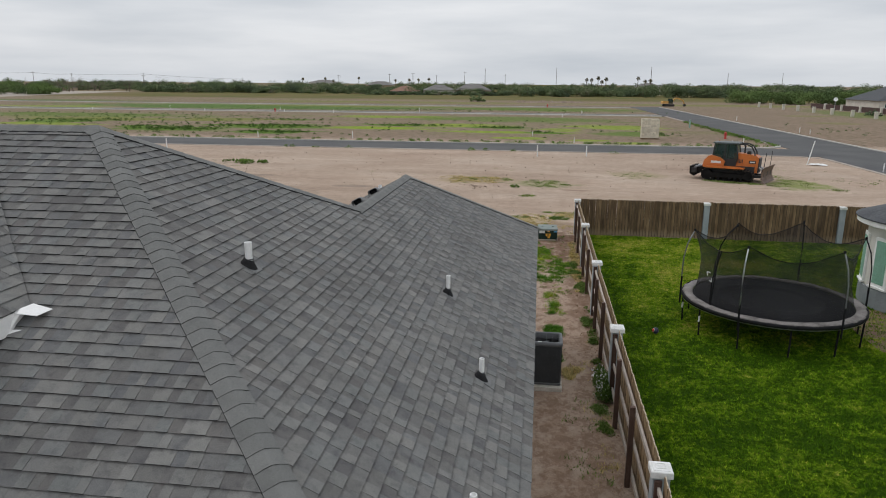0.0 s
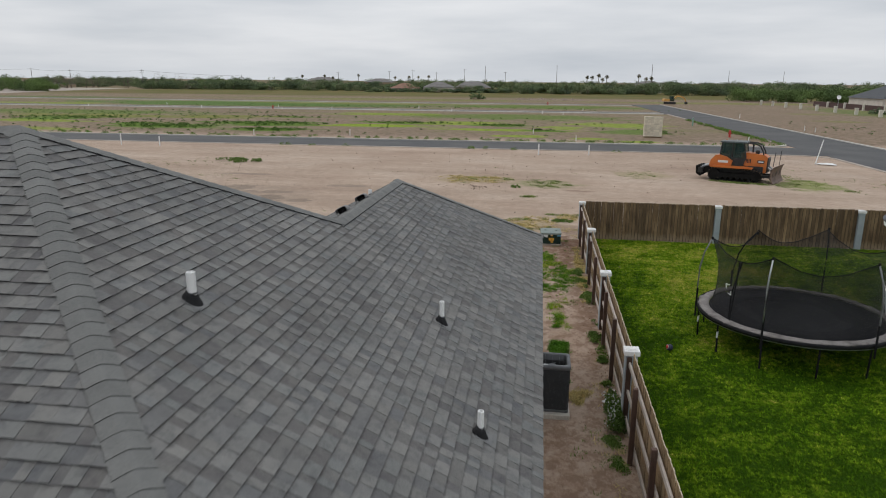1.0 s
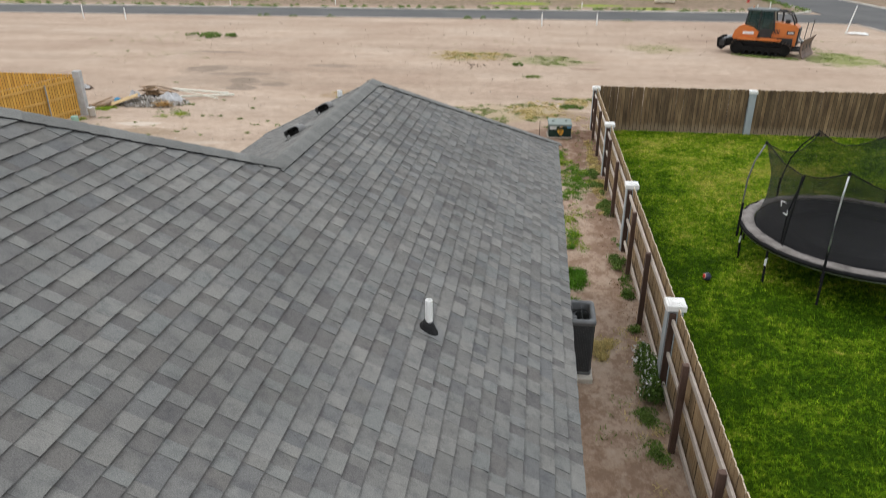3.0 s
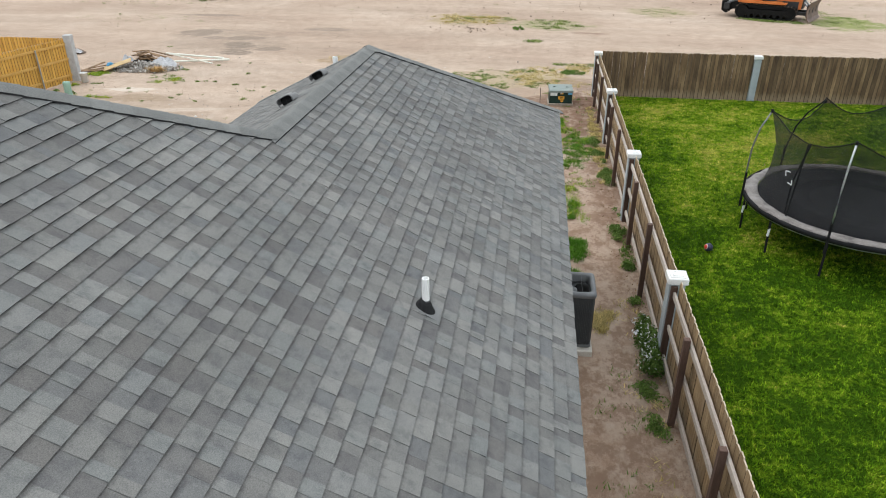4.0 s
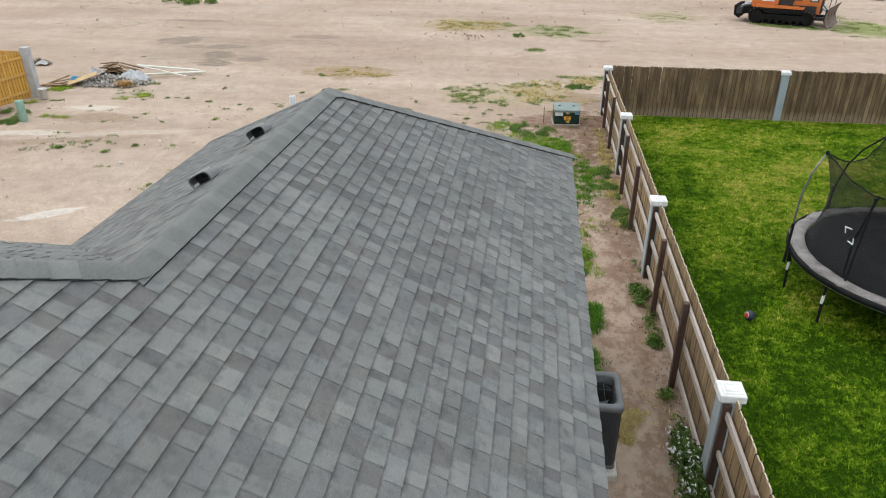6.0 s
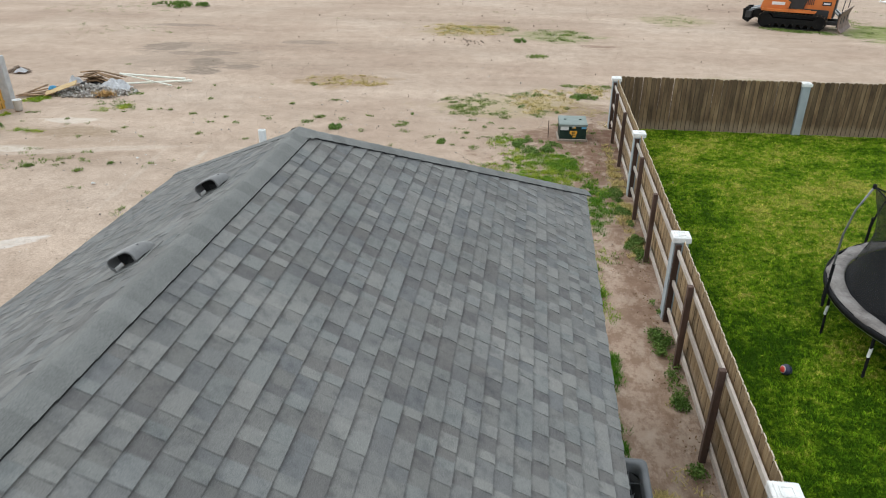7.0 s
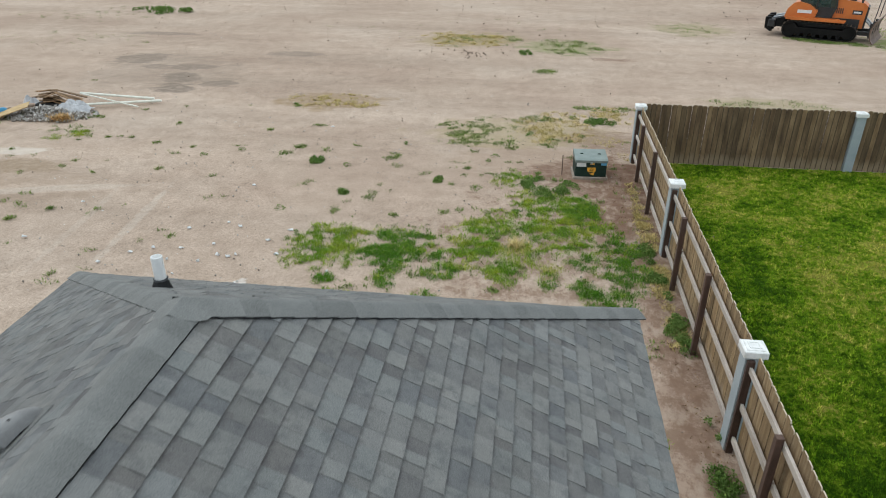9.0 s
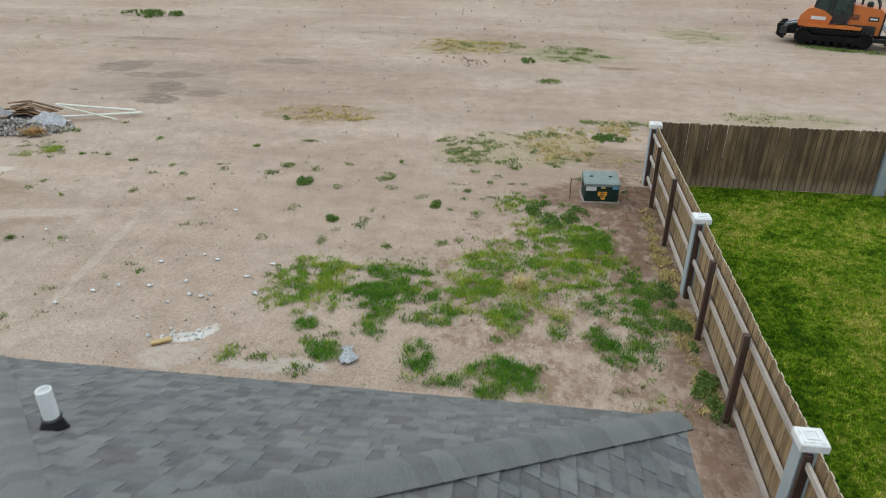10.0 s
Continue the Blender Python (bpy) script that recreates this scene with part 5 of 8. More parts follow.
ball_mat, bnt, bb = fresh("ball_skin")
bp = position_of(bnt, local=True)
bsep = bnt.nodes.new("ShaderNodeSeparateXYZ")
bnt.links.new(bp, bsep.inputs[0])
bside = calc(bnt, "ADD", calc(bnt, "ADD", 0.41, bsep.outputs["Z"]), calc(bnt, "MULTIPLY", bsep.outputs["X"], -3.5))
bcol = ramp_of(bnt, bside, [(0.22, (0.45, 0.45, 0.46)), (0.27, (0.018, 0.02, 0.05)), (0.74, (0.018, 0.02, 0.05)), (0.76, (0.5, 0.45, 0.44)), (0.79, (0.55, 0.05, 0.035))])
bnt.links.new(bcol, bb.inputs["Base Color"])
bb.inputs["Roughness"].default_value = 0.5
prof = [(0.092 * math.sin(math.pi * k / 14) + 0.0004, 0.092 - 0.092 * math.cos(math.pi * k / 14)) for k in range(15)]
BALL = (3.615, 17.88)
solid("ball", Build().lathe(prof, 24), ball_mat, "navy and red play ball lying on the lawn", "ball", smooth=True, m=pose(BALL[0], BALL[1], 0.0, 0, 0, 20))

# ---- raised gable at the front, its eave ending on the main roof ----
dormer = thing("dormer", (-7.5, 3.0, 3.5), "raised gable roof with white fascia on the main roof", "dormer")
dv = Vector((-7.5, 3.0, 3.5))
DX, DZ, DV = -4.78, 4.82, 4.39                     # its east eave
DR = -7.6
b = Build()
dz = lambda x: DZ + PITCH * (DX - x)
b.add([Vector(p) - dv for p in ((DX, -3.0, DZ), (DX, DV, DZ), (DR, DV + DX - DR, dz(DR)), (DR, -3.0, dz(DR)))], [(0, 1, 2, 3)])
b.add([Vector(p) - dv for p in ((2 * DR - DX, -3.0, DZ), (DR, -3.0, dz(DR)), (DR, DV + DX - DR, dz(DR)), (2 * DR - DX, DV, DZ))], [(0, 1, 2, 3)])
part("roof_slope", b, deck_mat, dormer)
rg = random.Random(21)
b, slots = Build(), []
for side in (1, -1):
    s_up, nn = Vector((-side, 0, PITCH)).normalized(), Vector((side * PITCH, 0, 1)).normalized()
    o = Vector((DX if side > 0 else 2 * DR - DX, 0, DZ)) - dv
    for k in range(int((DX - DR) * K / EXPOSE)):
        s0, s1 = k * EXPOSE, (k + 1) * EXPOSE + 0.012
        hi0, hi1 = DV + s0 / K, DV + s1 / K
        y = -3.0
        while y < hi1:
            w = rg.choice(WIDTHS)
            raised = rg.random() < 0.5
            h = 0.017 if raised else 0.01
            c = [min(y, hi0), min(y + w, hi0), min(y + w, hi1), min(y, hi1)]
            q = [o + Vector((0, cu, 0)) + s_up * sv + nn * hh for cu, sv, hh in zip(c, (s0, s0, s1, s1), (h, h, 0.004, 0.004))]
            b.add(q + [q[0] - nn * h + s_up * 0.012, q[1] - nn * h + s_up * 0.012], [(0, 1, 2, 3), (4, 5, 1, 0)])
            slots += [int(raised), 2]
            y += w
part("shingles", b.mesh("shingles", shingle_mats + [cut_mat], slots=slots), None, dormer, kind="stuff")
g0, g1 = DX - 0.42, 2 * DR - DX + 0.42
gable = [(g0, -0.6 + 3.5), (g0, dz(g0) - 0.05), (DR, dz(DR) - 0.05), (g1, dz(g0) - 0.05), (g1, -0.6 + 3.5)]
part("gable_wall", Build().slab([(x + 7.5, z - 3.5) for x, z in gable], 0.2, pose(0, -5.6, 0)), stucco_mat, dormer, "pale rendered gable wall")
ridge_caps = Build()
for k in range(44):
    y0 = -3.0 + 0.24 * k
    if y0 < DV + DX - DR:
        ridge_caps.add([Vector((DR + a, y0 + f, dz(DR) - abs(a) * PITCH + 0.03 - f * 0.04)) - dv for f in (0, 0.25) for a in (-0.15, 0, 0.15)], [(0, 1, 4, 3), (1, 2, 5, 4)])
part("ridge_caps", ridge_caps, cap_mat, dormer, kind="stuff")
part("fascia", Build().box((DX - 0.03 + 7.5, -6.0, DZ - 3.5 - 0.2), (DX - 0.004 + 7.5, 1.6, DZ - 3.5 - 0.006)), white_mat, dormer, "white painted fascia board")
part("soffit", Build().box((DX - 0.42 + 7.5, -6.0, DZ - 3.5 - 0.175), (DX - 0.032 + 7.5, 1.5, DZ - 3.5 - 0.16)), white_mat, dormer, "white soffit")
part("side_wall", Build().box((DX - 0.62 + 7.5, -5.6, -0.6), (DX - 0.42 + 7.5, 1.7, DZ - 3.5 - 0.17)), stucco_mat, dormer, "pale rendered side wall")
sheet = [Vector(p) - dv for p in ((-4.507, 4.341, 4.817), (-4.711, 4.35, 4.86), (-4.83, 4.166, 4.82), (-4.576, 4.206, 4.79))]
part("eave_return", Build().add(sheet + [p - Vector((0, 0, 0.006)) for p in sheet], [(3, 2, 1, 0), (4, 5, 6, 7), (0, 1, 5, 4), (1, 2, 6, 5), (2, 3, 7, 6), (3, 0, 4, 7)]), white_mat, dormer, "bent white metal eave return")
end = [Vector(p) - dv for p in ((-4.735, 4.19, 4.80), (-4.85, 4.17, 4.815), (-4.9, 4.0, 4.61), (-4.801, 4.067, 4.63))]
part("return_face", Build().add(end + [p - Vector((0.006, 0.0, 0)) for p in end], [(0, 1, 2, 3), (7, 6, 5, 4), (0, 4, 5, 1), (1, 5, 6, 2), (2, 6, 7, 3), (3, 7, 4, 0)]), white_mat, dormer, "grey-white end of the eave box")
lip = [Vector(p) - dv for p in ((-4.675, 4.137, 4.668), (-4.79, 4.12, 4.668), (-4.83, 4.05, 4.632), (-4.801, 4.045, 4.628))]
part("flashing_lip", Build().add(lip + [p - Vector((0, 0, 0.005)) for p in lip], [(3, 2, 1, 0), (4, 5, 6, 7), (0, 1, 5, 4), (1, 2, 6, 5), (2, 3, 7, 6), (3, 0, 4, 7)]), white_mat, dormer, "small white lip of the flashing")

# ---- the new yellow fence and what stands by it ----
new_cedar = surf("new_pine_board", [(0.45, 0.22, 0.03), (0.55, 0.3, 0.05), (0.62, 0.37, 0.08)], 3, 0.75, 0.3, 26, stretch=(6, 6, 0.5), tint="object", spread=0.14, speck=0.15)
new_rail = surf("new_pine_rail", [(0.5, 0.28, 0.06), (0.6, 0.36, 0.1)], 3, 0.75, 0.3, 30, stretch=(0.6, 0.6, 4), tint="object", spread=0.08)
galv_post = surf("grey_concrete_post", [(0.36, 0.36, 0.36), (0.46, 0.46, 0.46)], 5, 0.85, 0.3, 50, speck=0.1)
CX, CY = -19.8, 30.83


def yellow_fence(name, origin, turn, length, side, label):
    f = thing(name, origin, label, "fence", turn=turn)
    rg = random.Random(int(length * 10))
    board = picket_mesh("board", new_cedar, 1.72, PICKET_W - 0.002)
    for k in range(int(length / PICKET_W)):
        part("board", board, None, f, m=pose((k + 0.5) * PICKET_W + 0.1, -0.02 if side > 0 else 0.005, rg.uniform(-0.004, 0.004)))
    for z in (0.25, 0.9, 1.5):
        part("rail", Build().box((0.1, min(0, side * 0.04) + side * 0.004, z - 0.045), (length, max(0, side * 0.04) + side * 0.004, z + 0.045), bevel=0.004), new_rail, f, "new yellow pine rail")
    for k in range(int(length / 2.3)):
        part("steel_post", Build().tube([(1.75 + 2.3 * k, side * 0.08, -0.2), (1.75 + 2.3 * k, side * 0.08, 1.55)], 0.032, 10), steel_mat, f, "galvanised round post")
    return f


yellow_fence("pine_fence", (CX, CY, 0), -98, 14.0, 1, "new yellow pine board fence with galvanised posts")
yellow_fence("pine_fence", (CX, CY, 0), 180, 14.0, -1, "new yellow pine board fence behind the corner post")
solid("corner_post", Build().box((-0.15, -0.15, -0.3), (0.15, 0.15, 1.85), bevel=0.02), galv_post, "rough grey concrete corner post of the new fence", "post", m=pose(CX + 0.1, CY + 0.05, 0, 0, 0, 10))
ped_mat = surf("pale_green_plastic", [(0.2, 0.33, 0.26), (0.26, 0.4, 0.32)], 5, 0.6, 0.1, 40, speck=0.1)
t = thing("utility_pedestal", (-17.98, 27.75, 0), "pale green plastic utility pedestal in weeds", "utility box")
part("body", Build().lathe([(0.13, -0.1), (0.13, 0.55), (0.128, 0.6)], 20), ped_mat, t, smooth=True)
part("cap", Build().lathe([(0.136, 0.58), (0.136, 0.66), (0.12, 0.7), (0.001, 0.72)], 20), ped_mat, t, smooth=True)
t = thing("bucket", (-19.1, 30.48, 0), "dirty white plastic bucket by the corner post", "bucket")
part("body", Build().lathe([(0.001, 0.01), (0.13, 0.01), (0.15, 0.38), (0.158, 0.38), (0.158, 0.4), (0.143, 0.4), (0.125, 0.03), (0.001, 0.03)], 20), pvc_mat, t, smooth=True)
part("handle", Build().tube([(0.155 * math.cos(a), 0.03, 0.36 - 0.15 * math.sin(a)) for a in [k * math.pi / 8 for k in range(9)]], 0.004, 5), steel_mat, t)

# ---- heap of rubble, timber and pipes ----
rubble_mat = surf("pale_rubble", [(0.24, 0.225, 0.205), (0.42, 0.4, 0.375)], 3, 0.9, 0.4, 30, tint="island", tints=[(0, (0.5, 0.43, 0.37)), (0.4, (0.88, 0.85, 0.82)), (0.8, (1.2, 1.2, 1.2)), (1, (1.9, 1.9, 1.9))])
scrap_mat = surf("scrap_timber", [(0.13, 0.075, 0.036), (0.27, 0.165, 0.085)], 3, 0.85, 0.3, 30, tint="object", spread=0.45)
ply_mat = surf("tan_plywood", [(0.36, 0.24, 0.1), (0.5, 0.35, 0.16)], 2.5, 0.7, 0.3, 40, stretch=(1, 4, 4), speck=0.15)
cream_pvc = surf("cream_pvc", [(0.66, 0.65, 0.56), (0.76, 0.75, 0.67)], 6, 0.45, 0.05, 60, speck=0.05)
foil_mat = surf("dusty_plastic_sheet", [(0.36, 0.36, 0.37), (0.58, 0.58, 0.59)], 5, 0.45, 0.6, 14, speck=0.2)
clod_mat = surf("dark_clods", [(0.2, 0.15, 0.115), (0.28, 0.215, 0.165)], 3, 0.95, 0.3, 30)
blue_mat = surf("blue_plastic", [(0.04, 0.22, 0.4), (0.07, 0.3, 0.5)], 5, 0.5, 0.2, 30)
HEAP = Vector((-18.64, 33.88, 0))
rg = random.Random(5)


def stone(b, c, r, rg):
    """A broken lump with six to eight corners."""
    base = [(1, 0, 0), (-1, 0, 0), (0, 1, 0), (0, -1, 0), (0, 0, 1), (0, 0, -1)]
    vs = [Vector(c) + Vector(p) * r * rg.uniform(0.6, 1.15) + Vector((rg.uniform(-1, 1), rg.uniform(-1, 1), rg.uniform(-1, 1))) * r * 0.25 for p in base]
    b.add(vs, [(0, 2, 4), (2, 1, 4), (1, 3, 4), (3, 0, 4), (2, 0, 5), (1, 2, 5), (3, 1, 5), (0, 3, 5)])


b = Build()
for k in range(2300):
    a, r = rg.uniform(0, math.tau), rg.random() ** 0.55 * rg.choice((1.0, 1.0, 1.0, 1.22))
    x, y = 1.15 * r * math.cos(a), 0.85 * r * math.sin(a)
    stone(b, HEAP + Vector((x * 1.3 + 0.7, y * 0.95 - 0.62, (0.34 + 0.16 * noise.noise((x * 2, y * 2, 1.0))) * max(0.0, 1 - r) * rg.uniform(0.4, 1) + 0.02)), rg.choice((0.014, 0.018, 0.022, 0.026, 0.03, 0.036, 0.045, 0.075)) * rg.uniform(0.8, 1.2), rg)
tagged(new("rubble_heap", b.mesh("rubble_heap", rubble_mat)), "heap of broken pale concrete rubble on the dirt", "rubble", kind="stuff")
t = thing("timber_pile", HEAP, "pile of broken brown boards and lath on the rubble", "timber pile")
for k in range(34):
    ln = rg.uniform(0.35, 0.8) if k % 4 else rg.uniform(0.8, 1.1)
    m = pose(rg.uniform(-0.1, 0.5) + (0.55 if k % 4 == 0 else 0.0), rg.uniform(0.0, 0.6), 0.24 + 0.012 * k * rg.uniform(0.7, 1) * (0.7 if k % 4 == 0 else 1.0), rg.uniform(-12, 12), rg.uniform(-6, 10) if k % 4 else rg.uniform(8, 18), rg.choice((40, 60, 75, 20)) + rg.uniform(-12, 12) if k % 4 else rg.uniform(-25, 5))
    part("board", Build().box((-ln / 2, -0.05, -0.012), (ln / 2, 0.05, 0.012)), scrap_mat, t, m=m)
for x, y, ln, turn, tl in ((-1.25, -0.95, 1.3, 24, -8), (-1.3, -1.3, 1.25, 12, -3), (-1.45, -1.55, 0.9, 6, -2), (-1.55, -0.9, 1.0, 62, -10), (-1.15, -1.2, 0.9, 40, -6), (-1.0, -1.45, 1.1, 8, -3)):
    part("board", Build().box((-ln / 2, -0.06, -0.014), (ln / 2, 0.06, 0.014)), scrap_mat, t, m=pose(x, y, 0.03 + ln / 2 * math.sin(radians(-tl)), 0, tl, turn))
part("plywood_sheet", Build().box((-0.62, -0.24, -0.009), (0.62, 0.24, 0.009)), ply_mat, t, "leaning tan plywood sheet", m=pose(-0.3, -1.12, 0.26, 9, -17, 22))
# solid black block in place of the shade under the pile
part("base_boards", Build().box((-0.2, -0.1, 0.0), (0.75, 0.5, 0.22), bevel=0.05), black_mat, t, "black block standing for shade under the boards")


def rumpled(rx, ry, h, seed, n=12):
    """A crumpled sheet lying over rubble."""
    vs, fs = [], []
    for i in range(n):
        for j in range(n):
            u, v = i / (n - 1) * 2 - 1, j / (n - 1) * 2 - 1
            k = max(0.0, 1 - 0.8 * (u * u + v * v) ** 1.5)
            vs.append((u * rx * (0.85 + 0.15 * noise.noise((v * 2, seed, 0))), v * ry * (0.85 + 0.15 * noise.noise((u * 2, seed, 3))), 0.02 + h * k * (0.7 + 0.6 * noise.noise((u * 3, v * 3, seed)))))
    fs = [(i * n + j, (i + 1) * n + j, (i + 1) * n + j + 1, i * n + j + 1) for i in range(n - 1) for j in range(n - 1)]
    return Build().add(vs, fs)


solid("plastic_sheet", rumpled(0.7, 0.42, 0.42, 2.0), foil_mat, "crumpled dusty plastic sheet over the rubble", "sheet", m=pose(HEAP.x + 1.35, HEAP.y - 0.15, 0.03, 0, 0, 15))
solid("plastic_sheet", rumpled(0.3, 0.22, 0.32, 7.0, 8), foil_mat, "pale crumpled sack on the timber pile", "sheet", m=pose(HEAP.x - 0.75, HEAP.y + 0.5, 0.05, 0, 0, 40))
solid("plastic_scrap", rumpled(0.2, 0.1, 0.2, 4.0, 7), blue_mat, "crumpled blue plastic scrap by the boards", "scrap", m=pose(HEAP.x - 0.72, HEAP.y - 1.0, 0.16, 0, 0, 30))
for x0, y0, z0, x1, y1, z1, r in ((-17.74, 34.95, 0.35, -15.14, 35.45, 0.1, 0.045), (-17.23, 34.27, 0.12, -14.78, 35.28, 0.08, 0.045), (-17.55, 34.66, 0.42, -15.28, 34.51, 0.04, 0.026)):
    t = thing("plastic_pipe", ((x0 + x1) / 2, (y0 + y1) / 2, 0), "long white plastic drain pipe lying by the rubble", "pipe", "pipes beside the rubble")
    c = Vector(((x0 + x1) / 2, (y0 + y1) / 2, 0))
    p0, p1 = Vector((x0, y0, z0)) - c, Vector((x1, y1, z1)) - c
    part("pipe", Build().tube([p0, p1], r, 12), cream_pvc, t, smooth=False)
    d = (p1 - p0).normalized()
    part("socket", Build().tube([p1 - d * 0.32, p1 - d * 0.05], r * 1.18, 12), cream_pvc, t)

# a small far heap of dark scrap and pale rubble behind the timber fence
b = Build()
for k in range(120):
    a, r = rg.uniform(0, math.tau), rg.random() ** 0.6
    stone(b, (-23.25 + 0.55 * r * math.cos(a), 36.2 + 0.3 * r * math.sin(a), 0.24 * (1 - r) * rg.uniform(0.3, 1) + 0.02), rg.choice((0.03, 0.05, 0.08)), rg)
tagged(new("rubble_heap", b.mesh("rubble_heap", clod_mat)), "small heap of dark scrap and earth on the dirt", "rubble", kind="stuff")
solid("plastic_sheet", rumpled(0.3, 0.2, 0.2, 3.0, 8), foil_mat, "pale crumpled sack lying on dark scrap", "sheet", m=pose(-23.02, 36.0, 0.03, 0, 0, 10))

# loose bits on the dirt
rg = random.Random(9)
b = Build()
for k in range(620):
    x, y = rg.gauss(-7.6, 1.5), rg.gauss(23.6, 1.1)
    if k > 40:
        x, y = rg.uniform(-22, 1.5), rg.uniform(20, 38)
    if k > 540:
        x, y = rg.gauss(-6.5, 3), rg.gauss(31, 3)
    stone(b, (x, y, 0.01), rg.uniform(0.01, 0.03), rg)
tagged(new("litter", b.mesh("litter", rubble_mat)), "scattered pale chips and paper scraps on the dirt", "litter", kind="stuff")
solid("plank", Build().box((-0.17, -0.055, 0.0), (0.17, 0.055, 0.04), bevel=0.006), ply_mat, "short offcut plank lying on pale dust", "plank", m=pose(-7.37, 22.36, 0.012, 0, 0, 32))
b = Build()
for k in range(420):
    x = rg.uniform(-28, 18)
    y = 20 + 48 * rg.random() ** 0.8
    if k < 26:
        x, y = rg.gauss(-4.2, 0.7), rg.gauss(45.6, 0.5)
    stone(b, (x, y, 0.02), rg.uniform(0.03, 0.07) if k < 26 else rg.uniform(0.012, 0.03) * (1 + max(0, y - 30) / 25), rg)
tagged(new("clods", b.mesh("clods", clod_mat)), "dark clods of earth scattered over the open dirt", "clods", kind="stuff")


# ---- wild grass and weeds ----
def patch(cx, cy, rx, ry, n, seed, keep=0.0, turn=0.0):
    """Foot points in a ragged patch."""
    r = np.random.default_rng(seed)
    a, d = r.uniform(0, math.tau, n), np.sqrt(r.uniform(0, 1, n))
    px, py = d * np.cos(a) * rx, d * np.sin(a) * ry
    c, s = math.cos(radians(turn)), math.sin(radians(turn))
    x, y = cx + px * c - py * s, cy + px * s + py * c
    ok = [noise.noise((u * 1.1, v * 1.1, seed)) + 0.8 * noise.noise((u * 3.4, v * 3.4, seed)) + 0.5 * noise.noise((u * 9, v * 9, seed)) > keep + 0.12 + 0.6 * (e - 0.5) for u, v, e in zip(x, y, d)]
    return np.stack([x, y, np.full(n, -0.02)], 1)[ok]


# centre x, y and half sizes of the tufts and drifts of grass
LUSH = [(-3.8, 25.11, 0.51, 0.51), (-4.0, 24.41, 0.49, 0.39), (-3.31, 24.59, 0.33, 0.32), (-2.8, 23.89, 0.27, 0.26), (-3.81, 23.53, 0.19, 0.35), (-5.09, 23.29, 0.15, 0.16), (1.05, 24.2, 0.38, 0.55), (1.03, 25.27, 0.37, 0.47), (0.52, 23.07, 0.21, 0.37), (0.2, 23.53, 0.21, 0.27), (0.23, 24.53, 0.24, 0.28), (-1.45, 22.11, 0.44, 0.34), (-1.35, 22.4, 0.26, 0.2), (-2.9, 22.54, 0.2, 0.35), (-2.42, 21.98, 0.28, 0.12), (-4.56, 22.56, 0.3, 0.24), (-0.57, 23.7, 0.14, 0.27), (0.33, 27.22, 0.28, 0.64)]
LIMY = [(-5.4, 25.43, 0.44, 0.4), (-5.82, 24.49, 0.29, 0.6), (-5.22, 24.25, 0.41, 0.46), (-4.91, 24.96, 0.3, 0.42), (-5.5, 24.88, 0.34, 0.42), (-2.17, 25.34, 0.51, 0.78), (-1.7, 26.14, 0.54, 0.67), (-1.53, 24.59, 0.49, 0.63), (-2.28, 24.65, 0.33, 0.48), (-1.06, 25.4, 0.3, 0.43), (-0.72, 24.32, 0.32, 0.22), (-0.46, 25.57, 0.43, 0.62), (-0.08, 26.36, 0.45, 0.78), (0.24, 27.21, 0.33, 0.86), (-0.32, 27.57, 0.58, 0.67), (-1.09, 27.8, 0.34, 0.58), (-0.62, 26.48, 0.36, 0.59), (0.82, 26.48, 0.27, 0.39), (0.13, 25.48, 0.34, 0.52), (-6.0, 22.18, 0.18, 0.18), (-1.26, 23.88, 0.31, 0.28), (-1.54, 29.23, 0.4, 0.45)]
THIN = [(-2.45, 33.74, 1.71, 1.48), (-3.03, 32.61, 1.01, 0.77), (-2.12, 32.08, 0.74, 0.74), (-0.65, 35.06, 0.82, 0.46), (0.4, 35.22, 0.42, 0.56), (0.08, 32.39, 0.86, 0.56), (1.57, 36.62, 1.29, 0.41), (1.86, 32.64, 0.25, 0.52), (-5.15, 30.61, 0.29, 0.33), (-4.81, 29.87, 0.16, 0.21), (-5.12, 27.61, 0.19, 0.39), (-4.65, 27.94, 0.16, 0.23), (-7.38, 31.1, 0.54, 0.35), (-8.37, 30.55, 0.24, 0.2), (-8.1, 31.16, 0.17, 0.21), (-3.84, 29.3, 0.2, 0.2), (-3.04, 26.83, 0.13, 0.16), (-2.73, 27.07, 0.12, 0.18), (-2.35, 28.5, 0.17, 0.24), (-2.01, 26.97, 0.14, 0.2), (-2.46, 27.24, 0.14, 0.28), (-6.99, 28.09, 0.31, 0.37), (-5.73, 26.6, 0.17, 0.2), (-2.16, 29.66, 0.44, 0.29)]
SPARSE = [(-6.94, 28.13, 0.42, 0.3), (-16.08, 33.37, 0.49, 0.45), (-14.21, 29.07, 0.18, 0.25), (-14.38, 28.52, 0.14, 0.25), (-14.67, 27.96, 0.27, 0.2), (-15.21, 27.89, 0.14, 0.2), (-15.76, 27.69, 0.2, 0.15), (-18.48, 30.33, 0.3, 0.12), (-6.31, 24.89, 0.3, 0.17), (-1.9, 22.62, 0.08, 0.21), (-1.62, 23.29, 0.11, 0.13), (-3.34, 23.6, 0.23, 0.35), (-5.48, 22.19, 0.35, 0.11), (-4.81, 21.93, 0.34, 0.18), (-4.16, 23.34, 0.23, 0.27), (-3.65, 21.7, 0.33, 0.08), (-0.87, 22.52, 0.14, 0.09)]
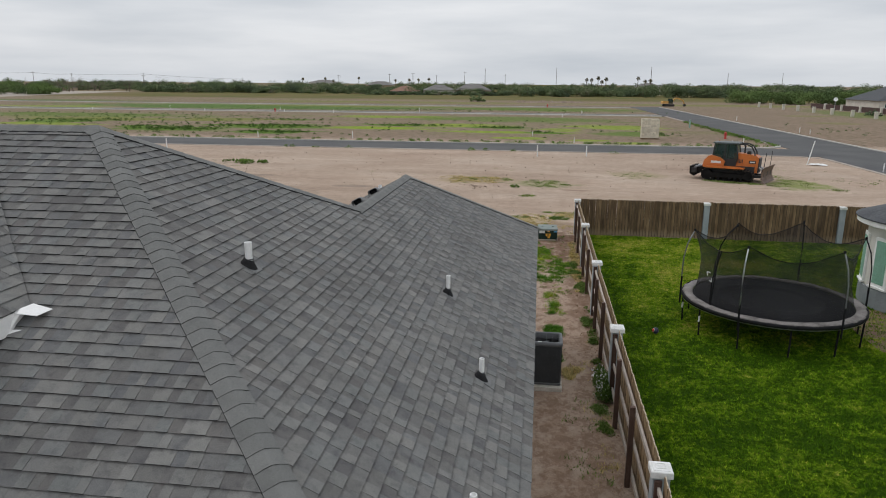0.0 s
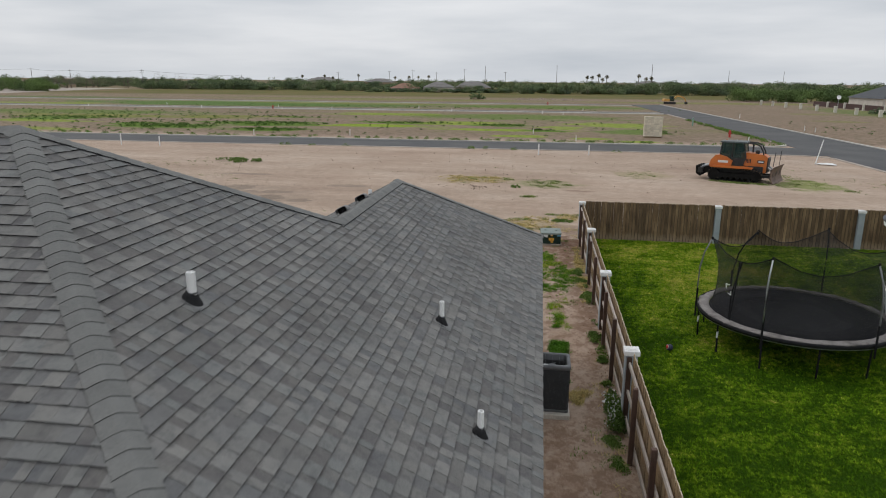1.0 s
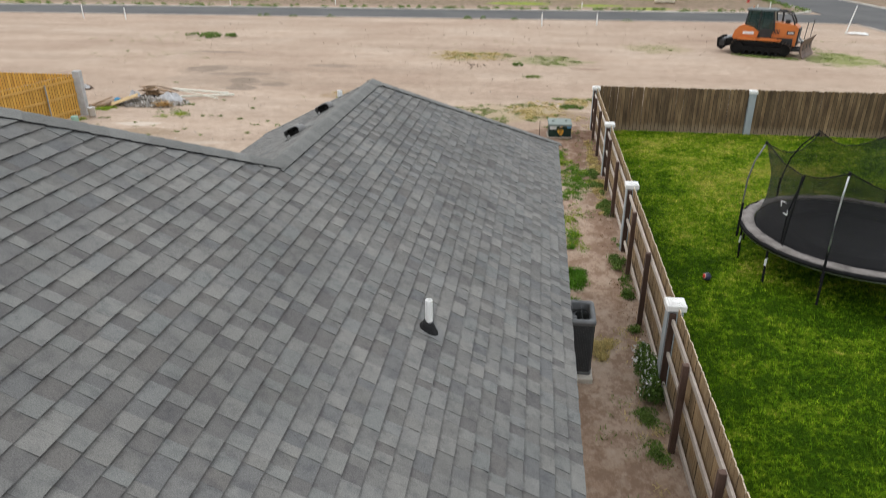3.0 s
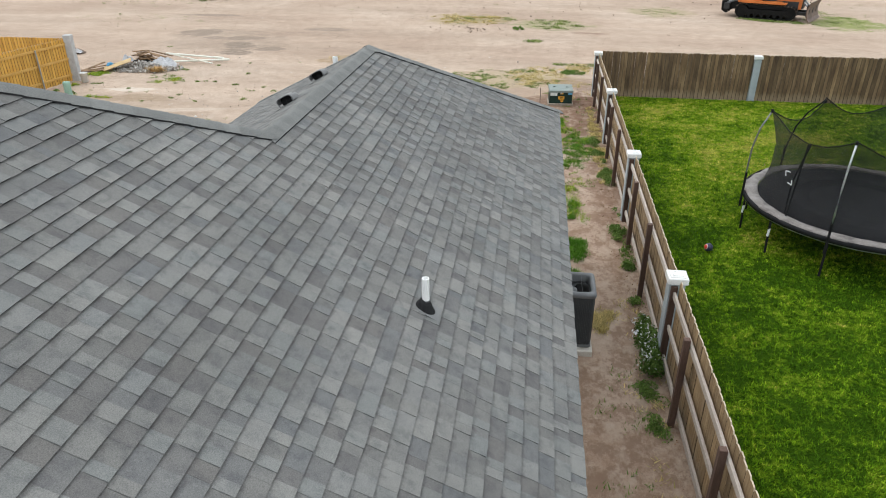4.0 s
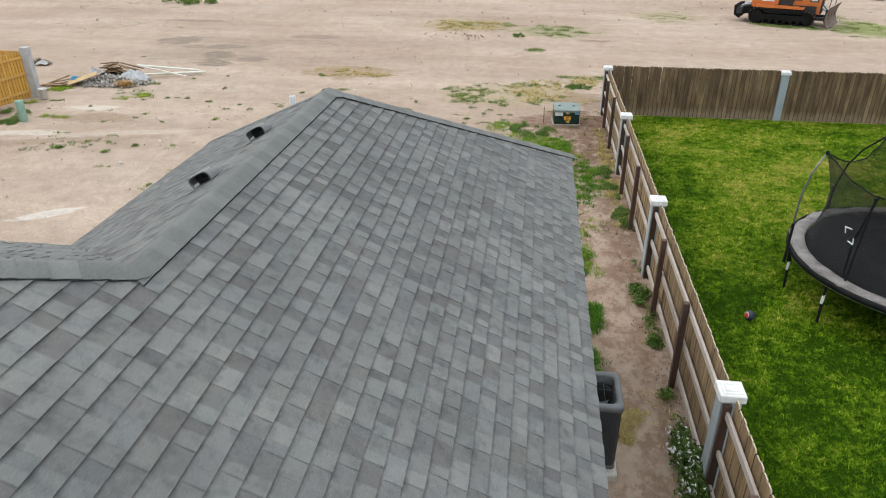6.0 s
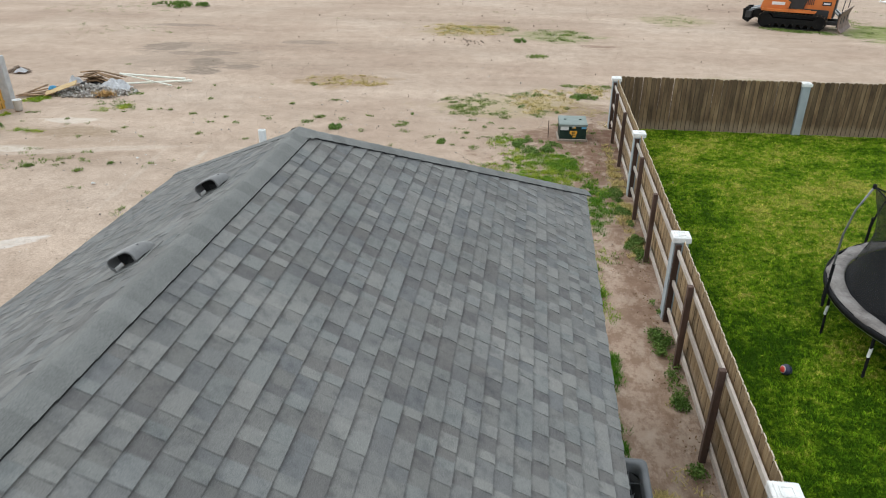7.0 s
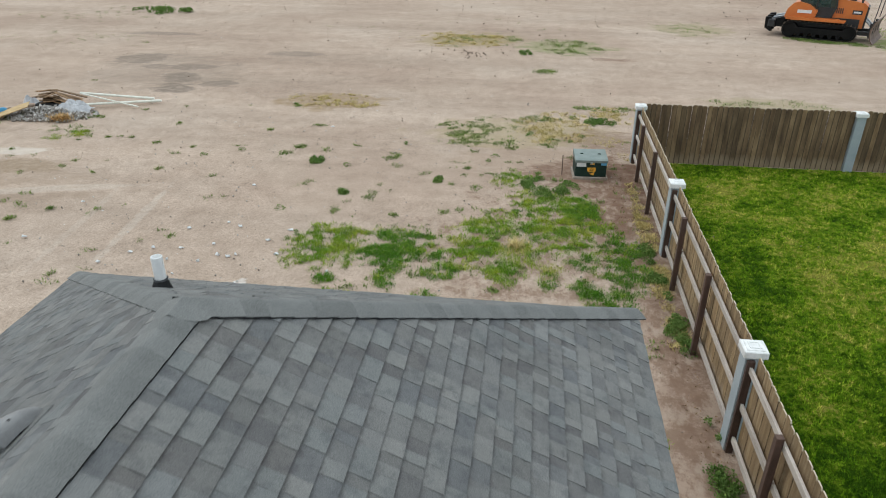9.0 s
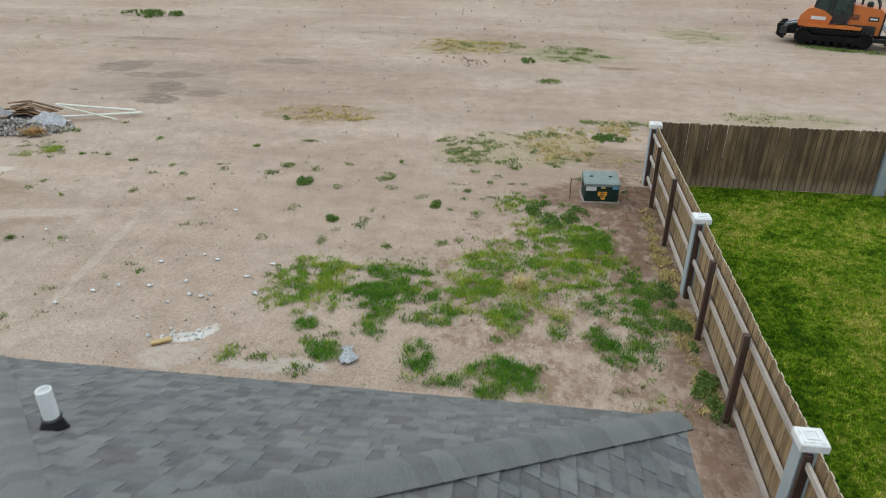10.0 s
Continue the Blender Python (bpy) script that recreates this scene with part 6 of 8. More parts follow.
DRIED = [(-1.26, 25.19, 0.26, 0.45), (-0.08, 34.26, 1.59, 1.74), (-0.88, 33.26, 0.76, 1.01), (1.99, 35.92, 0.97, 1.21), (1.7, 25.99, 0.26, 0.39), (1.69, 28.01, 0.16, 1.46), (1.44, 23.45, 0.15, 0.42)]


def drifts(rows, dense, seed, keep):
    return [patch(x, y, rx, ry, int(dense * rx * ry) + 12, seed + k, keep) for k, (x, y, rx, ry) in enumerate(rows)]


def turf(rows, dense, seed, need=0.3, reach=1.6):
    """Foot points of creeping grass: thick in the middle of each drift, broken into runners and holes towards its rim."""
    r = np.random.default_rng(seed)
    out = []
    for x, y, rx, ry in rows:
        n = int(dense * rx * ry * reach * reach * math.pi)
        a, d = r.uniform(0, math.tau, n), np.sqrt(r.uniform(0, 1, n)) * reach
        for u, v, e, roll in zip(x + d * np.cos(a) * rx, y + d * np.sin(a) * ry, d, r.uniform(-0.12, 0.12, n)):
            lump = 0.9 * noise.noise((u * 1.7, v * 1.7, 3.0)) + 1.5 * noise.noise((u * 4.3, v * 4.3, 8.0)) + 1.0 * noise.noise((u * 11, v * 11, 1.0))
            if 0.95 - e * e * 0.38 + lump + roll > need:
                out.append((u, v, -0.015))
    return np.array(out)


blades("lush_grass", np.concatenate([turf(LUSH, 260, 100, 0.5, 1.5)] + [patch(0.72, 17.4, 0.24, 2.4, 1300, 12, -0.05), patch(0.78, 20.2, 0.2, 0.5, 160, 15, -0.2), patch(0.6, 15.5, 0.3, 0.8, 420, 13, 0.0), patch(1.0, 24.2, 0.45, 1.6, 300, 14, 0.1)]), 0.045, 0.058, 1.1, lush_mat, "dense tufts of dark green wild grass on the dirt", per=16, seed=3, slim=0.6)
blades("wild_grass", np.concatenate([turf(LIMY, 250, 130, 0.58, 1.7), turf(LUSH, 110, 160, 0.4, 1.8), patch(-16.22, 30.84, 0.4, 0.4, 260, 61, -0.2), patch(-15.73, 31.5, 0.4, 0.5, 280, 62, -0.2), patch(-17.77, 28.39, 0.42, 0.3, 200, 63, -0.3), patch(-16.97, 28.33, 0.4, 0.16, 110, 64, -0.3), patch(-19.49, 32.05, 0.5, 0.45, 260, 65, -0.2), patch(-19.42, 30.27, 0.32, 0.5, 240, 66, -0.3), patch(0.8, 20.3, 0.35, 2.4, 700, 10, 0.12)]), 0.05, 0.055, 1.15, tuft_mat, "patchy lime green wild grass on the dirt", per=13, seed=13, slim=0.6)
sprigs = np.random.default_rng(19)
spread = []
for k in range(80):
    zone = ((-15.5, 29.5, 3.0, 2.6), (-12.0, 24.5, 3.0, 2.0), (-12.5, 33.5, 4.5, 2.5), (-6.5, 29.0, 4.0, 3.0), (-1.5, 30.0, 2.5, 1.6))[k % 5]
    spread.append(patch(sprigs.normal(zone[0], zone[2] * 0.7), sprigs.normal(zone[1], zone[3] * 0.7), 0.05 + 0.3 * sprigs.random() ** 2.5, 0.04 + 0.16 * sprigs.random() ** 2.5, int(4 + 18 * sprigs.random() ** 2), 300 + k, -0.35))
thin = [turf(LIMY + LUSH, 34, 180, 0.25, 2.3)] + drifts(THIN + SPARSE, 620, 200, -0.02) + spread + [patch(-4.6, 23.0, 0.5, 0.35, 120, 35, 0.1), patch(0.8, 21.5, 0.7, 1.2, 200, 37, 0.1)] + [patch(-16.16, 31.55, 1.3, 0.9, 360, 26, 0.1), patch(-15.0, 25.6, 1.6, 0.9, 300, 38, 0.05),
        patch(1.2, 10.5, 0.7, 4.5, 420, 30, 0.2), patch(-19.03, 32.64, 1.0, 0.5, 300, 32, -0.1), patch(1.5, 29, 0.5, 2, 160, 34, 0.1)]
blades("thin_grass", np.concatenate(thin), 0.045, 0.06, 1.1, sprig_mat, "thin scattered wild grass tufts on the dirt", per=8, seed=4)
dry = drifts(DRIED, 620, 230, -0.05) + [patch(1.4, 32.0, 0.6, 2.0, 420, 42, 0.0), patch(1.72, 24.4, 0.22, 3.4, 1400, 43, -0.2), patch(1.12, 14.75, 0.2, 0.42, 420, 44, -0.3), patch(-4.83, 49.47, 2.6, 2.3, 2400, 45, 0.05),
       patch(-8.7, 36.39, 2.1, 1.1, 1100, 46, 0.05), patch(1.6, 12, 0.4, 5, 360, 48, 0.1)]
blades("dry_grass", np.concatenate(dry), 0.05, 0.06, 1.3, straw_mat, "dry straw-coloured grass on the dirt", per=8, seed=5)
yard = [patch(0.5, 48.1, 2.0, 2.1, 1500, 51, 0.1), patch(-4.44, 49.47, 2.8, 2.2, 600, 63, 0.15), patch(7.8, 54.6, 2.4, 2.8, 360, 64, 0.15), patch(-0.53, 42.4, 0.8, 0.5, 150, 52, 0.0), patch(18.4, 51.0, 2.4, 3.2, 500, 54, 0.1, -12), patch(18.9, 54.2, 1.0, 2.2, 300, 53, 0.05), patch(14.6, 51.2, 2.6, 0.6, 900, 62, -0.2, -24), patch(20.6, 48.4, 0.8, 1.6, 200, 55, 0.1)]
yard += [patch(7.6, 38.1, 2.6, 0.9, 500, 56, 0.05), patch(-25.63, 46.96, 5, 3, 300, 57, 0.2), patch(-29.54, 55.32, 6, 4, 420, 58, 0.2), patch(-3.93, 53.67, 10, 5, 200, 59, 0.3), patch(18.1, 59.98, 6, 3, 200, 60, 0.25), patch(24.14, 53.02, 4, 3, 300, 61, 0.1)]
blades("yard_grass", np.concatenate(yard), 0.12, 0.075, 1.2, sprig_mat, "thin green grass strips on the open dirt", per=8, seed=6)


def leafy(name, pts, spread, height, leaves, leaf, mat, label, seed=1):
    """Low leafy weeds: many small quad leaves in a mound at each point."""
    r = np.random.default_rng(seed)
    p = np.repeat(np.asarray(pts, dtype=float), leaves, axis=0)
    k = len(p)
    a, d = r.uniform(0, math.tau, k), np.sqrt(r.uniform(0, 1, k)) * spread * np.repeat(r.uniform(0.5, 1.3, len(pts)), leaves)
    z = height * (1 - (d / (spread * 1.3)) ** 2).clip(0.1) * r.uniform(0.25, 1, k)
    c = p + np.stack([d * np.cos(a), d * np.sin(a), z], 1)
    u = r.normal(0, 1, (k, 3))
    u /= np.linalg.norm(u, axis=1, keepdims=True)
    w = np.cross(u, r.normal(0, 1, (k, 3)))
    w /= np.linalg.norm(w, axis=1, keepdims=True)
    s = leaf * r.uniform(0.6, 1.3, (k, 1))
    v = np.stack([c - u * s, c - w * s * 0.5, c + u * s, c + w * s * 0.5], 1).reshape(-1, 3)
    ob = new(name, sheet_of(name, v, np.arange(4 * k).reshape(-1, 4), mat))
    return tagged(ob, label, "weeds", kind="stuff")


dark_weed_mat = leaf_surface("dark_weed", [(0.3, (0.05, 0.1, 0.024)), (0.7, (0.1, 0.165, 0.045))], 0.4)
leaf_litter_mat = leaf_surface("dead_leaf", [(0.3, (0.2, 0.125, 0.075)), (0.7, (0.36, 0.25, 0.16))], 2.0)
r = np.random.default_rng(77)
WEEDS = [(-0.49, 28.8, 0.73, 0.67), (-3.48, 28.85, 0.1, 0.2), (1.31, 34.84, 0.5, 0.5), (-5.86, 27.73, 0.1, 0.12), (-7.21, 30.04, 0.2, 0.32), (1.61, 25.1, 0.12, 0.5), (1.64, 24.07, 0.19, 0.28), (1.78, 23.24, 0.14, 0.4), (1.8, 22.55, 0.14, 0.34), (1.8, 21.83, 0.13, 0.3), (1.74, 18.53, 0.18, 0.41), (1.8, 16.9, 0.06, 0.2), (1.78, 15.5, 0.1, 0.15), (1.65, 12.73, 0.14, 0.2), (1.7, 11.94, 0.15, 0.23), (1.61, 22.18, 0.11, 0.3)]
spots = drifts(WEEDS, 260, 270, -0.4) + [patch(1.84, 18, 0.1, 8, 40, 74, 0.0),
         patch(-18.43, 27.47, 0.4, 0.6, 46, 76, -0.4), patch(-19.33, 27.23, 0.35, 0.4, 30, 82, -0.4), patch(-18.5, 28.45, 0.2, 0.4, 16, 83, -0.4), patch(-19.32, 28.73, 0.2, 0.25, 10, 84, -0.4), patch(-7.92, 28.5, 9, 6, 14, 77, 0.0), patch(-1.42, 46.27, 0.35, 0.6, 26, 78, -0.6), patch(-2, 32.25, 3, 2, 26, 80, 0.0)]
leafy("low_weeds", np.concatenate(spots), 0.12, 0.12, 70, 0.021, weed_mat, "low dark leafy weeds on the dirt", 3)
bush = np.stack([r.normal(1.8, 0.05, 36), 13.65 + 0.8 * r.uniform(-1, 1, 36) * r.uniform(0.4, 1, 36), np.zeros(36)], 1)
leafy("flowering_bush", bush, 0.15, 0.46, 150, 0.026, dark_weed_mat, "dark green bush with white flowers against the fence", 4)
leafy("white_flowers", bush + np.array([-0.06, 0, 0.12]), 0.15, 0.42, 5, 0.03, label_white, "small white blossoms on the fence bush", 5)
leafy("tall_weeds", patch(-25.64, 56.5, 2.1, 1.1, 120, 71, 0.02), 0.2, 0.3, 70, 0.05, weed_mat, "clump of tall dark green weeds on the open dirt", 8)
# dead leaves and straw blown along the fence and the house
fallen = [patch(1.75, 20, 0.25, 12, 900, 401, -0.2), patch(1.0, 20.3, 0.7, 1.2, 40, 402, -0.2), patch(1.5, 26.5, 0.5, 4, 400, 403, -0.3)]
leafy("dead_leaves", np.concatenate(fallen), 0.12, 0.02, 2, 0.02, leaf_litter_mat, "brown dead leaves along the foot of the fence", 9)
# crumbs of earth and grit
rg = random.Random(23)
for name, mat, count, label in (("crumbs", clod_mat, 1300, "small dark crumbs of earth on the dirt"), ("grit", rubble_mat, 600, "pale grit and gravel on the dirt")):
    b = Build()
    while len(b.f) < 8 * count:
        x, y = rg.uniform(-22, 1.9), 20 + 30 * rg.random() ** 1.3
        if name == "crumbs" and rg.random() < 0.03:
            x, y = rg.uniform(0.5, 1.9), rg.uniform(4, 31)
        if noise.noise((x * 0.5, y * 0.5, 2.0)) + 0.5 * noise.noise((x * 1.7, y * 1.7, 4.0)) > rg.uniform(-0.5, 0.6):
            stone(b, (x, y, 0.004), rg.uniform(0.006, 0.017) * (1 + max(0, y - 26) / 26), rg)
    tagged(new(name, b.mesh(name, mat)), label, "gravel", kind="stuff")
# a crumpled plastic sheet, a wisp of straw and spilt lime
rg = random.Random(31)
b = Build()
n = 7
b.add([(0.24 * (i / (n - 1) - 0.5) * (1 + 0.3 * math.sin(j)) + rg.uniform(-0.02, 0.02), 0.46 * (j / (n - 1) - 0.5) + rg.uniform(-0.03, 0.03), rg.uniform(0.004, 0.04)) for i in range(n) for j in range(n)], [(i * n + j, (i + 1) * n + j, (i + 1) * n + j + 1, i * n + j + 1) for i in range(n - 1) for j in range(n - 1)])
solid("plastic_sheet", b, surf("grey_plastic", [(0.2, 0.21, 0.22), (0.4, 0.41, 0.42)], 9, 0.5, 0.2, 40), "crumpled torn grey plastic sheet on the dirt", "plastic sheet", m=pose(-4.08, 22.44, 0, 0, 0, 20))
blades("straw_clump", [(-17.1 + rg.gauss(0, 0.18), 32.7 + rg.gauss(0, 0.13), abs(rg.gauss(0, 0.08))) for _ in range(150)], 0.05, 0.12, 1.4, tan_straw_mat, "clump of dry orange-tan straw at the foot of the rubble", "straw", per=7, seed=39, slim=0.5)
blades("straw_wisp", [(-1.24 + rg.gauss(0, 0.06), 25.2 + rg.gauss(0, 0.11), 0.03) for _ in range(26)], 0.03, 0.16, 1.6, straw_mat, "loose wisp of pale straw on the grass", "straw", per=5, seed=37, slim=0.3)
b = Build()
for k in range(34):
    x, y = rg.gauss(0, 0.2), rg.gauss(0, 0.09)
    stone(b, (x + 0.8 * y, y, 0.004), rg.uniform(0.012, 0.045), rg)
solid("lime_crumbs", b, surf("spilt_lime", [(0.62, 0.61, 0.58), (0.76, 0.75, 0.73)], 14, 0.95, 0.3, 40), "white crumbs of spilt lime on the dirt", "lime", kind="stuff", m=pose(-7.08, 22.6, 0, 0, 0, 15))
# paper and foam scraps
rg = random.Random(17)
b = Build()
for k in range(24):
    x, y = rg.gauss(-7.9, 0.7), rg.gauss(24.3, 0.9)
    if k > 16:
        x, y = rg.uniform(-14, -3), rg.uniform(23, 34)
    a, s = rg.uniform(0, math.tau), rg.uniform(0.03, 0.075)
    ring = [(x + s * q * math.cos(a + u), y + s * q * 0.6 * math.sin(a + u)) for u, q in ((0.2, 1), (1.4, 0.8), (2.6, 1.1), (3.9, 0.9), (5.2, 1))]
    lift = rg.uniform(0.01, 0.05)
    b.add([(u, v, 0.0) for u, v in ring] + [(u, v, 0.012 + lift * (i % 2)) for i, (u, v) in enumerate(ring)], [(5, 6, 7, 8, 9)] + [(i, (i + 1) % 5, 5 + (i + 1) % 5, 5 + i) for i in range(5)])
tagged(new("paper_scraps", b.mesh("paper_scraps", label_white)), "white paper and foam scraps on the dirt", "litter", kind="stuff")
# weeds along the kerbs and over the open lots
kerbside = np.stack([r.uniform(-70, 26, 150), ROAD_Y + ROAD_W + 0.8 + np.abs(r.normal(0, 1.0, 150)), np.zeros(150)], 1)
near_kerb = np.stack([r.uniform(-30, 20, 9), ROAD_Y - 0.5 - np.abs(r.normal(0, 0.3, 9)), np.zeros(9)], 1)
side_kerb = np.stack([SIDE_X0 - 0.5 - np.abs(r.normal(0, 0.4, 130)), r.uniform(83, 135, 130), np.zeros(130)], 1)
leafy("kerb_weeds", np.concatenate([kerbside, near_kerb, side_kerb]), 0.4, 0.36, 70, 0.06, weed_mat, "leafy weeds growing along the kerbs", 6)
lots = []
for k, (cx, cy, rx, ry, cnt, keep) in enumerate(((-54.8, 97.6, 8, 5, 420, -0.05), (-43.9, 106.2, 11, 5, 460, -0.05), (-37.5, 94, 6, 3, 220, -0.05), (-62.8, 101.2, 4, 2.6, 90, -0.1), (-46.8, 126, 8, 4, 160, 0.0), (-83.6, 114, 12, 8, 420, 0.0), (-21.4, 114, 7, 3.4, 170, -0.1), (-6, 111.3, 4, 2, 80, -0.2), (0.2, 101, 2.4, 1.6, 40, -0.2), (17.9, 100, 1.6, 4, 40, -0.1),
                                                (-60, 110, 50, 26, 900, 0.1), (0, 112, 26, 26, 300, 0.15), (-90, 134, 60, 16, 700, 0.1), (-40, 180, 80, 12, 800, 0.1), (48, 110, 9, 30, 220, 0.25), (-55, 90, 40, 6, 160, 0.05))):
    lots.append(patch(cx, cy, rx, ry, cnt, 90 + k, keep))
leafy("lot_weeds", np.concatenate(lots), 0.3, 0.3, 36, 0.06, dark_weed_mat, "scattered weeds over the open building lots", 7)

# ---- bulldozer ----
orange = surf("orange_enamel", [(0.48, 0.125, 0.02), (0.56, 0.165, 0.032)], 2, 0.45, 0.1, 30, speck=0.1)
machine_black = surf("machine_black", [(0.012, 0.012, 0.013), (0.03, 0.029, 0.028)], 3, 0.55, 0.2, 30)
deep_black = surf("near_black", [(0.005, 0.005, 0.005), (0.012, 0.011, 0.01)], 3, 0.7, 0.3, 30, specular=0.15)
chain_mat = surf("rusty_chain", [(0.05, 0.035, 0.022), (0.12, 0.085, 0.055)], 5, 0.75, 0.3, 40)
track_mat = surf("worn_track_steel", [(0.016, 0.015, 0.014), (0.04, 0.034, 0.028)], 4, 0.65, 0.3, 30)
blade_mat = surf("rusty_blade_steel", [(0.085, 0.05, 0.036), (0.17, 0.105, 0.075)], 2.5, 0.65, 0.3, 20)
glass_mat, gnt, gb = fresh("tinted_glass")
gb.inputs["Base Color"].default_value = (0.008, 0.034, 0.034, 1)
gb.inputs["Roughness"].default_value = 0.06
gb.inputs["Specular IOR Level"].default_value = 0.7
see = gnt.nodes.new("ShaderNodeBsdfTransparent")
see.inputs["Color"].default_value = (0.62, 0.78, 0.78, 1)
gmix = gnt.nodes.new("ShaderNodeMixShader")
gmix.inputs[0].default_value = 0.74
gnt.links.new(see.outputs[0], gmix.inputs[1])
gnt.links.new(gb.outputs[0], gmix.inputs[2])
gnt.links.new(gmix.outputs[0], gnt.nodes["Material Output"].inputs["Surface"])
roof_grey = surf("grey_cab_roof", [(0.045, 0.062, 0.064), (0.075, 0.095, 0.097)], 2, 0.5, 0.1, 30)


def bulldozer():
    t = thing("bulldozer", (14.45, 52.9, 0), "orange crawler bulldozer with black cab, rusty blade and rear ripper", "bulldozer", turn=-24)
    t.scale = (0.93, 0.93, 0.93)

    def prism(poly, y0, y1):
        return Build().slab(poly, y1 - y0, pose(0, y0, 0))

    for s in (-1, 1):
        yc = s * 1.02
        path = []
        r0, xr, xf = 0.46, -1.5, 1.5
        for k in range(13):
            a = radians(90 + 180 * k / 12)
            path.append((xr + r0 * math.cos(a), 0.5 + r0 * math.sin(a)))
        for k in range(13):
            a = radians(-90 + 180 * k / 12)
            path.append((xf + 0.42 * math.cos(a), 0.46 + 0.42 * math.sin(a)))
        n = len(path)
        inner = [(x * 0.965, 0.48 + (z - 0.48) * 0.86) for x, z in path]
        b = Build()
        y0, y1 = yc - 0.3, yc + 0.3
        vs = [(x, y, z) for y in (y0, y1) for x, z in path] + [(x, y, z) for y in (y0, y1) for x, z in inner]
        fs = []
        for i in range(n):
            j = (i + 1) % n
            fs += [(i, j, n + j, n + i), (2 * n + i, 3 * n + i, 3 * n + j, 2 * n + j), (i, 2 * n + i, 2 * n + j, j), (n + i, n + j, 3 * n + j, 3 * n + i)]
        b.add(vs, fs)
        trk = part("track", b, deep_black, t, "worn steel crawler track")
        pts = [Vector((x, 0, z)) for x, z in path]
        total = sum((pts[(i + 1) % n] - pts[i]).length for i in range(n))
        count, step = 40, total / 40
        b = Build()
        for k in range(count):
            want = k * step
            run = 0.0
            for i in range(n):
                seg = (pts[(i + 1) % n] - pts[i]).length
                if run + seg > want:
                    break
                run += seg
            p = pts[i].lerp(pts[(i + 1) % n], (want - run) / max(seg, 1e-6))
            d = (pts[(i + 1) % n] - pts[i]).normalized()
            nrm = Vector((d.z, 0, -d.x))
            b.add([p + d * a + nrm * h + Vector((0, y, 0)) for y in (y0, y1) for a, h in ((-0.03, 0), (0.03, 0), (0.012, 0.06), (-0.012, 0.06))], [(0, 1, 2, 3), (7, 6, 5, 4), (0, 4, 5, 1), (1, 5, 6, 2), (2, 6, 7, 3), (3, 7, 4, 0)])
        part("grousers", b, chain_mat, trk, "rust-brown track shoes", kind="stuff")
        part("track_frame", prism([(-1.4, 0.3), (1.45, 0.3), (1.35, 0.62), (-1.3, 0.62)], yc - 0.26, yc + 0.26), deep_black, t, "black track frame")
        for x, rr in ((-1.5, 0.38), (1.5, 0.34)):
            part("wheel", Build().tube([(x, yc - 0.22, 0.48), (x, yc + 0.22, 0.48)], rr, 18), deep_black, t, "black track wheel")
        for k in range(6):
            part("roller", Build().tube([(-1.05 + 0.42 * k, yc - 0.24, 0.24), (-1.05 + 0.42 * k, yc + 0.24, 0.24)], 0.12, 12), deep_black, t)
        part("fender", prism([(-1.6, 1.02), (1.2, 1.02), (1.25, 1.12), (-1.6, 1.16)], yc - 0.3, yc + 0.28), orange, t)
    part("hull", prism([(-1.6, 0.55), (1.9, 0.6), (1.9, 1.2), (-1.6, 1.2)], -0.7, 0.7), machine_black, t, "black belly hull")
    part("engine_hood", prism([(0.35, 1.0), (1.3, 0.72), (2.1, 0.72), (2.15, 1.92), (1.95, 2.08), (0.7, 2.22), (0.25, 2.2)], -0.62, 0.62), orange, t, "orange engine hood")
    part("grille", prism([(2.1, 0.75), (2.2, 0.75), (2.24, 1.86), (2.15, 1.9)], -0.6, 0.6), machine_black, t, "black radiator grille")
    for k in range(4):
        part("hood_slot", Build().box((0.62 + 0.1 * k, -0.63, 1.45), (0.68 + 0.1 * k, 0.63, 1.75)), machine_black, t)
    part("side_mark", Build().box((1.45, -0.63, 1.45), (1.95, 0.63, 1.68)), machine_black, t, "dark side decal")
    part("number_bar", Build().box((1.52, -0.636, 1.52), (1.88, 0.636, 1.61)), label_white, t)
    part("rear_tank", prism([(-2.0, 1.1), (-0.4, 1.1), (-0.3, 1.55), (-0.75, 1.85), (-1.3, 1.98), (-1.58, 1.92), (-1.9, 1.55)], -0.98, 0.98), orange, t, "orange rear tank housing")
    part("brand_bar", Build().box((-1.35, -0.99, 1.38), (-0.6, 0.99, 1.56)), label_white, t, "pale lettering bar")
    part("side_step", prism([(-1.9, 1.0), (0.9, 1.0), (0.9, 1.16), (-1.9, 1.16)], -1.05, 1.05), orange, t)
    cab = part("cab", prism([(-0.8, 1.2), (0.42, 1.2), (0.62, 1.85), (0.42, 2.95), (-1.18, 2.95), (-1.3, 1.85)], -0.72, 0.72), glass_mat, t, "tinted glass cab")
    part("cab_roof", Build().box((-1.34, -0.86, 2.93), (0.62, 0.86, 3.04), bevel=0.045), roof_grey, cab, "grey cab roof")
    part("seat", prism([(-0.6, 1.25), (0.0, 1.25), (0.0, 1.65), (-0.4, 1.7), (-0.5, 2.3), (-0.7, 2.3)], -0.28, 0.28), machine_black, cab, "black driver seat")
    part("cab_floor", Build().box((-1.0, -0.7, 1.2), (0.5, 0.7, 1.28)), machine_black, cab)
    for s in (-0.735, 0.715):
        part("cab_door", prism([(-0.34, 1.25), (0.38, 1.25), (0.5, 1.75), (-0.3, 1.75)], s, s + 0.02), machine_black, cab, "black lower door panel")
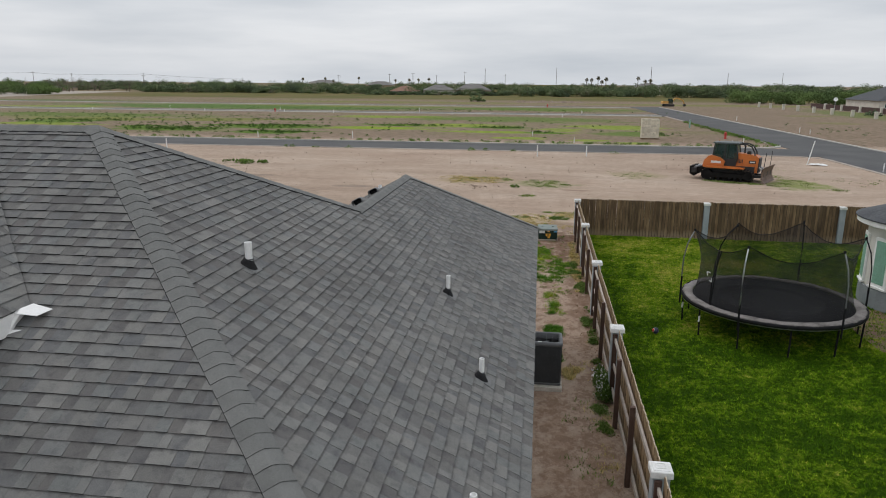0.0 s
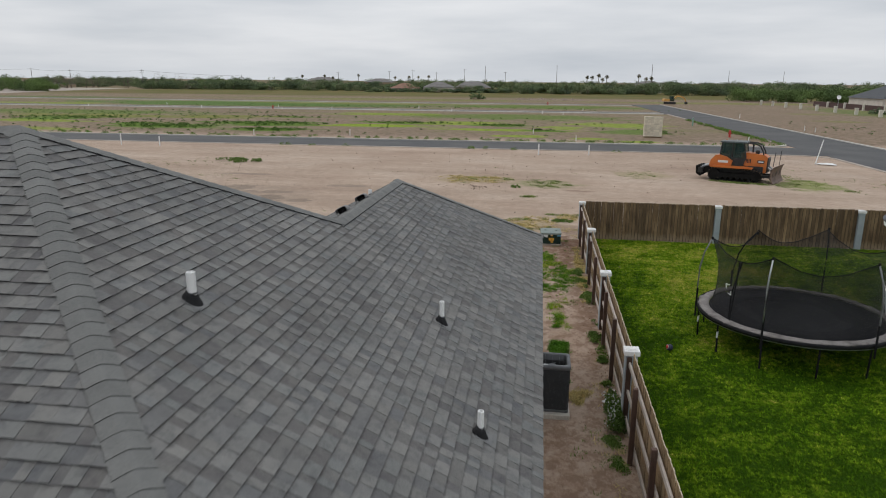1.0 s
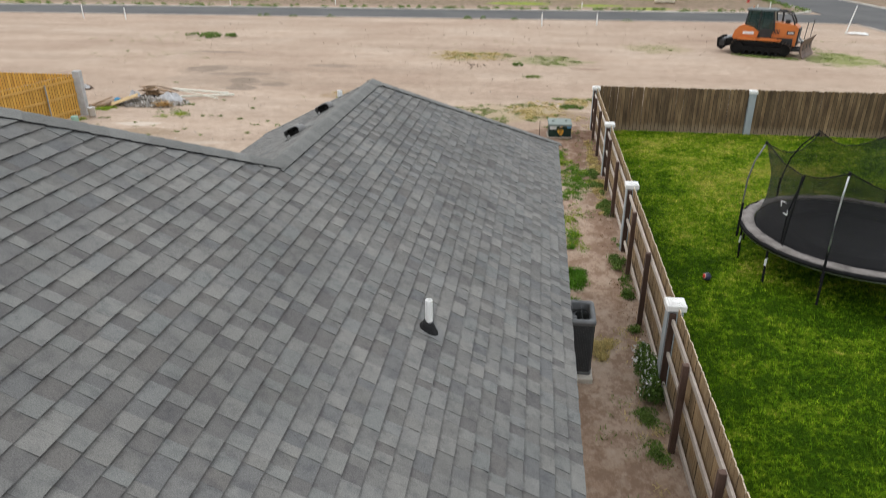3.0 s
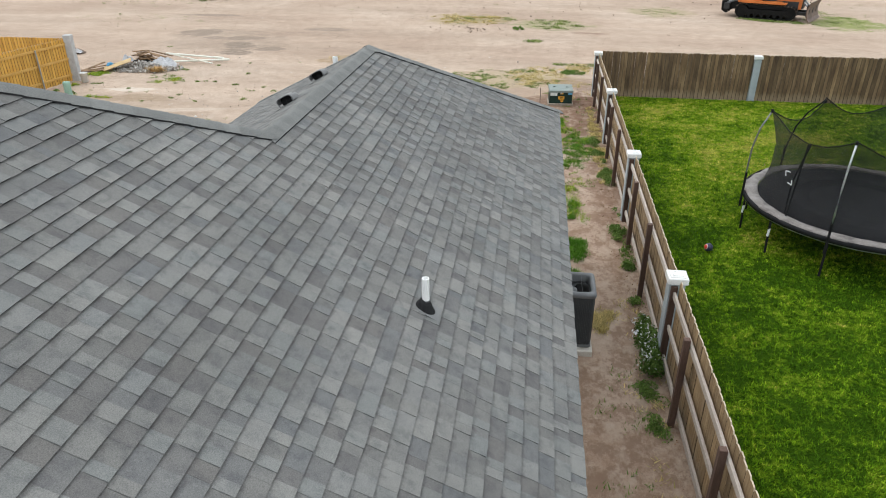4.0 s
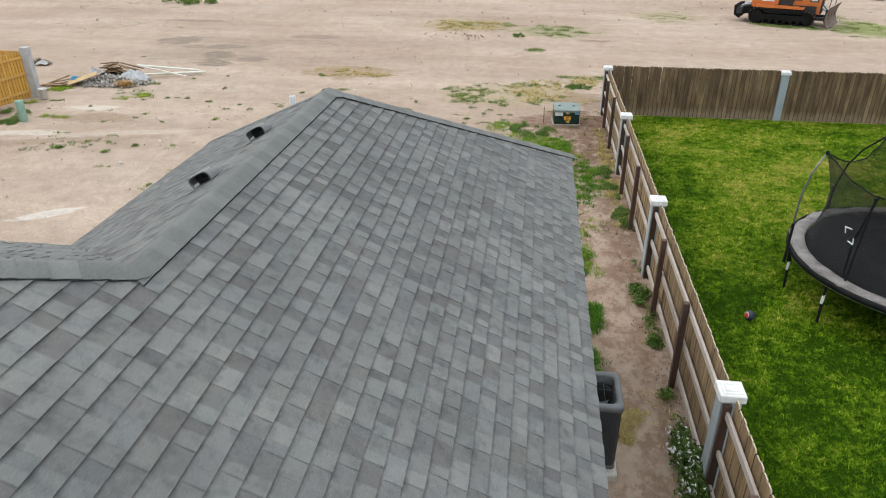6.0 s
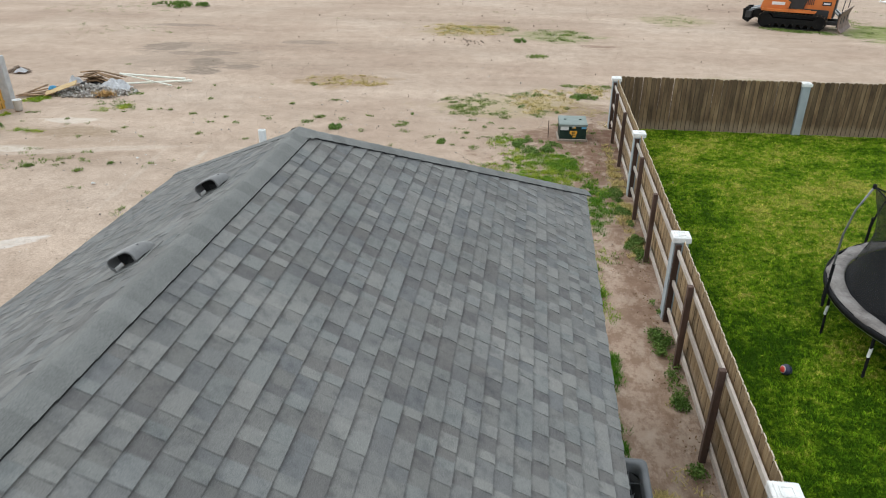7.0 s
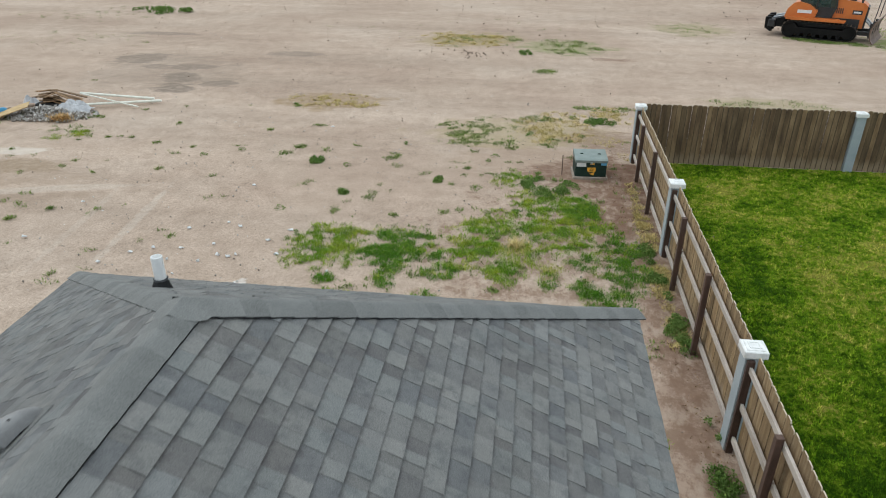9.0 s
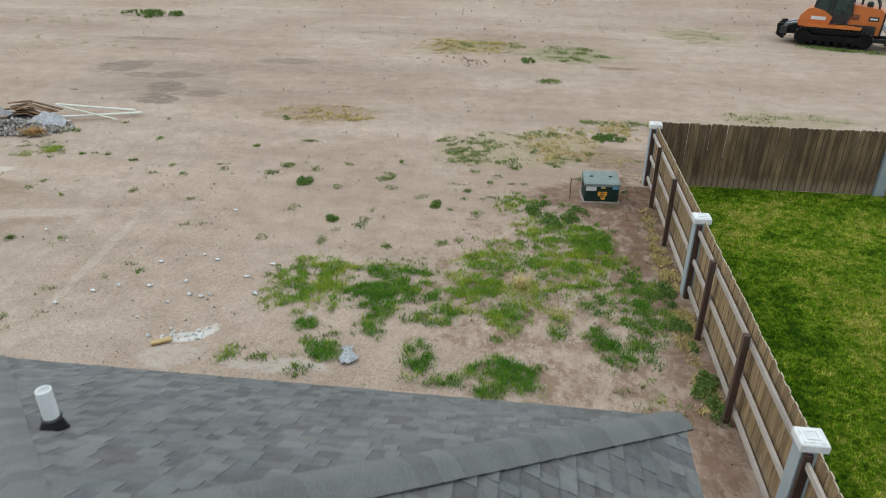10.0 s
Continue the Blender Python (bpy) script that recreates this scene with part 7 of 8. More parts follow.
    for s in (-1, 1):
        for a, c in (((-1.3, 1.85), (-1.18, 2.95)), ((-0.42, 1.2), (-0.36, 2.95)), ((0.62, 1.85), (0.42, 2.95)), ((-0.8, 1.2), (-1.3, 1.85)), ((0.42, 1.2), (0.62, 1.85)), ((-0.8, 1.2), (0.42, 1.2))):
            part("cab_frame", Build().tube([(a[0], s * 0.73, a[1]), (c[0], s * 0.73, c[1])], 0.045, 6), machine_black, cab)
    for s in (-0.55, 0.55):
        part("sweep_bar", Build().tube([(0.45, s, 2.95), (1.2, s, 2.92), (1.55, s, 2.75), (1.8, s, 2.3), (1.85, s, 1.95)], 0.055, 8), machine_black, t, "black bent sweep bar")
    part("sweep_cross", Build().tube([(1.55, -0.55, 2.75), (1.55, 0.55, 2.75)], 0.04, 8), machine_black, t)
    part("exhaust", Build().tube([(0.95, 0.25, 2.05), (0.95, 0.25, 2.75), (0.88, 0.25, 2.85)], 0.07, 10), machine_black, t, "black exhaust stack")
    part("air_filter", Build().lathe([(0.16, 2.1), (0.16, 2.35), (0.1, 2.42), (0.001, 2.43)], 14, (1.35, -0.2, 0)), machine_black, t)
    part("beacon", Build().lathe([(0.05, 3.04), (0.05, 3.1), (0.001, 3.13)], 10, (-1.1, 0.5, 0)), orange, t, "amber beacon")
    # blade: a curved plate across the front, slightly angled
    prof = [(0.28, 0.02), (0.12, 0.2), (0.03, 0.5), (0.03, 0.8), (0.12, 1.1), (0.22, 1.28)]
    vs = [(x + dx, y, z) for dx in (0, -0.06) for y in (-1.65, 1.65) for x, z in prof]
    k = len(prof)
    fs = []
    for i in range(k - 1):
        fs += [(i, i + 1, k + i + 1, k + i), (2 * k + i, 3 * k + i, 3 * k + i + 1, 2 * k + i + 1), (i, 2 * k + i, 2 * k + i + 1, i + 1), (k + i, k + i + 1, 3 * k + i + 1, 3 * k + i)]
    fs += [(0, k, 3 * k, 2 * k), (k - 1, 3 * k - 1, 4 * k - 1, 2 * k - 1)]
    bl = part("blade", Build().add(vs, fs), blade_mat, t, "rusty curved dozer blade", m=pose(2.75, 0, 0.04, 0, 0, -6))
    for y in (-1.0, 0.0, 1.0):
        part("blade_rib", Build().box((-0.16, y - 0.06, 0.25), (0.05, y + 0.06, 1.05)), machine_black, bl)
    for y in (-1.0, 0.9):
        part("sight_rod", Build().tube([(-0.02, y, 1.2), (0.06, y, 2.35)], 0.025, 6), machine_black, bl, "thin black sight rod")
    for s in (-1, 1):
        part("push_arm", Build().box((0.9, s * 0.62 - 0.09, 0.36), (2.72, s * 0.62 + 0.09, 0.58), bevel=0.02), machine_black, t, "black push arm")
        part("lift_ram", Build().tube([(2.0, s * 0.5, 1.35), (2.66, s * 0.5, 0.75)], 0.06, 10), steel_mat, t, "hydraulic lift ram")
    # ripper
    part("ripper_frame", prism([(-2.5, 0.5), (-1.6, 0.5), (-1.6, 1.02), (-2.1, 1.02), (-2.5, 0.9)], -0.75, 0.75), deep_black, t)
    part("ripper_beam", Build().box((-2.8, -1.0, 0.5), (-2.42, 1.0, 0.92), bevel=0.04), machine_black, t, "black ripper beam")
    for y in (-0.85, 0, 0.85):
        part("ripper_shank", prism([(-2.98, 1.02), (-2.66, 1.06), (-2.6, 0.42), (-2.5, 0.26), (-2.62, 0.22), (-2.94, 0.4)], y - 0.1, y + 0.1), deep_black, t)
    for s in (-0.5, 0.5):
        part("ripper_link", Build().tube([(-2.0, s, 0.9), (-2.6, s, 0.8)], 0.06, 8), machine_black, t)
        part("ripper_ram", Build().tube([(-1.9, s, 1.15), (-2.6, s, 0.98)], 0.05, 8), steel_mat, t)


bulldozer()

# ---- street furniture and stakes ----


def stake(x, y, h, r=0.055, tilt=0.0):
    t = solid("marker_stake", Build().tube([(0, 0, -0.2), (tilt, 0, h)], r, 8), pvc_mat, "white plastic marker pipe standing in the ground", "marker", "white markers on the lots", m=pose(x, y, 0))


for x, y, h in ((-0.07, 67.26, 1.05), (4.77, 68.45, 0.95), (-44.1, 68.2, 1.15), (-39.5, 67.8, 1.0)):
    stake(x, y, h)
rg = random.Random(31)
for x, y in ((-0.9, 95), (4.3, 84.6), (-36, 84), (-24, 86), (0.4, 155), (4.7, 150), (-60, 157), (-48, 157), (-66, 170), (-30, 171), (39.0, 110), (39.8, 108), (39.6, 147), (40.4, 150), (-80, 157), (-95, 168), (10, 171), (22.6, 84), (24, 84.5), (28.5, 60), (-110, 158), (-20, 157)):
    stake(x, y, rg.uniform(0.6, 0.9), 0.05)
t = thing("street_sign_pole", (24.25, 65.0, 0), "white leaning plastic pole beside a torn white sheet", "pole")
part("pole", Build().tube([(0, 0, -0.2), (0.5, 0.1, 2.1)], 0.045, 8), pvc_mat, t)
solid("plastic_sheet", rumpled(0.9, 0.35, 0.16, 11.0, 9), white_mat, "torn white plastic sheet lying on the dirt", "sheet", m=pose(25.0, 64.4, 0.02, 0, 0, -30))
red_mat = surf("hydrant_red", [(0.42, 0.03, 0.025), (0.5, 0.05, 0.04)], 5, 0.5, 0.1, 40)


def hydrant(x, y):
    t = thing("fire_hydrant", (x, y, 0), "red fire hydrant on the open lot", "hydrant", "hydrants on the lots")
    part("barrel", Build().lathe([(0.2, 0), (0.2, 0.06), (0.13, 0.08), (0.13, 0.62), (0.18, 0.64), (0.18, 0.7)], 14), red_mat, t)
    part("bonnet", Build().lathe([(0.17, 0.7), (0.15, 0.8), (0.08, 0.88), (0.04, 0.89), (0.04, 0.96), (0.001, 0.96)], 14), red_mat, t)
    part("nozzle", Build().tube([(-0.22, 0, 0.5), (0.22, 0, 0.5)], 0.07, 10), red_mat, t)


hydrant(24.6, 95.2)
hydrant(-63, 158.8)
hydrant(2.0, 214.5)
solid("utility_marker", Build().box((-0.12, -0.05, -0.2), (0.12, 0.05, 1.35), bevel=0.02), ped_mat, "pale green utility marker post on the lot", "marker", m=pose(24.7, 118.6, 0))

# stacked blocks on a pallet
block_mat = surf("pale_block", [(0.55, 0.49, 0.38), (0.66, 0.6, 0.48)], 1.5, 0.9, 0.3, 20, tint="object", spread=0.12)
t = thing("block_stack", (14.4, 92.7, 0), "tall stack of pale concrete blocks on a pallet", "block stack")
t.scale = (0.9, 0.9, 1.0)
blk = Build().box((-0.2, -0.2, 0), (0.2, 0.2, 0.2), bevel=0.015).mesh("block", block_mat)
for k in range(12):
    for i in range(6):
        for j in range(3):
            if j == 0 or i in (0, 5) or k == 11:
                part("block", blk, None, t, m=pose(-1.03 + 0.412 * i + rg.uniform(-0.01, 0.01), -0.41 + 0.412 * j, 0.13 + 0.206 * k, 0, 0, rg.uniform(-1, 1)))
part("pallet", Build().box((-1.25, -0.62, 0.0), (1.25, 0.62, 0.12)), scrap_mat, t, "grey wooden pallet")

# excavator at the end of the side street
def excavator():
    t = thing("excavator", (41.4, 236, 0), "dusty yellow-orange excavator with folded boom at the street's end", "excavator", turn=8)
    t.scale = (0.85, 0.85, 0.85)
    yellow = surf("machine_yellow", [(0.5, 0.26, 0.06), (0.6, 0.33, 0.09)], 2, 0.6, 0.1, 30)
    for s in (-1, 1):
        part("track", Build().slab([(-2.0, 0.45), (-1.7, 0.05), (1.7, 0.05), (2.0, 0.45), (1.7, 0.9), (-1.7, 0.9)], 0.6, pose(0, s * 1.2 - 0.3, 0)), track_mat, t)
    part("upper_body", Build().slab([(-2.6, 1.1), (1.0, 1.1), (1.0, 1.9), (-2.2, 2.1), (-2.6, 1.8)], 2.6, pose(0, -1.3, 0)), yellow, t)
    part("cab", Build().slab([(-0.4, 1.1), (1.2, 1.1), (1.3, 2.2), (0.9, 3.0), (-0.4, 3.0)], 1.1, pose(0, -1.4, 0)), glass_mat, t)
    part("boom", Build().slab([(0.8, 1.6), (2.6, 3.3), (4.2, 3.2), (5.6, 2.4), (5.5, 2.1), (4.1, 2.7), (2.8, 2.8), (1.2, 1.4)], 0.5, pose(0, 0.1, 0)), yellow, t)
    part("stick", Build().slab([(5.2, 2.6), (5.8, 2.4), (6.4, 0.9), (6.2, 0.8)], 0.4, pose(0, 0.15, 0)), yellow, t)
    part("bucket", Build().slab([(6.1, 1.0), (6.6, 0.9), (6.9, 0.3), (6.2, 0.0), (5.8, 0.4)], 1.1, pose(0, -0.2, 0)), track_mat, t)


excavator()

# ---- the neighbour's house with its round bay ----
grey_base = surf("grey_plinth", [(0.17, 0.19, 0.2), (0.22, 0.24, 0.25)], 2, 0.85, 0.3, 40)
dark_roof = surf("dark_shingle", [(0.05, 0.054, 0.06), (0.085, 0.09, 0.096)], 1.2, 0.93, 0.5, 9, stretch=(1, 1, 3), speck=0.35)
blind_mat = surf("green_window_blind", [(0.16, 0.32, 0.24), (0.2, 0.38, 0.29)], 3, 0.6, 0.1, 20)
pane_mat, pnt, pb = fresh("window_glass")
pb.inputs["Base Color"].default_value = (0.03, 0.06, 0.055, 1)
pb.inputs["Roughness"].default_value = 0.05
nb = thing("neighbour_house", (15.0, 21.0, 0), "white rendered house with a round bay and dark roof", "house")
BX, BY = -2.05, 0.9                       # bay centre in the house's frame
part("wall", Build().box((0.4, -9, 0.0), (11, 5.2, 2.62)), stucco_mat, nb, "pale rendered wall")
part("bay_plinth", Build().lathe([(2.12, 0), (2.12, 0.62), (2.08, 0.64)], 40, (BX, BY, 0)), grey_base, nb, "grey rendered plinth")
part("bay_wall", Build().lathe([(2.05, 0.62), (2.05, 2.66)], 40, (BX, BY, 0)), stucco_mat, nb, "white rendered bay wall")
for a in (165, 196, 227, 258):
    m = pose(BX, BY, 0, 0, 0, a) @ pose(2.04, 0, 0)
    wn = part("window", Build().box((-0.02, -0.33, 0.72), (0.045, 0.33, 2.3), bevel=0.008), white_mat, nb, "white window frame", m=m)
    part("pane", Build().box((0.05, -0.24, 0.82), (0.056, 0.24, 2.2)), blind_mat, wn, "glass with a green blind behind")
    part("sill", Build().box((0.0, -0.36, 0.66), (0.1, 0.36, 0.72)), white_mat, wn)
part("bay_fascia", Build().lathe([(2.35, 2.66), (2.42, 2.68), (2.44, 2.86), (2.3, 2.87)], 40, (BX, BY, 0)), white_mat, nb, "curved white fascia")
part("bay_soffit", Build().lathe([(2.04, 2.66), (2.38, 2.665)], 40, (BX, BY, 0)), white_mat, nb)
part("bay_roof", Build().lathe([(2.47, 2.84), (2.47, 2.88), (0.05, 3.75), (0.001, 3.76)], 40, (BX, BY, 0)), dark_roof, nb, "dark conical shingle roof")
rf = Build().add([(-0.2, -9.5, 2.8), (11.5, -9.5, 2.8), (11.5, 5.8, 2.8), (-0.2, 5.8, 2.8), (5.6, -3.6, 6.1), (5.6, 0.0, 6.1)], [(0, 1, 4), (1, 2, 5, 4), (2, 3, 5), (3, 0, 4, 5), (3, 2, 1, 0)])
part("roof", rf, dark_roof, nb, "dark hipped shingle roof")
part("fascia", Build().box((-0.22, -9.52, 2.62), (-0.18, 5.82, 2.8)), white_mat, nb)
solid("bare_soil", Build().box((-0.9, -2.2, -0.1), (0.7, 1.6, 0.006)), surf("garden_soil", [(0.14, 0.085, 0.055), (0.22, 0.14, 0.09)], 3, 0.95, 0.5, 25), "strip of brown garden soil along the bay", "soil", kind="structure", m=pose(10.35, 19.6, 0))

# ---- far right: pillared boundary and a house ----
cream = surf("cream_pillar", [(0.5, 0.47, 0.4), (0.6, 0.57, 0.5)], 1.0, 0.9, 0.2, 20)
panel = surf("dark_red_panel", [(0.05, 0.025, 0.022), (0.08, 0.04, 0.034)], 2, 0.8, 0.2, 20, stretch=(3, 3, 0.4))
pil = thing("boundary_pillar", (72.6, 150.5, 0), "square cream masonry pillar on the open lot", "pillar", "cream pillars in a row")
part("shaft", Build().box((-0.32, -0.32, -0.2), (0.32, 0.32, 1.4), bevel=0.03), cream, pil)
part("cap", Build().box((-0.39, -0.39, 1.4), (0.39, 0.39, 1.54), bevel=0.04), cream, pil)
for k in range(1, 9):
    copy_thing(pil, pose(72.6 - 0.16 * k, 150.5 + 11.4 * k, 0))
fence = thing("boundary_fence", (85.6, 165, 0), "dark red-brown panel fence between cream pillars", "fence")
for k in range(6):
    part("panel", Build().box((-0.06, 12 * k + 0.6, 0.1), (0.06, 12 * k + 11.4, 1.5)), panel, fence)
    part("pillar", Build().box((-0.36, 12 * k - 0.36, -0.2), (0.36, 12 * k + 0.36, 1.7), bevel=0.05), cream, fence, "cream masonry pillar")


def far_house(x, y, w, d, h, rise, turn, roof_mat, wall_mat, label, windows=True):
    t = thing("far_house", (x, y, 0), label, "house", "houses along the horizon", turn=turn)
    part("wall", Build().box((-w / 2, -d / 2, -0.2), (w / 2, d / 2, h)), wall_mat, t)
    e, rx = 0.6, max(0.5, w / 2 - d / 2)
    part("roof", Build().add([(-w / 2 - e, -d / 2 - e, h), (w / 2 + e, -d / 2 - e, h), (w / 2 + e, d / 2 + e, h), (-w / 2 - e, d / 2 + e, h), (-rx, 0, h + rise), (rx, 0, h + rise)],
                             [(0, 1, 5, 4), (1, 2, 5), (2, 3, 4, 5), (3, 0, 4), (3, 2, 1, 0)]), roof_mat, t)
    for k in range(max(2, int(w / 4)) if windows else 0):
        xx = -w / 2 + (k + 0.5) * w / max(2, int(w / 4))
        wn = part("window", Build().box((xx - 0.7, -d / 2 - 0.05, 0.9), (xx + 0.7, -d / 2 + 0.05, 2.1)), white_mat, t)
        part("pane", Build().box((xx - 0.6, -d / 2 - 0.07, 1.0), (xx + 0.6, -d / 2 - 0.045, 2.0)), pane_mat, wn)


red_roof = surf("clay_roof", [(0.2, 0.11, 0.075), (0.27, 0.15, 0.105)], 0.5, 0.9, 0.2, 8)
grey_roof = surf("weathered_roof", [(0.13, 0.122, 0.115), (0.2, 0.19, 0.18)], 0.5, 0.9, 0.2, 8)
pale_wall = surf("pale_wall", [(0.5, 0.46, 0.4), (0.6, 0.57, 0.5)], 0.5, 0.9, 0.2, 8)
tan_wall = surf("tan_wall", [(0.34, 0.26, 0.18), (0.42, 0.33, 0.24)], 0.5, 0.9, 0.2, 8)
far_house(109.5, 222, 30, 22, 2.9, 5.6, 0, dark_roof, pale_wall, "far house with a wide dark hipped roof")
SHED_X = -333.0
for x, y, w, d, h, rise, rm, wm, lb in ((-82, 420, 16, 12, 2.2, 3.0, red_roof, tan_wall, "far house with a low clay-red roof"), (-62, 424, 18, 13, 2.8, 3.2, grey_roof, pale_wall, "far pale house with a grey roof"), (-42, 430, 22, 13, 2.8, 3.6, grey_roof, tan_wall, "far tan house with a grey roof"),
                                        (-130, 560, 22, 14, 5.0, 3.0, grey_roof, tan_wall, "far tan house behind the trees"), (SHED_X, 450, 17, 10, 2.2, 0.9, dark_roof, tan_wall, "long low shed with a dark roof by the trees"),
                                        (-190, 600, 24, 14, 6.5, 2.5, grey_roof, pale_wall, "far two-storey pale house above the trees"), (70, 480, 16, 12, 5.5, 2.5, grey_roof, pale_wall, "far pale house among trees")):
    far_house(x, y, w, d, h, rise, random.uniform(-20, 20), rm, wm, lb, w < 25)
t = thing("satellite_dish", (80.5, 205, 0), "large round pale dish on a post", "dish")
part("post", Build().tube([(0, 0, 0), (0, 0, 3.2)], 0.08, 8), steel_mat, t)
part("bowl", Build().lathe([(0.001, 0.0), (0.32, 0.04), (0.55, 0.13), (0.57, 0.13), (0.32, 0.02), (0.001, -0.03)], 18), white_mat, t, m=pose(0, -0.1, 3.3, 70, 0, -15))

# ---- trees, palms and poles along the horizon ----
bark = surf("bark", [(0.09, 0.07, 0.05), (0.14, 0.11, 0.08)], 2, 0.95, 0.3, 20)


def crown_surface(name, tones):
    """Foliage whose tone drifts from crown to crown and a little from leaf to leaf."""
    m, nt, b = fresh(name)
    col = ramp_of(nt, noise_of(nt, position_of(nt), 0.11, 3, 0.6), [(0.34 + 0.32 * k / (len(tones) - 1), c) for k, c in enumerate(tones)])
    rnd = nt.nodes.new("ShaderNodeNewGeometry").outputs["Random Per Island"]
    col = mix_of(nt, 1.0, col, ramp_of(nt, rnd, [(0, (0.9, 0.9, 0.89)), (1, (1.1, 1.09, 1.07))]), "MULTIPLY")
    nt.links.new(col, b.inputs["Base Color"])
    b.inputs["Roughness"].default_value, b.inputs["Specular IOR Level"].default_value = 0.9, 0.05
    return m


# greyer, lighter tones put some distance haze into the leaf colour
crown_mat = crown_surface("hazed_foliage", [(0.075, 0.1, 0.064), (0.108, 0.146, 0.08), (0.15, 0.195, 0.092), (0.19, 0.185, 0.13)])
bright_crown = crown_surface("bright_foliage", [(0.07, 0.11, 0.044), (0.115, 0.17, 0.06), (0.155, 0.225, 0.075)])
bare_crown = crown_surface("bare_twigs", [(0.13, 0.11, 0.09), (0.2, 0.17, 0.14)])


def woods(name, spots, label, seed, leaf=0.55, per=130, mat=None):
    """A belt of trees: tapered trunks and uneven crowns of many small leaf clumps."""
    r = np.random.default_rng(seed)
    V = []
    TB = Build()
    for x, y, h, w in spots:
        lobes = r.integers(5, 9)
        cz = np.array([[r.normal(0, w * 0.3), r.normal(0, w * 0.3), h * r.uniform(0.12, 0.72)] for _ in range(lobes)])
        pick = r.integers(0, lobes, per)
        d = r.normal(0, 1, (per, 3))
        d /= np.linalg.norm(d, axis=1, keepdims=True)
        c = cz[pick] + d * np.array([w * 0.32, w * 0.32, h * 0.27]) * r.uniform(0.0, 1.0, (per, 1)) ** 0.3 + np.array([x, y, 0])
        c[:, 2] = np.maximum(c[:, 2], 0.25)
        face = d + r.normal(0, 0.35, (per, 3))
        u = np.cross(face, r.normal(0, 1, (per, 3)))
        u /= np.linalg.norm(u, axis=1, keepdims=True)
        q = np.cross(face, u)
        q /= np.linalg.norm(q, axis=1, keepdims=True)
        s = leaf * r.uniform(0.5, 1.4, (per, 1))
        V.append(np.stack([c - u * s, c - q * s * 0.7, c + u * s, c + q * s * 0.7], 1).reshape(-1, 3))
        TB.tube([(x, y, 0), (x + r.normal(0, 0.2), y, h * 0.55)], 0.05 * h ** 0.8, 5, False, 0.02 * h ** 0.8)
    V = np.concatenate(V)
    ob = new(name, sheet_of(name, V, np.arange(len(V)).reshape(-1, 4), mat or crown_mat))
    tagged(ob, label, "trees", kind="stuff")
    tagged(new("far_trunks", TB.mesh("far_trunks", bark)), "thin dark trunks of the far trees", "trunks", kind="stuff")


r = np.random.default_rng(8)
belt = [(x + r.normal(0, 2), r.uniform(415, 470), r.uniform(4.2, 7.0), r.uniform(7, 12)) for x in np.arange(-262, -35, 2.0)]
belt += [(x + r.normal(0, 2), r.uniform(390, 450), r.uniform(4.2, 7.2) + (1.4 if x > 60 else 0), r.uniform(7, 12)) for x in np.arange(-20, 330, 1.8)]
belt += [(x + r.normal(0, 3), r.uniform(440, 560), r.uniform(5, 9.5), r.uniform(8, 13)) for x in np.arange(-430, -325, 2.2)]
belt += [(x + r.normal(0, 3), r.uniform(500, 580), r.uniform(4.5, 8.5), r.uniform(6, 10)) for x in np.arange(-330, -275, 7.0)]
belt += [(x + r.normal(0, 2), r.uniform(402, 412), r.uniform(1.4, 3.0), r.uniform(4, 8)) for x in np.arange(-100, -20, 3.2)]
belt += [(x + r.normal(0, 3), r.uniform(560, 640), r.uniform(7, 9.5), r.uniform(9, 14)) for x in np.arange(-420, 330, 5)]
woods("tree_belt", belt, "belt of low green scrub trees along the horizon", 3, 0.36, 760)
near_belt = [(x + r.normal(0, 2), r.uniform(268, 300), r.uniform(4.2, 7.6), r.uniform(6, 10)) for x in np.arange(78, 190, 2.4)]
woods("bare_trees", [(-300 + r.normal(0, 22), 430 + r.normal(0, 14), r.uniform(9, 12.5), r.uniform(7, 10)) for _ in range(16)], "leafless grey-brown trees on the horizon", 9, 0.16, 420, bare_crown)
near_belt += [(-262 + r.normal(0, 10), 330 + r.normal(0, 12), r.uniform(5, 8), r.uniform(7, 10)) for _ in range(14)]
near_belt += [(-72, 430, 8.6, 10), (-64, 432, 8, 9), (-236, 470, 10, 12), (-226, 474, 9.5, 11)]
woods("scrub_trees", near_belt, "low leafy trees behind the boundary fence", 4, 0.24, 1400, bright_crown)
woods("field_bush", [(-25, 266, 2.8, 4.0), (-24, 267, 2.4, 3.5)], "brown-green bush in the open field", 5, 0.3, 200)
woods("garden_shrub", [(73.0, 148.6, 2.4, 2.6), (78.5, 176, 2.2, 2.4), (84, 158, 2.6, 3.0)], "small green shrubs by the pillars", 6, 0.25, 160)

frond_mat = leaf_surface("palm_frond", [(0.3, (0.15, 0.14, 0.09)), (0.7, (0.24, 0.22, 0.15))], 0.3)


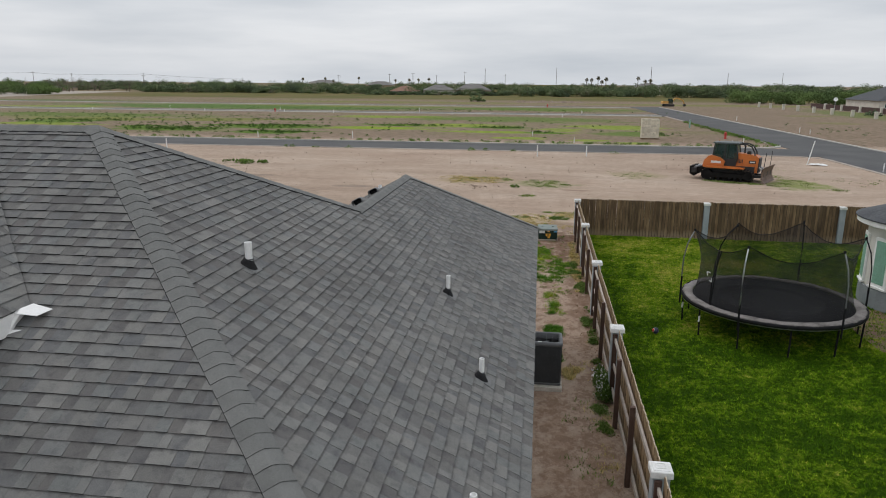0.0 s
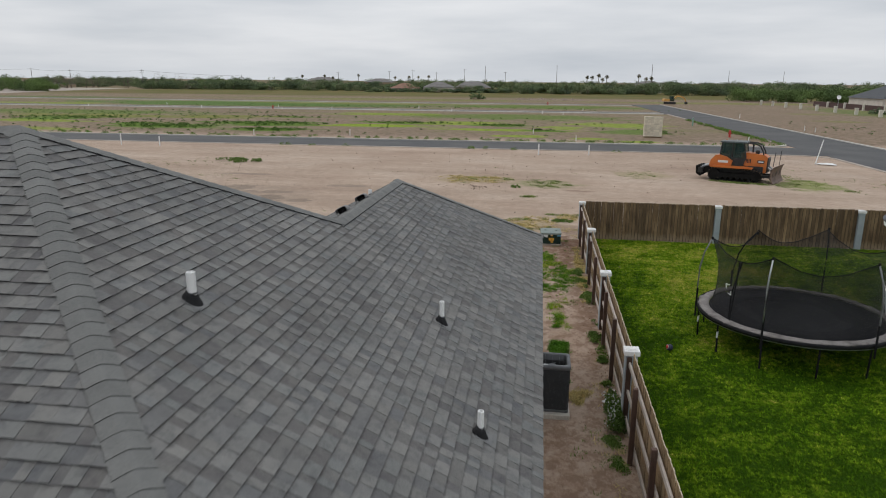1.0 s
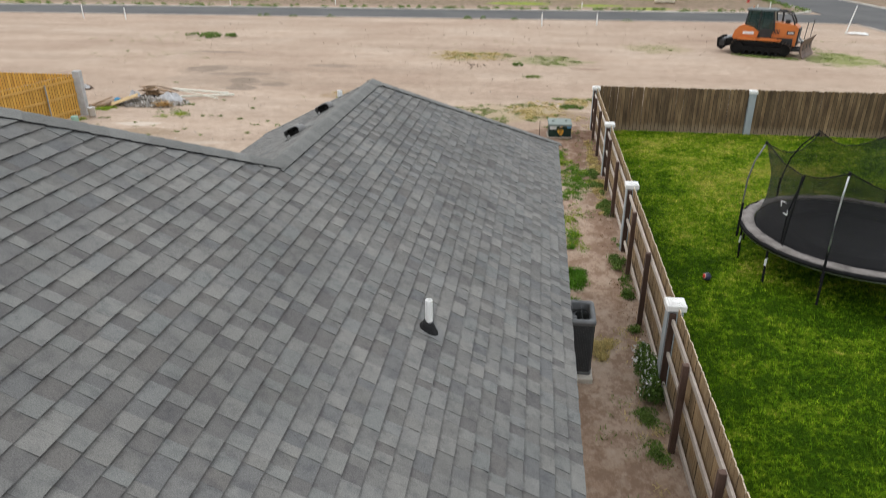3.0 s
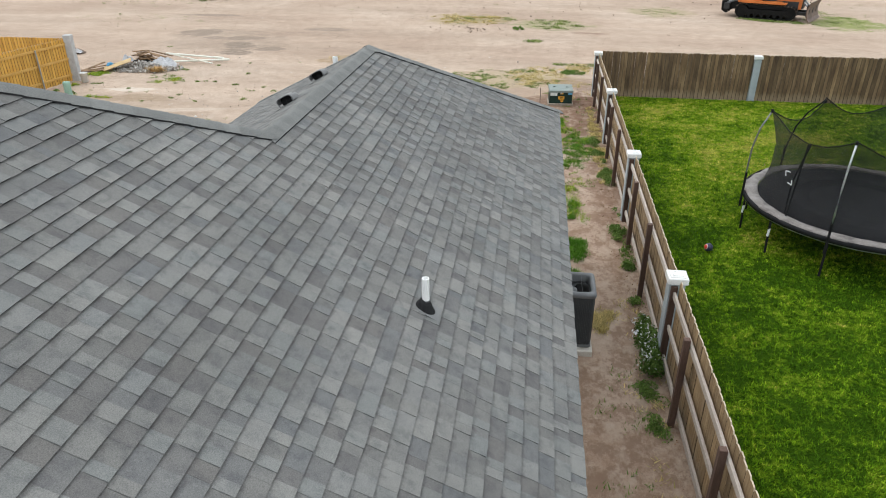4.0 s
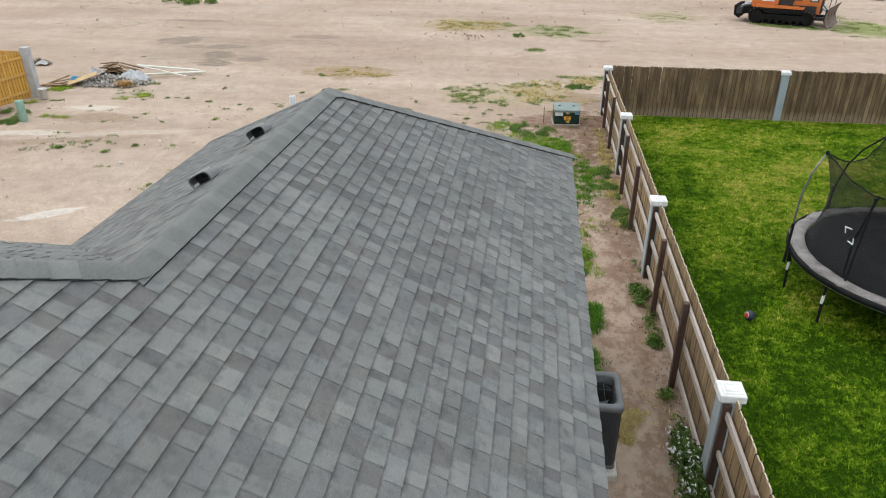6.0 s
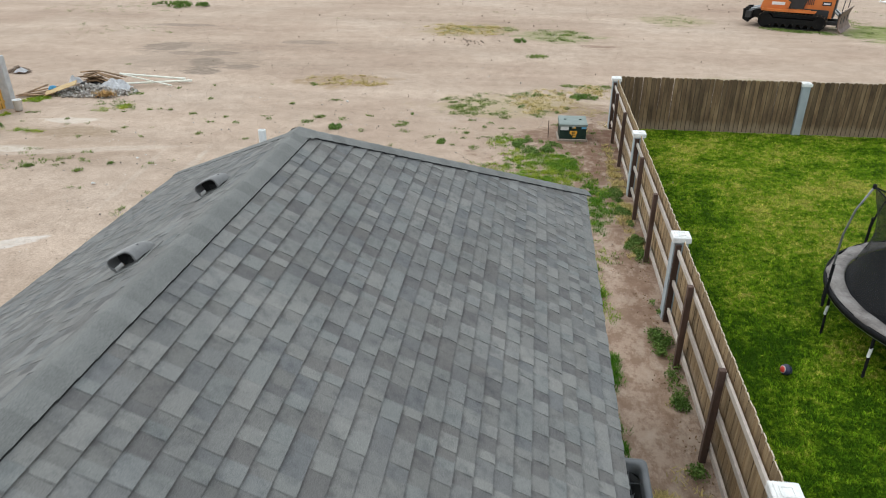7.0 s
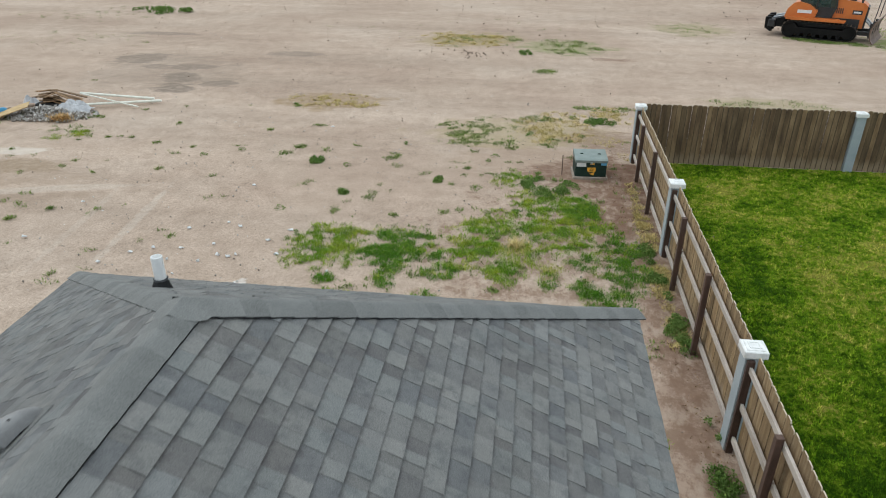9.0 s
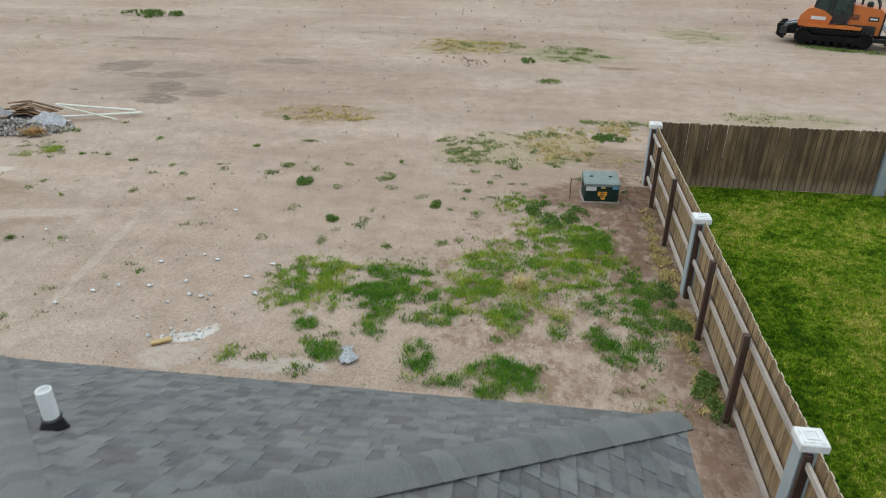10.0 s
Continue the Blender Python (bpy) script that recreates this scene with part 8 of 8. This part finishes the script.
def palm(h, seed):
    t = thing("palm_tree", (0, 0, 0), "tall thin fan palm on the horizon", "palm tree", "palms on the horizon")
    rg = random.Random(seed)
    part("trunk", Build().tube([(0, 0, -0.3), (0.1, 0, h * 0.5), (0.25, 0, h)], 0.22, 8, True, 0.15), bark, t)
    b = Build()
    for k in range(60):
        a, e = rg.uniform(0, math.tau), rg.uniform(-1.2, 1.3)
        d = Vector((math.cos(a) * math.cos(e), math.sin(a) * math.cos(e), math.sin(e)))
        s = d.cross(Vector((0, 0, 1))).normalized() * rg.uniform(0.14, 0.26)
        o = Vector((0.25, 0, h))
        ln = rg.uniform(1.1, 1.7)
        m = o + d * ln * 0.6
        tip = o + d * ln - Vector((0, 0, 0.35))
        b.add([o, m - s, tip, m + s], [(0, 1, 2), (0, 2, 3)])
    part("crown", b, frond_mat, t)
    return t


kinds = [palm(9.6, 1), palm(10.6, 2)]
kinds[0].matrix_basis, kinds[1].matrix_basis = pose(26.8, 436, 0), pose(33.7, 436, 0)
for k, (x, y) in enumerate(((30.0, 440), (38.6, 438), (36.4, 442), (57.5, 438), (62.0, 440), (66, 446), (-196, 560), (-180, 570), (-170, 560), (-150, 566), (-118, 560), (-108, 568), (-100, 566), (-92, 570))):
    c = copy_thing(kinds[k % 2], pose(x, y, -0.6 * (k % 3)))

pole_wood = surf("pole_wood", [(0.1, 0.085, 0.07), (0.16, 0.14, 0.12)], 2, 0.95, 0.2, 20)


def utility_pole(x, y, h, arms=1):
    t = thing("utility_pole", (x, y, 0), "tall thin utility pole on the horizon", "utility pole", "utility poles on the horizon")
    part("pole", Build().tube([(0, 0, -0.5), (0, 0, h)], 0.2, 6, True, 0.14), pole_wood, t)
    for k in range(arms):
        part("crossarm", Build().box((-1.5, -0.08, h - 0.8 - 1.1 * k), (1.5, 0.08, h - 0.62 - 1.1 * k)), pole_wood, t)
    return t


for x, y, h, a in ((-354, 450, 13, 1), (-326, 452, 12, 1), (-271, 450, 12.4, 2), (-213, 480, 9.5, 2), (-140, 640, 15, 1), (-118, 640, 16, 1), (-96, 640, 14, 1), (-70, 640, 17, 1), (-48, 600, 19, 0), (-33, 640, 15, 1), (12, 600, 20, 0), (70, 470, 18, 0), (160, 640, 17, 0), (205, 640, 17, 0), (290, 620, 17, 0), (-165, 560, 13, 2)):
    utility_pole(x, y, h, a)
wires = Build()
for (xa, ya, za), (xb, yb, zb) in (((-420, 450, 12.5), (-354, 450, 12.3)), ((-354, 450, 12.3), (-326, 452, 11.4)), ((-326, 452, 11.4), (-271, 450, 11.7)), ((-271, 450, 11.7), (-213, 480, 8.8))):
    pts = [(xa + (xb - xa) * f, ya + (yb - ya) * f, za + (zb - za) * f - 2.4 * f * (1 - f)) for f in [k / 8 for k in range(9)]]
    wires.tube(pts, 0.05, 4, False)
tagged(new("power_line", wires.mesh("power_line", machine_black)), "thin sagging power lines between far poles", "power line", kind="stuff")
mound = Build()
for k in range(14):
    x = -8 + k * 1.7 + r.normal(0, 0.5)
    y = 268 + r.normal(0, 1)
    mound.add([(x - 1.9, y, -0.05), (x, y - 1.5, -0.05), (x + 1.9, y, -0.05), (x, y + 1.5, -0.05), (x + r.normal(0, 0.3), y, r.uniform(0.5, 1.0))], [(0, 1, 4), (1, 2, 4), (2, 3, 4), (3, 0, 4)])
tagged(new("soil_mounds", mound.mesh("soil_mounds", clod_mat)), "row of dark soil heaps across the field", "soil", kind="stuff")

# ---- roof pieces, last ----
for me, m in CAPS:
    part("ridge_cap", me, None, roof, m=m)
for me, m in PIECES:
    part("shingle", me, None, roof, m=m)
